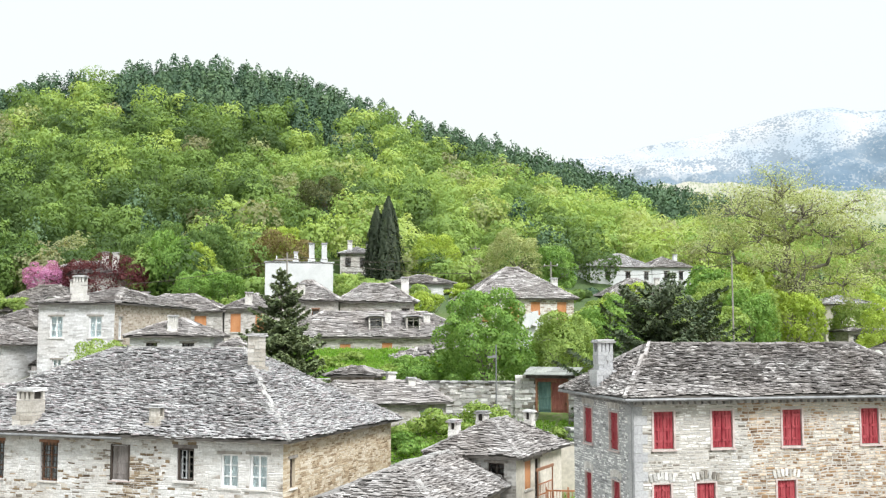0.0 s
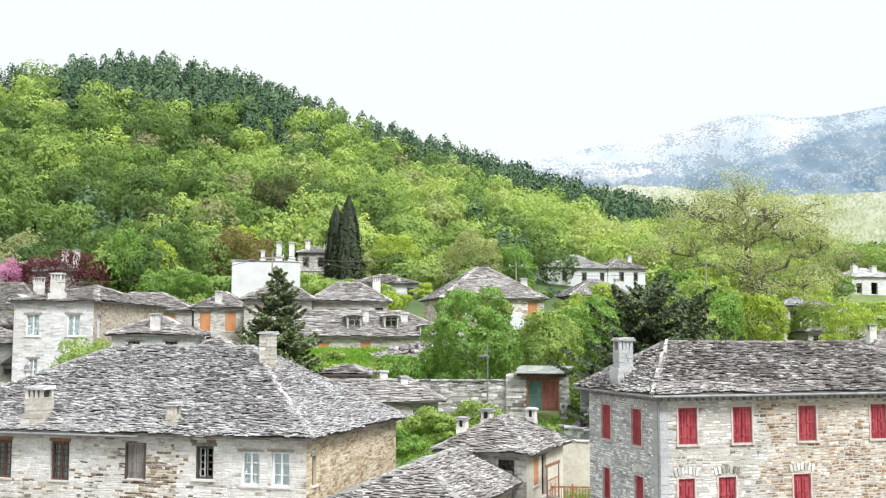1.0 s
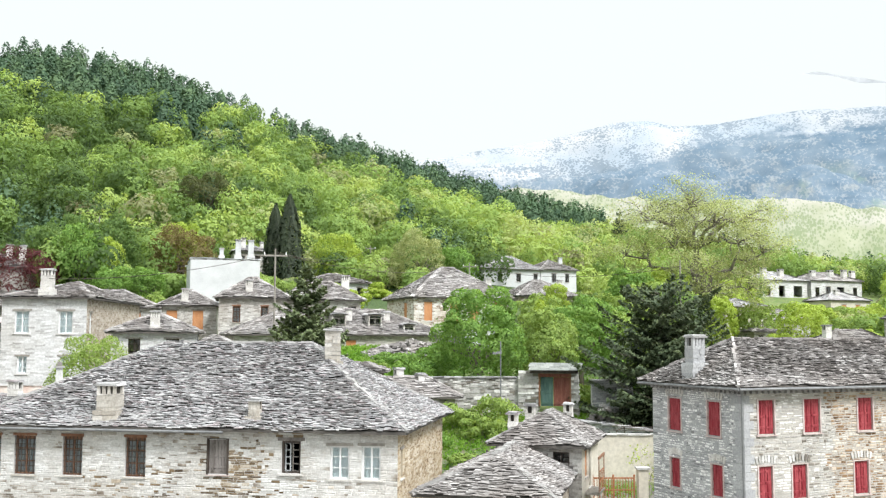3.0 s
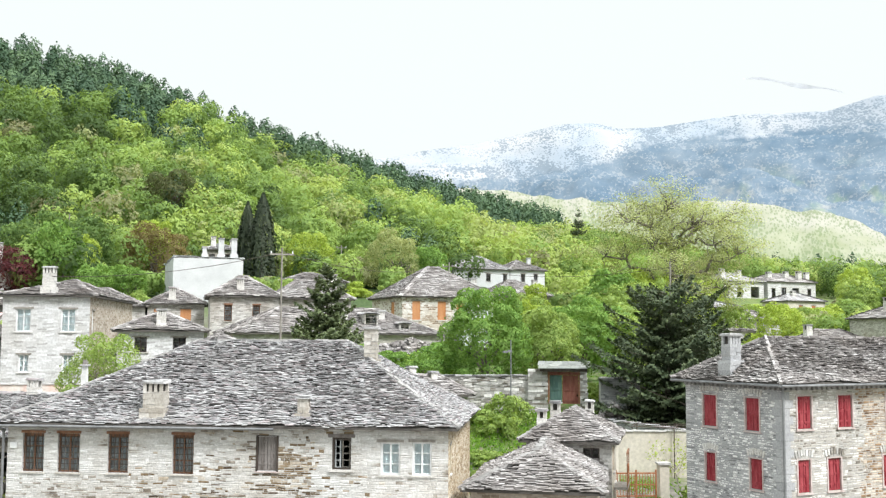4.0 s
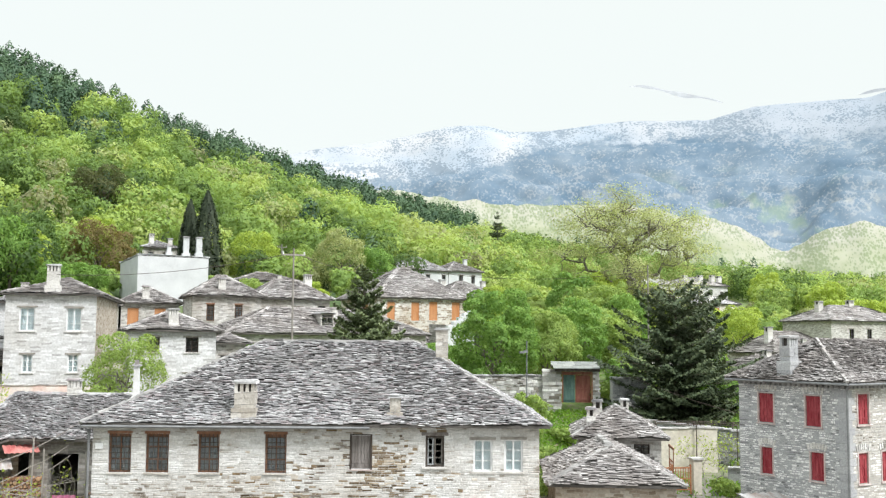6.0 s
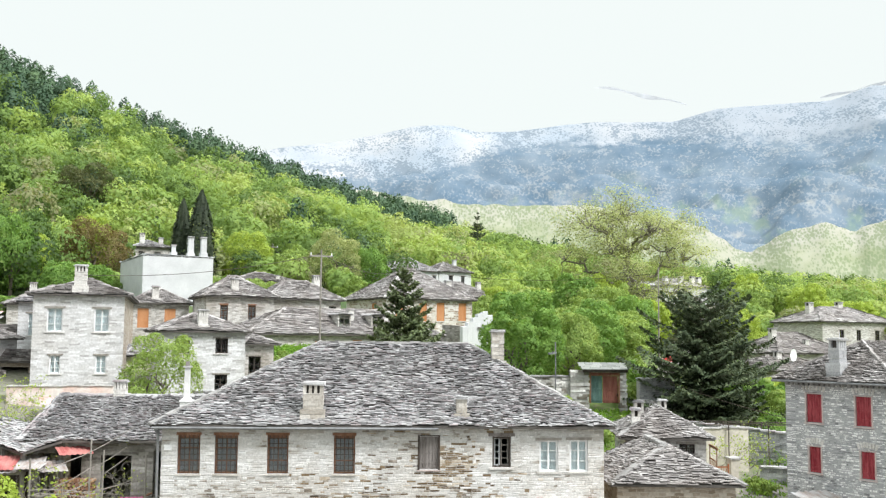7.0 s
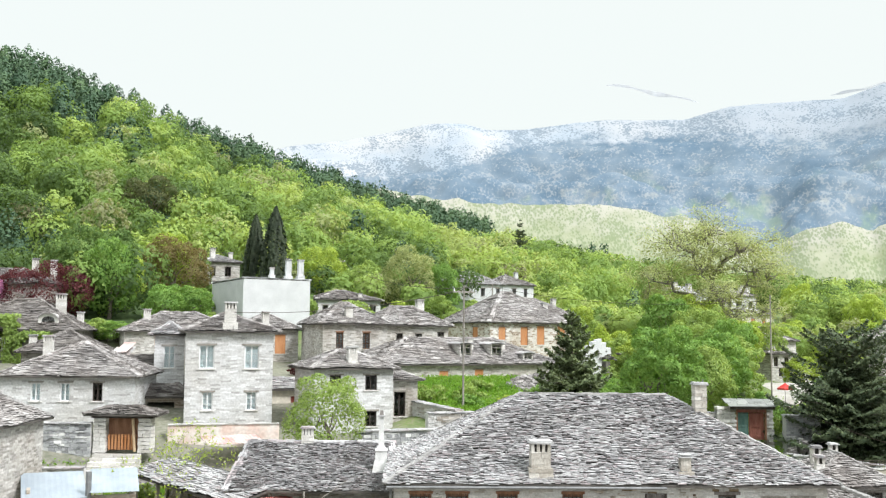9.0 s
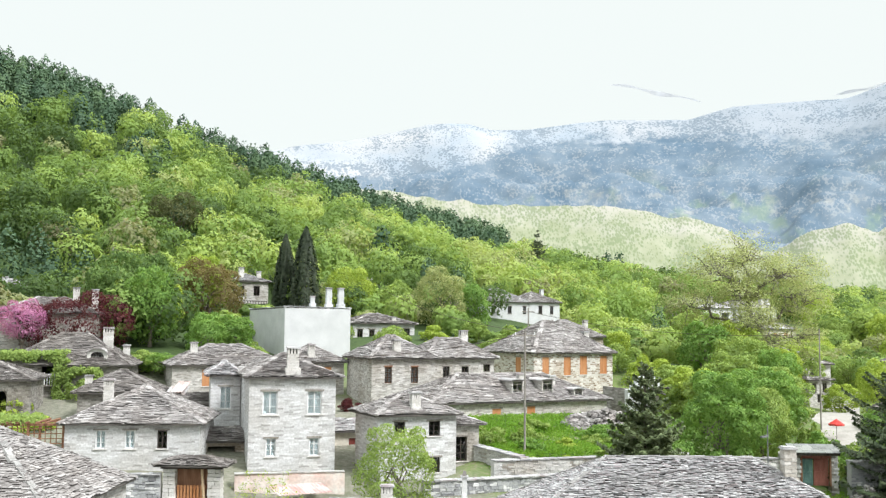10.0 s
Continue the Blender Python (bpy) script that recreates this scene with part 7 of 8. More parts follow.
# ---- the yard beside the red-shuttered house ----
def yard():
    rng = random.Random(15)
    t = thing("rusty_gate", 4.6, 46.3, 5.4, -8, "rusty orange-brown barred yard gate", "gate")
    g = Geo()
    for x in (0.0, 1.0, 2.0):
        g.box(x, x + 0.07, 0, 0.07, 0, 1.5)
    g.box(0, 2.07, 0.01, 0.06, 1.3, 1.37)
    g.box(0, 2.07, 0.01, 0.06, 0.2, 0.27)
    g.box(0, 2.07, 0.01, 0.06, 0.75, 0.8)
    part("gate_frame", g, RUST, t)
    for i in range(14):
        g = Geo()
        g.box(0.1 + i * 0.138, 0.13 + i * 0.138, 0.02, 0.05, 0.25, 1.32)
        part("bar", g, RUST, t)
    p = thing("gate_post", 6.9, 46.2, 5.2, -8, "squat cream rendered gate post", "post")
    g = Geo()
    g.box(0, 0.5, 0, 0.5, 0, 1.9, 0.02, rng)
    part("shaft", g, CREAM, p)
    g = Geo()
    g.box(-0.07, 0.57, -0.07, 0.57, 1.9, 2.0, 0.01, rng)
    part("cap", g, MORTAR_CAP, p)
    r = thing("trellis", 7.4, 50.6, 5.6, -30, "thin rusty pipe trellis over the yard", "trellis")
    g = Geo()
    for x in (0, 2.2, 4.4, 6.4):
        for y in (0, 2.4):
            g.tube((x, y, -0.3), (x, y, 3.0), 0.03, 0.03, 6)
    for y in (0, 1.2, 2.4):
        g.tube((-0.2, y, 3.0), (6.7, y, 3.0), 0.022, 0.022, 6)
    for x in (0, 2.2, 4.4, 6.4):
        g.tube((x, -0.2, 2.97), (x, 2.6, 2.97), 0.022, 0.022, 6)
    part("pipe_frame", g, IRON, r)
    b = thing("balcony", 3.45, 43.75, 5.0, -26, "small brown wooden porch with rusty railing", "balcony")
    g = Geo()
    g.box(0, 1.5, 0, 3.2, 1.35, 1.47)
    part("deck", g, GREY_WOOD, b)
    for x, y in ((1.4, 0.05), (1.4, 3.0)):
        g = Geo()
        g.box(x, x + 0.1, y, y + 0.1, -0.5, 2.95)
        part("post", g, BROWN_WOOD, b)
    for k in (1.9, 2.35):
        g = Geo()
        g.box(1.42, 1.47, 0.1, 3.05, k, k + 0.05)
        part("rail", g, RUST, b)
    for i in range(9):
        g = Geo()
        g.box(1.43, 1.46, 0.3 + i * 0.32, 0.33 + i * 0.32, 1.45, 2.4)
        part("baluster", g, RUST, b)
    g = Geo()
    g.box(1.38, 1.52, -0.15, 3.25, 2.95, 3.07, 0.006, rng)
    part("eaves_beam", g, BROWN_WOOD, b)
    b.scale = (0.42, 0.62, 1.0)


yard()

# ---- trees and shrubs of the village ----
def place(x, y):
    return float(ground(x, y))


fir(-8.7, 54.4, 6.6, 10.7, 3.9, "dark green fir tree behind the large house", 3, 30, ragged=0.25, card=0.19, power=0.8, dense=110, needles=NEEDLE_MID)
fir(11.9, 55.6, 7.0, 9.2, 4.3, "broad dark fir tree beside the yard", 4, 26, ragged=0.55, card=0.2, power=0.24, dense=100)
fir(15.0, 58.5, 8.0, 7.6, 3.4, "dark spreading fir behind the yard", 8, 15, ragged=0.45, card=0.21, power=0.55, dense=75)
fir(76.4, 239.6, place(76.4, 239.6), 13.0, 3.6, "dark fir standing out on the slope", 5, 14)
fir(92.0, 236.0, place(92, 236), 9.0, 2.6, "dark fir standing out on the slope", 6, 14)
cypress(-7.7, 141.3, 18.5, 14.9, 2.2, "tall dark cypress on the slope", 1)
cypress(-9.6, 145.5, 18.8, 13.8, 1.8, "slender dark cypress beside a taller one", 2)

broadleaf(2.5, 62.4, 9.4, 7.1, 3.3, LEAF_MID, "dense green tree above the retaining wall", 9000, 0.28, 11, 0.0, lobe=26)
broadleaf(7.6, 65.0, 9.8, 5.6, 2.5, LEAF_FRESH, "fresh green tree beside a denser one", 6000, 0.26, 12, 0.0, lobe=22)
broadleaf(11.4, 69.0, 10.0, 6.2, 3.0, LEAF_MID, "green tree behind the fir", 5200, 0.3, 13, 0.0)
broadleaf(-1.6, 62.4, 9.6, 2.8, 1.7, LEAF_MID, "small green tree above the wall", 2400, 0.22, 14, 0.0)
broadleaf(-20.9, 61.4, 7.6, 6.1, 2.6, LEAF_FRESH, "light green garden tree in front of the cottage", 4600, 0.2, 15, 0.02, lobe=13)
broadleaf(37.2, 84.0, place(37.2, 84.0) - 0.2, 16.8 - place(37.2, 84.0), 2.7, LEAF_LIME, "lime-green young tree beside the field wall", 3600, 0.27, 16, 0.05)
broadleaf(-21.6, 135.5, 19.6, 8.0, 5.0, LEAF_BRONZE, "bronze-leaved rounded tree at the wood's edge", 5200, 0.38, 16, 0.0)
broadleaf(-21.4, 178.0, place(-21.4, 178), 8.6, 5.2, LEAF_OLIVE, "dark olive-green rounded tree in the wood", 4200, 0.46, 26, 0.0)
broadleaf(9.5, 134.0, 18.5, 9.4, 4.2, LEAF_PLANE, "pale greyish green tree below the wood", 4200, 0.36, 27, 0.0)
broadleaf(15.0, 138.0, 19.0, 7.0, 3.6, LEAF_MID, "green tree beside the white house", 3600, 0.36, 28, 0.0)
broadleaf(-21.9, 138.5, 20.5, 8.3, 3.6, LEAF_LIME, "yellow-green tree behind the bronze one", 3000, 0.42, 17, 0.05)
broadleaf(-37.6, 110.6, 16.2, 6.0, 5.8, LEAF_PURPLE, "purple-leaved plum tree behind roofs", 7000, 0.3, 18, 0.08)
broadleaf(-42.4, 107.5, 16.4, 5.2, 2.3, BLOSSOM, "blossoming pink ornamental Judas tree", 2600, 0.24, 19, 0.3)
broadleaf(-0.9, 143.0, 19.5, 8.6, 4.3, LEAF_LIME, "yellow-green shrubby tree below the wood", 4400, 0.36, 20, 0.0)
broadleaf(5.2, 141.0, 19.5, 7.0, 3.2, LEAF_FRESH, "yellow-green shrubby tree below the wood", 3000, 0.42, 21, 0.02)

SPOTS = [(17, 75, 6.0, 3.2, 1), (22, 82, 4.2, 3.0, 1), (26, 86, 5.5, 2.6, 0), (28, 93, 7.0, 3.0, 1), (26, 97, 7.0, 3.4, 0), (16, 88, 4.5, 3.0, 1), (12, 76, 6.5, 3.2, 1), (33, 94, 6.5, 2.8, 2), (52, 80, 3.0, 2.4, 3), (60, 76, 4.0, 2.4, 2), (47, 112, 5.0, 3.0, 1), (-52, 104, 7.0, 3.6, 4),
         (16, 76, 6.5, 3.2, 0), (20, 84, 5.0, 3.4, 1), (13, 81, 6.0, 3.0, 2), (25, 90, 6.5, 3.2, 1), (18, 95, 4.5, 3.0, 2), (29.5, 96.5, 7.5, 3.0, 3),
         (25.5, 72, 2.6, 1.8, 0), (32, 68, 2.4, 1.6, 2), (49, 86, 3.4, 2.2, 2), (52, 94, 3.5, 2.4, 2), (60, 113, 4.2, 2.4, 1), (64, 116, 3.6, 2.4, 2), (48, 120, 8.0, 3.8, 2),
         (40, 118, 8.0, 3.8, 1), (66, 132, 5.5, 3.2, 2),
         (104, 150, 9.0, 4.4, 3), (70, 108, 7.5, 3.6, 3), (82, 116, 8.0, 4.0, 2), (-30.5, 112, 8.0, 3.0, 0),
         (-33.5, 121, 9.0, 3.6, 4), (-29.5, 127, 8.5, 3.4, 4), (-31.0, 106, 6.0, 2.6, 4), (-29.0, 117.5, 6.5, 2.6, 3), (-33.2, 102.6, 6.5, 2.5, 4), (-30.4, 100.4, 4.6, 2.0, 0), (-26.0, 104.0, 4.4, 2.2, 0), (-22.8, 106.5, 4.6, 2.2, 0), (-25.0, 111.0, 5.0, 2.4, 0), (-34.5, 115.5, 8.0, 3.0, 4), (-50, 118, 8.0, 4.0, 4), (-56, 106, 7.5, 3.8, 0), (-54, 96, 7.0, 3.6, 4),
         (46, 74, 2.8, 1.8, 3), (58, 84, 3.6, 2.2, 2), (66, 92, 4.5, 2.4, 1), (34, 106, 6.0, 3.2, 0), (76, 100, 7.0, 3.4, 2), (-30, 128, 8.5, 4.2, 4), (38.6, 91.0, 3.2, 2.2, 2),
         (62, 124, 5.5, 3.0, 2), (70, 130, 5.0, 3.2, 1), (77, 138, 6.0, 3.4, 2), (66, 142, 6.0, 3.6, 1), (84, 146, 5.5, 3.2, 3), (74, 152, 6.0, 3.6, 2), (92, 152, 5.0, 3.4, 1), (82, 160, 5.0, 3.2, 2),
         (100, 160, 6.0, 3.6, 1), (58, 134, 6.5, 3.6, 1), (52, 128, 6.0, 3.4, 2), (108, 172, 8.0, 4.2, 2), (114, 166, 7.0, 4.0, 1), (88, 130, 5.5, 3.2, 2), (96, 140, 5.5, 3.4, 3), (56, 104, 3.6, 2.4, 2), (40.3, 99.0, 6.8, 2.8, 1)]


def village_trees():
    kinds = ((LEAF_MID, "leafy dark green tree at the village edge"), (LEAF_FRESH, "fresh green tree at the village edge"),
             (LEAF_LIME, "bright lime-green tree at the village edge"), (LEAF_LIME, "yellow-green young tree at the village edge"), (LEAF_DEEP, "deep green tree below the wood"))
    first = {}
    rng = random.Random(9)
    for n, (x, y, h, r, k) in enumerate(SPOTS):
        h = min(h, headroom(x, y) - place(x, y))
        if h < 1.2:
            continue
        r = min(r, 1.2 + h * 0.6)
        key = (k, n % 2)
        if key not in first:
            first[key] = broadleaf(x, y, place(x, y), 7.0, 3.5, kinds[k][0], kinds[k][1], 2900, 0.46, 100 + n, 0.0, group="trees at the village edge")
            t = first[key]
        else:
            t = copy_thing(first[key], Matrix.Identity(4))
        t.matrix_basis = pose(x, y, place(x, y), 0, 0, rng.uniform(0, 360)) @ Matrix.Diagonal((r / 3.5, r / 3.5, h / 7.0, 1))


village_trees()


def bough(geo, rng, a, b, r0, r1, sag=0.5, steps=6, n=6):
    """A crooked tapered branch from one point to another; gives the points along it."""
    a, b = Vector(a), Vector(b)
    pts, reach = [a], (b - a).length
    for i in range(1, steps + 1):
        k = i / steps
        p = a.lerp(b, k) + Vector((rng.normal(0, 0.05), rng.normal(0, 0.05), rng.normal(0, 0.04))) * reach * (0 if i == steps else 1)
        p.z += sag * math.sin(math.pi * k)
        geo.tube(pts[-1], p, r0 + (r1 - r0) * (k - 1 / steps), r0 + (r1 - r0) * k, n, cap=False)
        pts.append(p)
    return pts


def plane_tree():
    """The big old plane tree: crooked limbs, thin young foliage in tufts, gaps between."""
    rng = np.random.default_rng(77)
    x, y = 34.2, 100.4
    z = place(x, y)
    t = thing("plane_tree", x, y, z, 0, "huge old plane tree with crooked limbs and thin young leaves", "tree")
    g = Geo()
    fork = bough(g, rng, (0, 0, -1), (0.5, 0, 5.2), 0.85, 0.6, 0, 4, 10)[-1]
    upper = bough(g, rng, fork, (0.2, 0.2, 10.0), 0.5, 0.34, 0, 4, 9)[-1]
    # rounded masses of the crown: centre, radius, squash
    masses = ((-0.4, 0.0, 14.0, 4.4, 0.8, upper), (5.4, 0.3, 12.7, 4.1, 0.8, upper), (-5.3, -0.6, 12.3, 4.2, 0.8, upper), (0.6, 4.4, 12.6, 3.9, 0.8, upper), (0.3, -4.4, 11.8, 3.9, 0.75, upper),
              (-7.6, 0.4, 8.8, 3.4, 0.8, fork), (7.5, -0.4, 9.2, 3.4, 0.8, fork), (-2.6, -4.6, 7.0, 3.2, 0.8, fork), (3.4, 3.8, 7.6, 3.2, 0.8, fork), (-6.8, -2.0, 4.6, 2.6, 0.85, fork), (0.4, -3.4, 4.6, 3.2, 0.9, fork), (4.6, -2.6, 5.2, 2.9, 0.9, fork), (-3.6, -3.0, 9.4, 3.4, 0.8, upper), (3.4, -3.0, 10.0, 3.4, 0.8, upper))
    C, N = [], []
    for cx, cy, cz, cr, sq, root in masses:
        spine = bough(g, rng, root, (cx, cy, cz + cr * 0.1), 0.24, 0.08, 0.7, 7, 7)
        for _ in range(int(3.1 * cr * cr)):
            d = rng.normal(0, 1, 3)
            d[2] = abs(d[2]) * 0.9 if rng.random() < 0.72 else d[2]
            d /= np.linalg.norm(d)
            tip = np.array((cx, cy, cz)) + d * cr * rng.uniform(0.58, 1.08) * (1, 1, sq)
            if rng.random() < 0.5:
                base = min(spine[2:], key=lambda p: (p - Vector(tip)).length)
                bough(g, rng, base, tip, 0.07, 0.015, 0.25, 5, 4)
            m = int(rng.uniform(38, 88))
            off = rng.normal(0, 1, (m, 3)) * (0.62, 0.62, 0.3)
            C.append(tip + off)
            N.append(off * 0.5 + d * 0.8 + (0, 0, 0.5))
    part("trunk", g, worn("plane_bark", (0.13, 0.115, 0.095), (0.25, 0.225, 0.19), 1.6, 0.95, bump=0.6), t)
    C, N = np.concatenate(C), np.concatenate(N)
    part("crown", big_mesh("crown", leaf_cards(C, N / (np.linalg.norm(N, axis=1, keepdims=True) + 1e-6), 0.165, rng), quads_for(len(C)), LEAF_PLANE), None, t)


plane_tree()

BUSHES = [(-10.6, 64.6, 1.0, 0.9, 1), (-8.0, 65.0, 0.8, 0.6, 2), (-4.4, 65.4, 1.2, 0.8, 1), (-1.8, 66.0, 1.1, 0.9, 0), (-6.2, 68.2, 1.0, 0.7, 2), (-3.4, 68.8, 1.2, 0.9, 1), (-9.6, 67.4, 1.1, 1.0, 0), (1.4, 67.2, 1.6, 1.4, 0), (-0.8, 70.6, 1.0, 0.8, 2),
          (-8.2, 70.6, 1.4, 1.2, 1), (-6.6, 72.8, 1.2, 0.8, 1), (2.2, 72.5, 1.8, 1.6, 0), (5.2, 74.0, 2.0, 2.0, 0), (8.5, 79.5, 1.8, 1.6, 1), (-23.8, 64.6, 1.1, 1.0, 1), (-26.0, 64.0, 0.9, 0.8, 2), (-13.0, 80.0, 1.3, 1.4, 1), (-21.4, 90.6, 1.2, 1.2, 1), (-33.0, 88.5, 2.0, 1.8, 1), (-29.6, 88.0, 1.8, 1.4, 1), (-40.5, 79.0, 1.4, 1.2, 2), (12.8, 62.0, 1.8, 1.6, 0), (9.0, 60.4, 1.6, 1.6, 1), (-5.8, 61.0, 1.0, 0.8, 1), (-0.2, 47.6, 1.3, 0.9, 1), (2.6, 51.2, 1.2, 1.0, 1),
          (-0.6, 56.4, 2.2, 1.5, 1), (1.2, 55.2, 1.6, 1.2, 1), (-2.0, 54.6, 1.6, 1.1, 0), (2.4, 56.8, 1.5, 1.9, 1), (0.2, 52.2, 1.6, 0.9, 1), (3.4, 54.0, 1.3, 0.9, 1), (-1.0, 50.0, 1.8, 0.8, 1),
          (1.0, 49.5, 1.4, 0.8, 1), (6.4, 55.6, 1.0, 0.9, 1), (-11.6, 70.0, 1.6, 1.5, 1), 
          (-2.6, 70.4, 1.8, 1.2, 0), (0.5, 69.5, 2.0, 1.6, 0), (12.2, 46.8, 1.1, 1.1, 1), (9.6, 47.4, 0.8, 0.6, 1), (-12.4, 73.0, 1.0, 1.1, 0), (-17.2, 84.8, 0.9, 1.1, 3),
          (-12.2, 84.6, 0.9, 0.9, 3), (-28.9, 62.6, 1.2, 1.1, 2), (-31.0, 61.0, 1.0, 1.0, 1), (-30.6, 46.8, 1.6, 1.3, 2), (-27.6, 47.6, 1.3, 1.1, 2), (-33.4, 47.2, 1.5, 1.2, 2), (-40.0, 65.2, 1.2, 0.6, 1),
          (-36.6, 64.6, 1.2, 0.5, 1), (-44.4, 94.8, 1.5, 2.4, 2), (-39.4, 94.6, 0.8, 3.6, 1), (-46.0, 85.0, 1.6, 2.6, 1), (-42.0, 85.6, 1.3, 1.6, 2), (17.0, 66.0, 2.0, 1.6, 1), (23.0, 62.0, 2.2, 1.5, 2),
          (-26.0, 100.5, 2.2, 1.8, 1), (-21.5, 103.0, 1.8, 2.2, 1), (-32.0, 101.0, 2.6, 2.0, 1), (13.5, 50.4, 1.6, 1.5, 0), (15.2, 53.4, 1.8, 1.8, 0), (17.2, 50.2, 2.0, 1.9, 0), (14.6, 47.0, 1.2, 1.2, 0), (12.4, 51.8, 1.2, 1.0, 1), (18.5, 56.0, 2.0, 2.0, 1), (8.8, 45.9, 0.8, 0.8, 1)]


def bushes():
    mats = ((LEAF_MID, "dark green shrub beside a wall"), (LEAF_FRESH, "fresh green shrub on the grassy bank"), (LEAF_LIME, "lime-green leafy shrub in the yard"), (LEAF_PURPLE, "purple-leaved shrub against a house"))
    for n, (x, y, r, h, k) in enumerate(BUSHES):
        if r > 0:
            bush(x, y, place(x, y) - 0.1, r, h, mats[k][0], mats[k][1], int(380 * r * r + 300), 0.2, 300 + n, "village shrubs")


bushes()


def rubble_heap(x, y, rx, ry, h, n, seed, label):
    rng = random.Random(seed)
    g = Geo()
    for _ in range(n):
        a, q = rng.uniform(0, math.tau), math.sqrt(rng.random())
        px, py = x + rx * q * math.cos(a), y + ry * q * math.sin(a)
        pz = place(px, py) + h * (1 - q) * rng.uniform(0.3, 1)
        sx, sy, sz = rng.uniform(0.1, 0.32), rng.uniform(0.08, 0.22), rng.uniform(0.04, 0.12)
        m = pose(px, py, pz, rng.uniform(-25, 25), rng.uniform(-25, 25), rng.uniform(0, 180))
        c = [tuple(m @ Vector((sx * i, sy * j, sz * k))) for k in (-1, 1) for i, j in ((-1, -1), (1, -1), (1, 1), (-1, 1))]
        g.hexa(c[:4], c[4:])
    solo("rubble_heap", g, SLATE_BROWN, label, "rubble", "", "stuff")


def ruined_cottage():
    """A roofless corner: a white rendered wall with a broken head, a dark breach and fallen rafters."""
    rng = random.Random(23)
    x, y = 5.0, 78.6
    t = thing("ruined_cottage", x, y, place(x, y) - 0.2, 10, "ruined cottage corner with a broken white rendered wall", "ruin")
    top = 15.8 - place(x, y)
    g = Geo()
    heads = (0.66, 0.76, 0.86, 0.95, 1.0, 0.92, 0.8)
    for k in range(7):
        a, b = k * 0.5, k * 0.5 + 0.49
        low = 0.62 * top if k in (5, 6) else -0.5
        z = top * heads[k]
        g.hexa([(a, 0, low), (b, 0, low), (b, 0.45, low), (a, 0.45, low)], [(a, 0, z), (b, 0, z + 0.1), (b, 0.45, z + 0.1), (a, 0.45, z)])
    part("wall", g, PLASTER, t, "white render with a broken head")
    g = Geo()
    g.box(3.0, 3.45, 0, 3.2, -0.5, top * 0.5, 0.06, rng)
    g.box(0, 0.45, 0.46, 3.2, -0.5, top * 0.7, 0.06, rng)
    g.box(0.45, 3.0, 2.8, 3.2, -0.5, top * 0.6, 0.06, rng)
    part("wall", g, WALL_OLD, t, "bare rubble walls")
    for k in range(6):
        g = Geo()
        a = Vector((rng.uniform(0.6, 3.0), rng.uniform(0.2, 0.9), top * rng.uniform(0.65, 0.85)))
        g.tube(a, a + Vector((rng.uniform(0.5, 1.5), rng.uniform(0.2, 1.4), rng.uniform(-1.0, -0.2))), 0.06, 0.05, 6)
        part("rafter", g, DARK_WOOD, t, "fallen dark rafter")
    g = Geo()
    for k in range(60):
        m = pose(rng.uniform(1.2, 4.2), rng.uniform(-0.3, 1.6), top * rng.uniform(0.55, 0.72), rng.uniform(-40, 10), rng.uniform(-25, 25), rng.uniform(0, 180))
        c = [tuple(m @ Vector((0.22 * i, 0.16 * j, 0.02 * q))) for q in (-1, 1) for i, j in ((-1, -1), (1, -1), (1, 1), (-1, 1))]
        g.hexa(c[:4], c[4:])
    part("slate", g, SLATE_OLD, t, "fallen roof slates", "stuff")


ruined_cottage()
rubble_heap(-0.2, 73.2, 3.6, 2.4, 1.3, 800, 1, "heap of fallen stones and slates on the bank")
rubble_heap(4.5, 84.5, 3.5, 1.6, 1.6, 420, 2, "heap of fallen masonry beside the shuttered house")
rubble_heap(8.6, 56.0, 1.2, 0.9, 1.6, 220, 3, "pile of old roof slates beside the gate")
rubble_heap(-30.5, 64.5, 2.2, 1.0, 0.8, 260, 4, "loose stones below the garden wall")


def tufts():
    """Grass and weeds on the banks."""
    rng = np.random.default_rng(5)
    C = []
    for x0, x1, y0, y1, n in ((-13, 2, 63.4, 75.5, 30000), (-4, 8, 48, 58, 10000), (-42, -33, 62.8, 66, 1600), (-33, -27, 58, 66, 2600), (6, 16, 44, 56, 2600), (-8, 3, 58, 62, 1500), (12, 30, 56, 74, 3000)):
        p = np.stack([rng.uniform(x0, x1, n), rng.uniform(y0, y1, n)], 1)
        C.append(np.column_stack([p, ground(p[:, 0], p[:, 1]) + rng.uniform(0, 0.25, n)]))
    C = np.concatenate(C)
    N = rng.normal(0, 1, C.shape) * (1, 1, 0.3)
    N /= np.linalg.norm(N, axis=1, keepdims=True)
    me = big_mesh("grass", leaf_cards(C, N, 0.22, rng, 0.3), quads_for(len(C)), GRASS_BLADE)
    tagged(new("grass", me), "long spring grass and weeds on the banks", "grass", "", "stuff")


tufts()


VINE_BARK = worn("vine_bark", (0.2, 0.18, 0.16), (0.34, 0.31, 0.28), 5.0, 0.95)


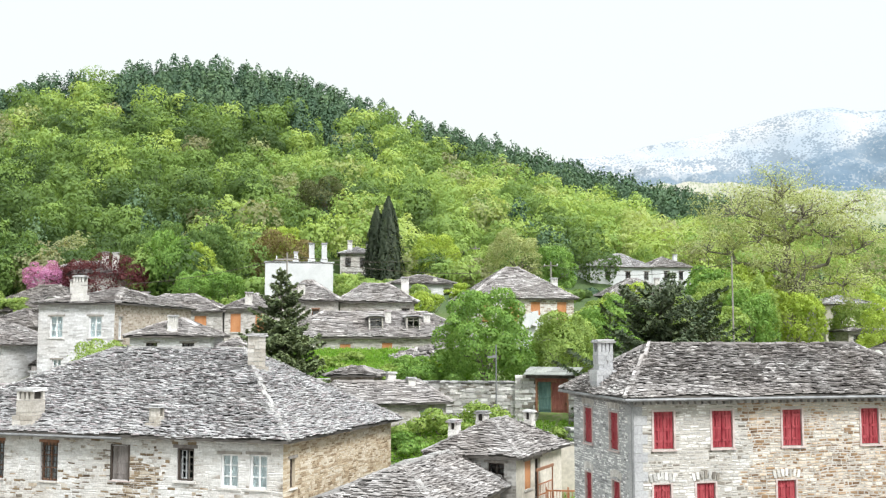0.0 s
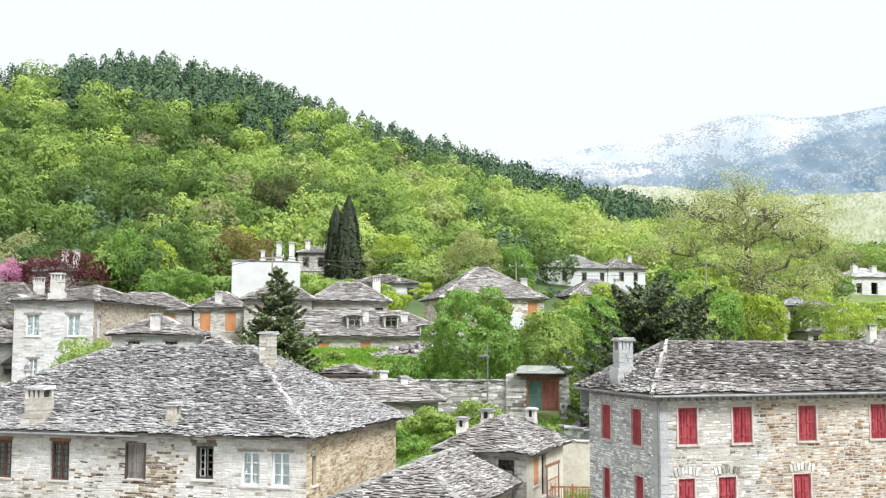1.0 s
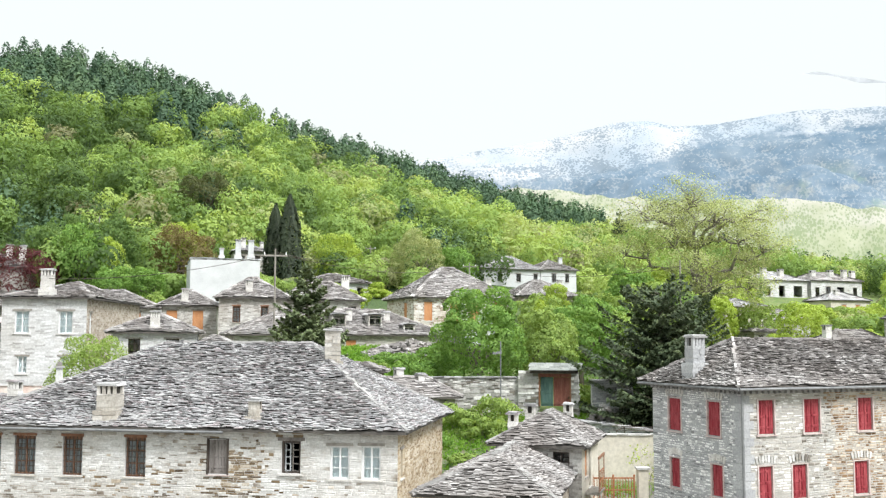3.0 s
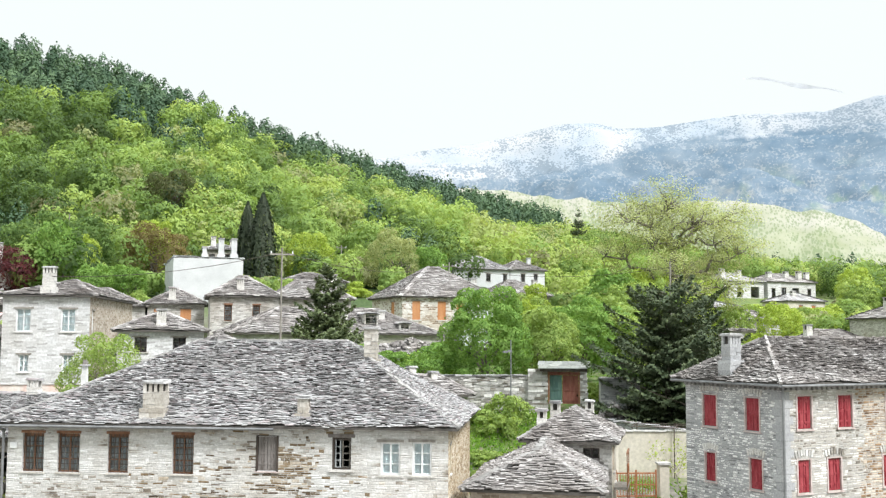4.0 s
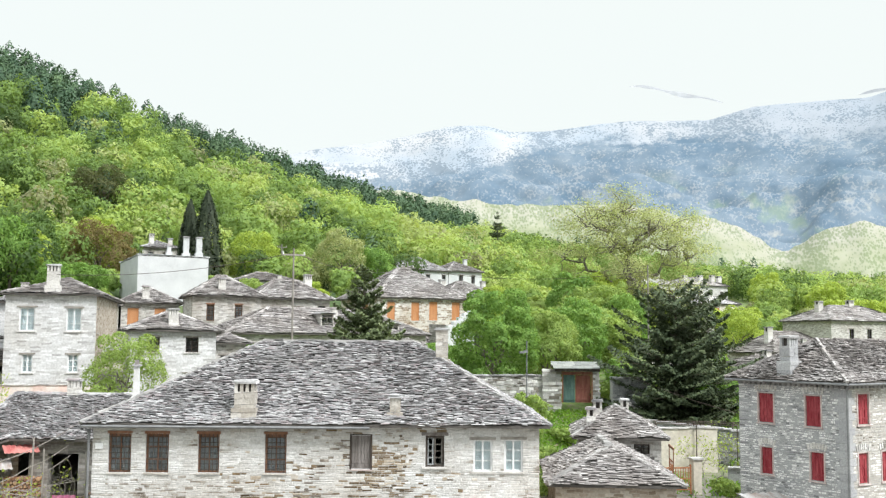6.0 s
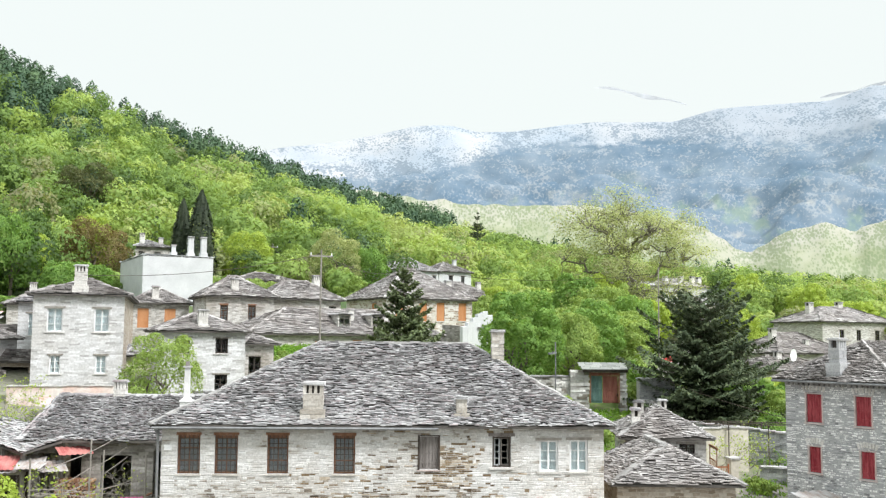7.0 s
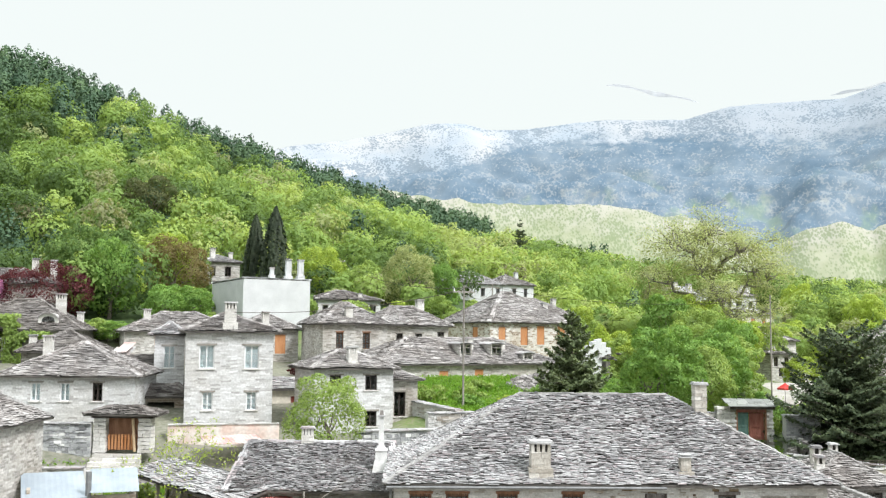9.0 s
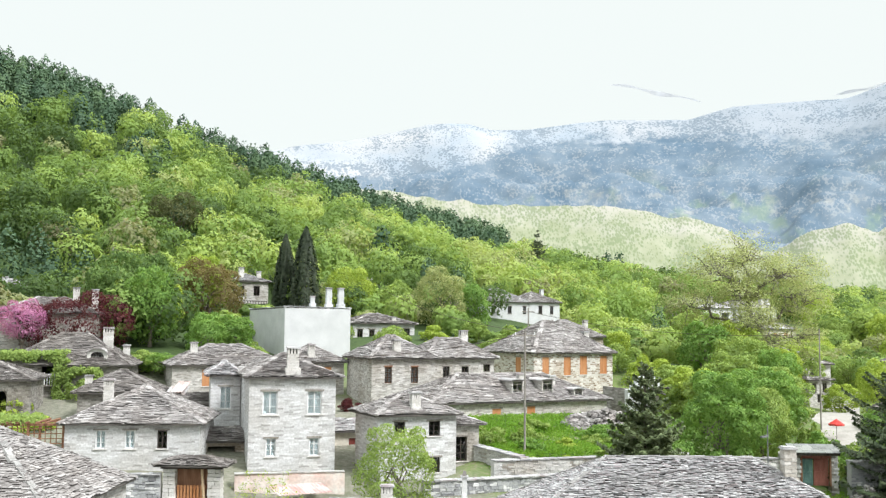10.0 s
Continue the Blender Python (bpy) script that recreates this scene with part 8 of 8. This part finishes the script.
def bare_vine(x, y, z, spread, height, seed, label, leaves=60):
    rng = np.random.default_rng(seed)
    t = thing("bare_vine", x, y, z, 0, label, "vine", "leafless vines")
    g, tips = Geo(), []
    for _ in range(5):
        limb(g, rng, (rng.normal(0, spread * 0.3), rng.normal(0, 0.4), -0.2), (rng.normal(0, 0.7), rng.normal(0, 0.4), 1), height * 0.42, 0.035, 3, tips, 0.4, (2, 3))
    part("stem", g, VINE_BARK, t, "", "stuff")
    if leaves:
        P = np.array([p for p, _ in tips])
        leaves *= 2
        P = P[rng.integers(0, len(P), leaves)] + rng.normal(0, 0.12, (leaves, 3))
        part("leaves", big_mesh("leaves", leaf_cards(P, rng.normal(0, 1, P.shape), 0.1, rng), quads_for(leaves), LEAF_LIME), None, t)


bare_vine(-30.2, 57.0, 5.2, 2.6, 5.4, 1, "bare tangled vine with few leaves", 420)
bare_vine(-28.4, 62.6, 7.0, 2.2, 4.2, 2, "bare tangled shrub in the yard", 380)
bare_vine(-25.6, 48.4, 4.9, 1.6, 2.6, 3, "bare grey vine on poles")
bare_vine(-23.6, 46.4, 4.9, 1.4, 2.2, 4, "bare grey vine on poles", 30)
bare_vine(-27.6, 46.8, 4.9, 2.4, 3.4, 7, "bare grey vine sprawling over yard poles", 120)
bare_vine(-30.8, 47.4, 4.9, 2.2, 3.2, 8, "bare grey vine sprawling over yard poles", 260)
bare_vine(8.4, 48.0, 5.6, 1.6, 3.0, 5, "vine on a yard trellis with young leaves", 260)
bare_vine(10.8, 50.5, 6.2, 1.4, 2.6, 6, "vine on a yard trellis with young leaves", 220)

# ---- the overgrown house, its stairs, vines and pergolas ----
def leaf_drape(name, x, y, z, yaw, boxes, material, label, density, seed, leaf=0.16, category="vine"):
    """Foliage filling rough-edged blocks (u0, u1, w0, w1, z0, z1) hung on a wall or a frame."""
    rng = np.random.default_rng(seed)
    t = thing(name, x, y, z, yaw, label, category)
    C, N = [], []
    for u0, u1, w0, w1, z0, z1 in boxes:
        n = int(density * max(u1 - u0, 0.4) * max(z1 - z0, 0.4) * max(w1 - w0, 0.5))
        p = rng.random((n, 3))
        lump = np.array([noise.noise((a * (u1 - u0) * 1.1 + seed, b * (z1 - z0) * 1.1, u0)) for a, b in p[:, ::2]])
        keep = lump > -0.22
        p, lump = p[keep], lump[keep]
        q = np.stack([u0 + (u1 - u0) * p[:, 0], w0 + (w1 - w0) * p[:, 1] - 0.25 * lump, z0 + (z1 - z0) * p[:, 2]], 1) + rng.normal(0, 0.09, (len(p), 3))
        C.append(q)
        N.append(np.tile((0.0, -0.75, 0.6), (len(q), 1)) + rng.normal(0, 0.3, (len(q), 3)))
    C, N = np.concatenate(C), np.concatenate(N)
    g, tips = Geo(), []
    gr = np.random.default_rng(seed + 1)
    for u0, u1, w0, w1, z0, z1 in boxes[:2]:
        limb(g, gr, ((u0 + u1) / 2, w1, -0.3), (0, 0, 1), max(0.8, z0 + (z1 - z0) * 0.3), 0.06, 1, tips, 0.15)
    part("stem", g, BARK, t, "", "stuff")
    part("leaves", big_mesh("leaves", leaf_cards(C, N / np.linalg.norm(N, axis=1, keepdims=True), leaf, rng), quads_for(len(C)), material), None, t)
    return t


def arched_dormer(parent, x, y, z, w=1.6, h=1.15, deep=2.4):
    """White dormer with a rounded head, standing in a roof slope."""
    g = Geo()
    n = 8
    arc = [(x - w / 2 * math.cos(math.pi * i / n), z + h * 0.55 + h * 0.45 * math.sin(math.pi * i / n)) for i in range(n + 1)]
    inner = [(x - (w / 2 - 0.28) * math.cos(math.pi * i / n), z + h * 0.5 + h * 0.3 * math.sin(math.pi * i / n)) for i in range(n + 1)]
    for (a, c), (b, d) in zip(zip(arc, inner), zip(arc[1:], inner[1:])):
        g.face((c[0], y, c[1]), (d[0], y, d[1]), (b[0], y, b[1]), (a[0], y, a[1]))
        g.face((c[0], y, c[1]), (c[0], y + 0.2, c[1]), (d[0], y + 0.2, d[1]), (d[0], y, d[1]))
    for s in (-1, 1):
        g.box(x + s * (w / 2 - 0.14) - 0.14, x + s * (w / 2 - 0.14) + 0.14, y, y + deep, z - 0.4, z + h * 0.52)
    g.box(x - w / 2 + 0.28, x + w / 2 - 0.28, y, y + 0.2, z - 0.4, z + 0.08)
    d = part("dormer", g, worn("dormer_whitewash", (0.55, 0.54, 0.5), (0.66, 0.65, 0.62), 2.0, 0.9), parent, "white arched dormer window")
    g = Geo()
    for (ax, az), (bx, bz) in zip(arc, arc[1:]):
        g.face((ax, y - 0.18, az + 0.1), (bx, y - 0.18, bz + 0.1), (bx, y + deep, bz + 0.1), (ax, y + deep, az + 0.1))
        g.face((ax, y - 0.18, az), (bx, y - 0.18, bz), (bx, y - 0.18, bz + 0.1), (ax, y - 0.18, az + 0.1))
    part("dormer_roof", g, SLATE_BROWN, d)
    g = Geo()
    g.box(x - w / 2 + 0.28, x + w / 2 - 0.28, y + 0.14, y + 0.15, z + 0.08, z + h * 0.8)
    part("pane", g, GLASS, d)
    g = Geo()
    g.box(x - 0.025, x + 0.025, y + 0.1, y + 0.14, z + 0.08, z + h * 0.8)
    g.box(x - w / 2 + 0.28, x + w / 2 - 0.28, y + 0.1, y + 0.14, z + 0.4, z + 0.45)
    part("sash", g, DARK_WOOD, d)


VX, VY, VZ, VYAW = -43.5, 94.3, 12.4, -10
arched_dormer(vine_house_ob, 7.3, 0.4, 16.2 - VZ)
leaf_drape("climbing_vine", VX, VY, VZ, VYAW, [(4.1, 5.4, -0.6, -0.05, 0.2, 4.8), (5.2, 7.8, -0.7, -0.1, 2.2, 3.4), (1.8, 4.6, -0.5, 0.4, 3.9, 4.7), (-0.6, 0.8, -0.6, 0.0, 0.2, 2.6), (-0.4, 2.0, -0.5, 0.6, 4.1, 4.7)], LEAF_FRESH,
           "bright green climbing vine hanging over the old wall", 1100, 51)
leaf_drape("pergola_vine", VX, VY, VZ, VYAW, [(-3.0, 1.9, -4.2, -1.2, 2.5, 3.0), (-0.2, 0.9, -4.2, -3.8, 0.6, 2.6)], LEAF_LIME, "lime-green vine covering a pergola", 420, 52)


def pergola():
    t = thing("pergola", VX, VY, VZ, VYAW, "white-posted pergola beside the overgrown house", "pergola")
    for u in (-2.6, -0.4, 1.8):
        for w in (-4.0, -1.4):
            g = Geo()
            g.box(u - 0.07, u + 0.07, w - 0.07, w + 0.07, -0.8, 2.5)
            part("post", g, WHITE_PAINT, t)
    for w in (-4.0, -1.4):
        g = Geo()
        g.box(-3.0, 2.1, w - 0.06, w + 0.06, 2.5, 2.62)
        part("beam", g, GREY_WOOD, t)


pergola()


def outside_stairs():
    t = thing("outside_stairs", VX, VY, VZ, VYAW, "weathered outside stairs with thin white handrails", "stairs")
    for k in range(11):
        g = Geo()
        g.box(1.9 + k * 0.05, 2.8 + k * 0.05, -3.2 + k * 0.27, -2.9 + k * 0.27, k * 0.19 - 0.1, k * 0.19 + 0.06)
        part("step", g, GREY_WOOD, t)
    g = Geo()
    g.box(2.4, 4.4, -0.3, -0.02, 1.9, 2.02)
    part("landing", g, GREY_WOOD, t)
    for u in (1.88, 2.82):
        g = Geo()
        g.tube((u, -3.2, 0.95), (u + 0.55, -0.25, 3.0), 0.035, 0.035, 6)
        g.tube((u, -3.2, -0.1), (u, -3.2, 0.97), 0.035, 0.035, 6)
        g.tube((u + 0.55, -0.25, 2.0), (u + 0.55, -0.25, 3.0), 0.035, 0.035, 6)
        part("handrail", g, WHITE_PAINT, t, "thin white handrail")
    g = Geo()
    g.box(3.0, 4.4, -0.34, -0.3, 2.85, 2.92)
    for i in range(8):
        g.box(3.02 + i * 0.19, 3.06 + i * 0.19, -0.34, -0.31, 2.0, 2.9)
    part("balustrade", g, WHITE_PAINT, t)


outside_stairs()


def lattice_pergola():
    t = thing("lattice_pergola", -43.0, 73.4, 10.0, -14.7, "dark brown wooden lattice pergola beside the pale house", "pergola")
    for u in (0.0, 2.1, 4.2):
        for w in (0.0, 2.6):
            g = Geo()
            g.box(u, u + 0.14, w, w + 0.14, -1.0, 2.95)
            part("post", g, BROWN_WOOD, t)
    g = Geo()
    g.box(-0.3, 4.6, -0.02, 0.12, 2.95, 3.1)
    g.box(-0.3, 4.6, 2.58, 2.72, 2.95, 3.1)
    part("beam", g, BROWN_WOOD, t, "", "stuff")
    for i in range(9):
        g = Geo()
        g.box(-0.2 + i * 0.57, -0.08 + i * 0.57, -0.3, 3.0, 3.1, 3.2)
        part("rafter", g, BROWN_WOOD, t)
    for i in range(12):
        g = Geo()
        g.box(0.2 + i * 0.33, 0.25 + i * 0.33, 0.03, 0.07, 1.8, 2.95)
        part("lath", g, BROWN_WOOD, t)
    for i in range(4):
        g = Geo()
        g.box(0.14, 4.2, 0.0, 0.03, 1.85 + i * 0.3, 1.9 + i * 0.3)
        part("cross_lath", g, BROWN_WOOD, t)


lattice_pergola()
leaf_drape("vine_on_pergola", -43.0, 73.4, 10.0, -14.7, [(-0.4, 2.6, -0.2, 2.4, 3.1, 3.5), (-1.6, 0.2, -0.5, 0.6, 0.0, 2.9)], LEAF_FRESH, "green vine sprawling over a wooden pergola", 380, 53)

# sheets and small roofs between the pale house and the tower
corrugated("roof_sheet", -31.9, 82.2, 14.2, -25, 1.5, 1.4, 24, WORN_SHEET, "rust-streaked ribbed metal roof sheet", "roof sheets between the houses")
corrugated("roof_sheet", -31.6, 81.6, 14.42, -30, 0.9, 1.7, 24, PINK_SHEET, "faded pink ribbed metal roof sheet", "roof sheets between the houses")
corrugated("roof_sheet", -27.2, 64.0, 9.4, 8, 3.4, 1.9, 10, PINK_SHEET, "faded pinkish white metal sheet on the wall", "roof sheets between the houses")


# ---- the village road and the yard houses beside it ----
def village_road():
    pts = ((18.6, 70.4), (22.0, 74.2), (33.5, 86.5), (50.0, 104.0), (72.0, 126.0), (104.0, 158.0))
    rows = []
    for (ax, ay), (bx, by) in zip(pts, pts[1:]):
        for i in range(8):
            rows.append((ax + (bx - ax) * i / 8, ay + (by - ay) * i / 8, bx - ax, by - ay))
    g = Geo()
    for p, q in zip(rows, rows[1:]):
        ring = []
        for x, y, dx, dy in (p, q):
            s = 2.4 / math.hypot(dx, dy)
            for k in (1, -1):
                px, py = x - dy * s * k, y + dx * s * k
                ring.append((px, py, place(x, y)))
        a, b, c, d = ring
        up = lambda v, h: (v[0], v[1], v[2] + h)
        g.hexa([up(a, -0.4), up(b, -0.4), up(d, -0.4), up(c, -0.4)], [up(a, 0.14), up(b, 0.14), up(d, 0.14), up(c, 0.14)])
    solo("road", g, CONCRETE, "pale concrete village road climbing away", "road", "", "structure")


village_road()


def parasol(x, y, z):
    t = thing("parasol", x, y, z, 0, "small red parasol beside the road", "parasol")
    g = Geo()
    g.tube((0, 0, -0.2), (0, 0, 2.2), 0.03, 0.03, 6)
    part("pole", g, IRON, t)
    g = Geo()
    n = 8
    for i in range(n):
        a, b = math.tau * i / n, math.tau * (i + 1) / n
        g.face((0, 0, 2.25), (1.0 * math.cos(a), 1.0 * math.sin(a), 1.8), (1.0 * math.cos(b), 1.0 * math.sin(b), 1.8))
        g.face((1.0 * math.cos(a), 1.0 * math.sin(a), 1.8), (1.0 * math.cos(a), 1.0 * math.sin(a), 1.66), (1.0 * math.cos(b), 1.0 * math.sin(b), 1.66), (1.0 * math.cos(b), 1.0 * math.sin(b), 1.8))
    part("canopy", g, worn("red_canvas", (0.45, 0.03, 0.03), (0.55, 0.06, 0.05), 3.0, 0.8), t)
    return t


parasol(20.3, 71.6, 10.1).scale = (0.62, 0.62, 0.95)
plain_house("low_yard_house", 25.0, 64.6, 8.2, 12, 7.5, 5.0, 11.1, 1.1, "low yard house with old slate roof", WALL_GREY, {"front": [(1.2, 2.0, 9.3, 10.4, DK)]}, [(3.0, 1.9, 12.6, 0.55)], 68,
                         slate=SLATE_OLD, size=0.4, exposure=0.2)


def dish():
    t = thing("satellite_dish", 28.3, 66.2, 11.6, 200, "white satellite dish beside a chimney", "satellite dish")
    g = Geo()
    n = 14
    for ring, (r0, r1) in enumerate(((0.0, 0.2), (0.2, 0.38), (0.38, 0.5))):
        for i in range(n):
            a, b = math.tau * i / n, math.tau * (i + 1) / n
            p = lambda r, q: (r * math.cos(q), 0.35 * r * r, 0.7 + r * math.sin(q))
            g.face(p(r0, a), p(r1, a), p(r1, b), p(r0, b))
    part("reflector", g, WHITE_PAINT, t)
    g = Geo()
    g.tube((0, -0.05, -0.4), (0, -0.05, 0.7), 0.03, 0.03, 6)
    part("mast", g, ZINC, t)


dish()

# ---- yard clutter before the barn ----
for k, (x, y, z, w, d, tilt, yaw, red) in enumerate(((-32.6, 49.2, 7.3, 1.6, 2.2, 9, 5, False), (-30.9, 48.9, 7.52, 1.3, 1.9, 6, -9, True), (-29.4, 49.4, 7.4, 1.5, 1.8, 10, 4, False), (-28.3, 49.3, 7.56, 1.1, 1.6, 5, -14, False), (-27.2, 50.0, 7.3, 1.2, 1.4, 14, 8, False))):
    corrugated("roof_sheet", x, y, z, yaw, w, d, tilt, RED_SHEET if red else WORN_SHEET, "red painted ribbed roof sheet" if red else "rust-streaked whitish metal roof sheet", "roof sheets of the sheds")


def timber_pile():
    rng = random.Random(61)
    t = thing("timber_pile", -25.6, 50.0, 5.2, -19, "stack of old boards and sticks before the barn", "timber pile")
    for i in range(26):
        g = Geo()
        x, z = rng.uniform(0, 3.2), rng.uniform(0, 0.9)
        g.box(-0.8, 0.8, -0.06, 0.06, -0.03, 0.03, 0.01, rng)
        ob = part("board", g, rng.choice((GREY_WOOD, DARK_WOOD, BROWN_WOOD)), t)
        ob.matrix_basis = pose(x, rng.uniform(-0.5, 0.3), z, rng.uniform(-15, 15), rng.uniform(-30, 30), rng.uniform(-40, 40))


timber_pile()
bare_vine(-24.6, 46.8, 5.0, 2.4, 3.6, 7, "tangled bare branches before the barn", 40)
bare_vine(-26.8, 47.0, 5.0, 2.0, 3.2, 8, "tangled bare branches before the barn", 60)
bare_vine(-22.9, 45.6, 5.0, 1.2, 2.8, 9, "bare grey vine on poles", 20)
for n, (x, y, z, r, h) in enumerate(((-28.6, 41.5, 5.2, 1.7, 2.9), (-30.3, 41.8, 5.0, 1.5, 2.6), (-26.9, 42.0, 5.2, 1.3, 2.2))):
    bush(x, y, z, r, h, LEAF_LIME, "lime-green leafy shrub in the yard", 1500, 0.17, 700 + n, "village shrubs")

# shrubs and small trees that close the gaps between the houses
FILL = ((13.5, 65.5, 2.0, 2.6, 0), (15.8, 69.0, 1.7, 2.4, 1), (17.6, 75.0, 1.8, 2.8, 1), (19.0, 60.0, 2.2, 2.2, 0), (21.0, 63.0, 2.2, 2.0, 1), (16.5, 61.0, 2.0, 1.8, 0), (22.0, 58.0, 2.4, 2.2, 0), (24.0, 61.0, 2.2, 2.0, 1), (18.6, 65.4, 2.0, 2.2, 0),
        (-33.4, 79.2, 1.3, 1.2, 0), (-31.6, 76.9, 0.9, 1.0, 1), (-24.6, 78.4, 0.9, 1.2, 1), (-36.6, 92.0, 1.8, 2.0, 1), (-33.0, 93.4, 1.6, 1.8, 1), (-47.5, 94.0, 1.8, 2.6, 2), (-49.5, 90.0, 1.8, 2.2, 1), (-22.6, 101.2, 1.6, 2.6, 1), (-48.0, 106.0, 2.0, 3.0, 1), (9.4, 84.0, 1.6, 2.2, 1), (11.2, 80.6, 1.8, 2.6, 1), (13.4, 86.0, 2.2, 3.2, 1), (14.6, 92.0, 2.0, 3.6, 2),
        (11.5, 101.0, 2.4, 3.4, 1), (4.0, 103.0, 2.4, 3.0, 1), (-2.0, 104.0, 2.2, 3.0, 2), (-7.0, 106.0, 2.4, 3.4, 1), (16.5, 100.0, 2.4, 3.4, 1), (20.0, 106.0, 2.4, 3.0, 2), (9.0, 109.0, 2.6, 3.4, 1), (7.0, 117.0, 2.4, 3.0, 1),
        (-9.5, 116.0, 2.4, 3.2, 1), (-3.0, 117.0, 2.0, 1.8, 1), (2.0, 117.0, 2.0, 1.8, 2), (-12.0, 126.0, 2.4, 3.2, 1), (-52.0, 86.0, 2.2, 2.4, 1), (-44.5, 69.6, 1.4, 1.8, 1), (-46.0, 74.0, 1.8, 2.4, 2), (-41.6, 66.6, 1.2, 0.9, 1))


def fill():
    mats = ((LEAF_MID, "dark green shrub beside a wall"), (LEAF_FRESH, "fresh green shrub between the houses"), (LEAF_LIME, "lime-green leafy shrub between the houses"))
    for n, (x, y, r, h, k) in enumerate(FILL):
        bush(x, y, place(x, y) - 0.1, r, h, mats[k][0], mats[k][1], int(300 * r * r + 350), 0.26, 800 + n, "village shrubs")


fill()


# ---- small things at the foot of the large house and in the yards ----
def fabric(name, x, y, z, yaw, w, d, tilt, material, label, category, waves=7, sag=0.06):
    """A sheet of cloth or plastic with folds."""
    g = Geo()
    n, m = 18, 6
    P = [[(w * i / n, d * j / m, sag * math.sin(waves * i / n * math.pi) * (0.3 + j / m) + 0.03 * noise.noise((i * 0.7, j * 0.9, x))) for j in range(m + 1)] for i in range(n + 1)]
    for i in range(n):
        for j in range(m):
            a, b, c, e = P[i][j], P[i + 1][j], P[i + 1][j + 1], P[i][j + 1]
            g.face(a, b, c, e)
            dn = lambda p: (p[0], p[1], p[2] - 0.015)
            g.face(dn(e), dn(c), dn(b), dn(a))
    ob = solo(name, g, material, label, category, smooth=True)
    ob.matrix_basis = pose(x, y, z, tilt, 0, yaw)
    return ob


AWNING = worn("white_plastic_with_red_marks", (0.66, 0.66, 0.65), (0.74, 0.74, 0.73), 2.0, 0.5)
a_nt = AWNING.node_tree
a_col = a_nt.nodes["Principled BSDF"].inputs["Base Color"].links[0].from_socket
a_nt.links.new(mixed(a_nt, ramp(a_nt, world_noise(a_nt, 3.2, 2.0), [(0.6, (0, 0, 0)), (0.64, (1, 1, 1))]), a_col, (0.5, 0.13, 0.12)), a_nt.nodes["Principled BSDF"].inputs["Base Color"])
fabric("awning", -9.2, 37.4, 6.32, -19.2, 3.4, 1.5, 24, AWNING, "white plastic awning with faded red marks on the wall", "awning", 3, 0.03)
fabric("cloth", -24.2, 44.4, 6.9, -10, 0.9, 1.1, -70, worn("pink_cloth", (0.5, 0.12, 0.25), (0.62, 0.25, 0.38), 4.0, 0.9), "pink cloth hung over a branch in the yard", "cloth")
fabric("metal_sheet", 3.6, 36.5, 6.45, 4, 2.4, 1.2, 14, WORN_SHEET, "pale metal sheet over the yard passage", "metal sheet", 12, 0.03)


def firewood():
    rng = random.Random(71)
    t = thing("firewood_stack", -26.6, 51.6, 5.4, -19, "stack of split brown firewood under the barn roof", "firewood")
    for row in range(8):
        for k in range(9):
            g = Geo()
            r = rng.uniform(0.07, 0.1)
            x, z = 0.1 + k * 0.19 + (row % 2) * 0.09, 0.1 + row * 0.17
            g.tube((x, 0, z), (x + rng.uniform(-0.02, 0.02), 0.7, z), r, r, 7)
            part("log", g, BROWN_WOOD if rng.random() < 0.6 else worn_log, t)


worn_log = worn("cut_log_wood", (0.34, 0.2, 0.1), (0.46, 0.31, 0.18), 5.0, 0.85)
firewood()
for n, (x, y, z, h, r) in enumerate(((-25.2, 49.0, 5.0, 3.8, 0.05), (-24.7, 47.8, 4.9, 3.5, 0.045), (-27.6, 48.4, 4.9, 3.2, 0.05), (-22.9, 47.4, 4.9, 3.3, 0.045))):
    g = Geo()
    g.tube((0, 0, -0.4), (0.06, 0.02, h), r, r * 0.8, 8)
    ob = solo("yard_post", g, GREY_WOOD, "thin grey wooden post in the yard", "post", "yard posts")
    ob.matrix_basis = pose(x, y, z, 0, 0, n * 40)


def vine_arbour():
    """Sagging canes between the posts before the barn."""
    rng = np.random.default_rng(81)
    t = thing("vine_canes", -27.6, 47.9, 4.9, -8, "bleached bare vine canes strung between posts", "vine")
    for k in range(9):
        g = Geo()
        p = Vector((rng.uniform(-0.4, 1.2), rng.uniform(-0.3, 0.5), rng.uniform(1.2, 2.9)))
        d = Vector((1, rng.normal(0, 0.12), rng.normal(0.05, 0.12)))
        for i in range(7):
            q = p + d * 0.62
            g.tube(p, q, 0.026 - 0.002 * i, 0.024 - 0.002 * i, 5, cap=False)
            p = q
            d = (d + Vector((0, rng.normal(0, 0.12), rng.normal(0, 0.16)))).normalized()
        part("cane", g, VINE_BARK, t)


vine_arbour()
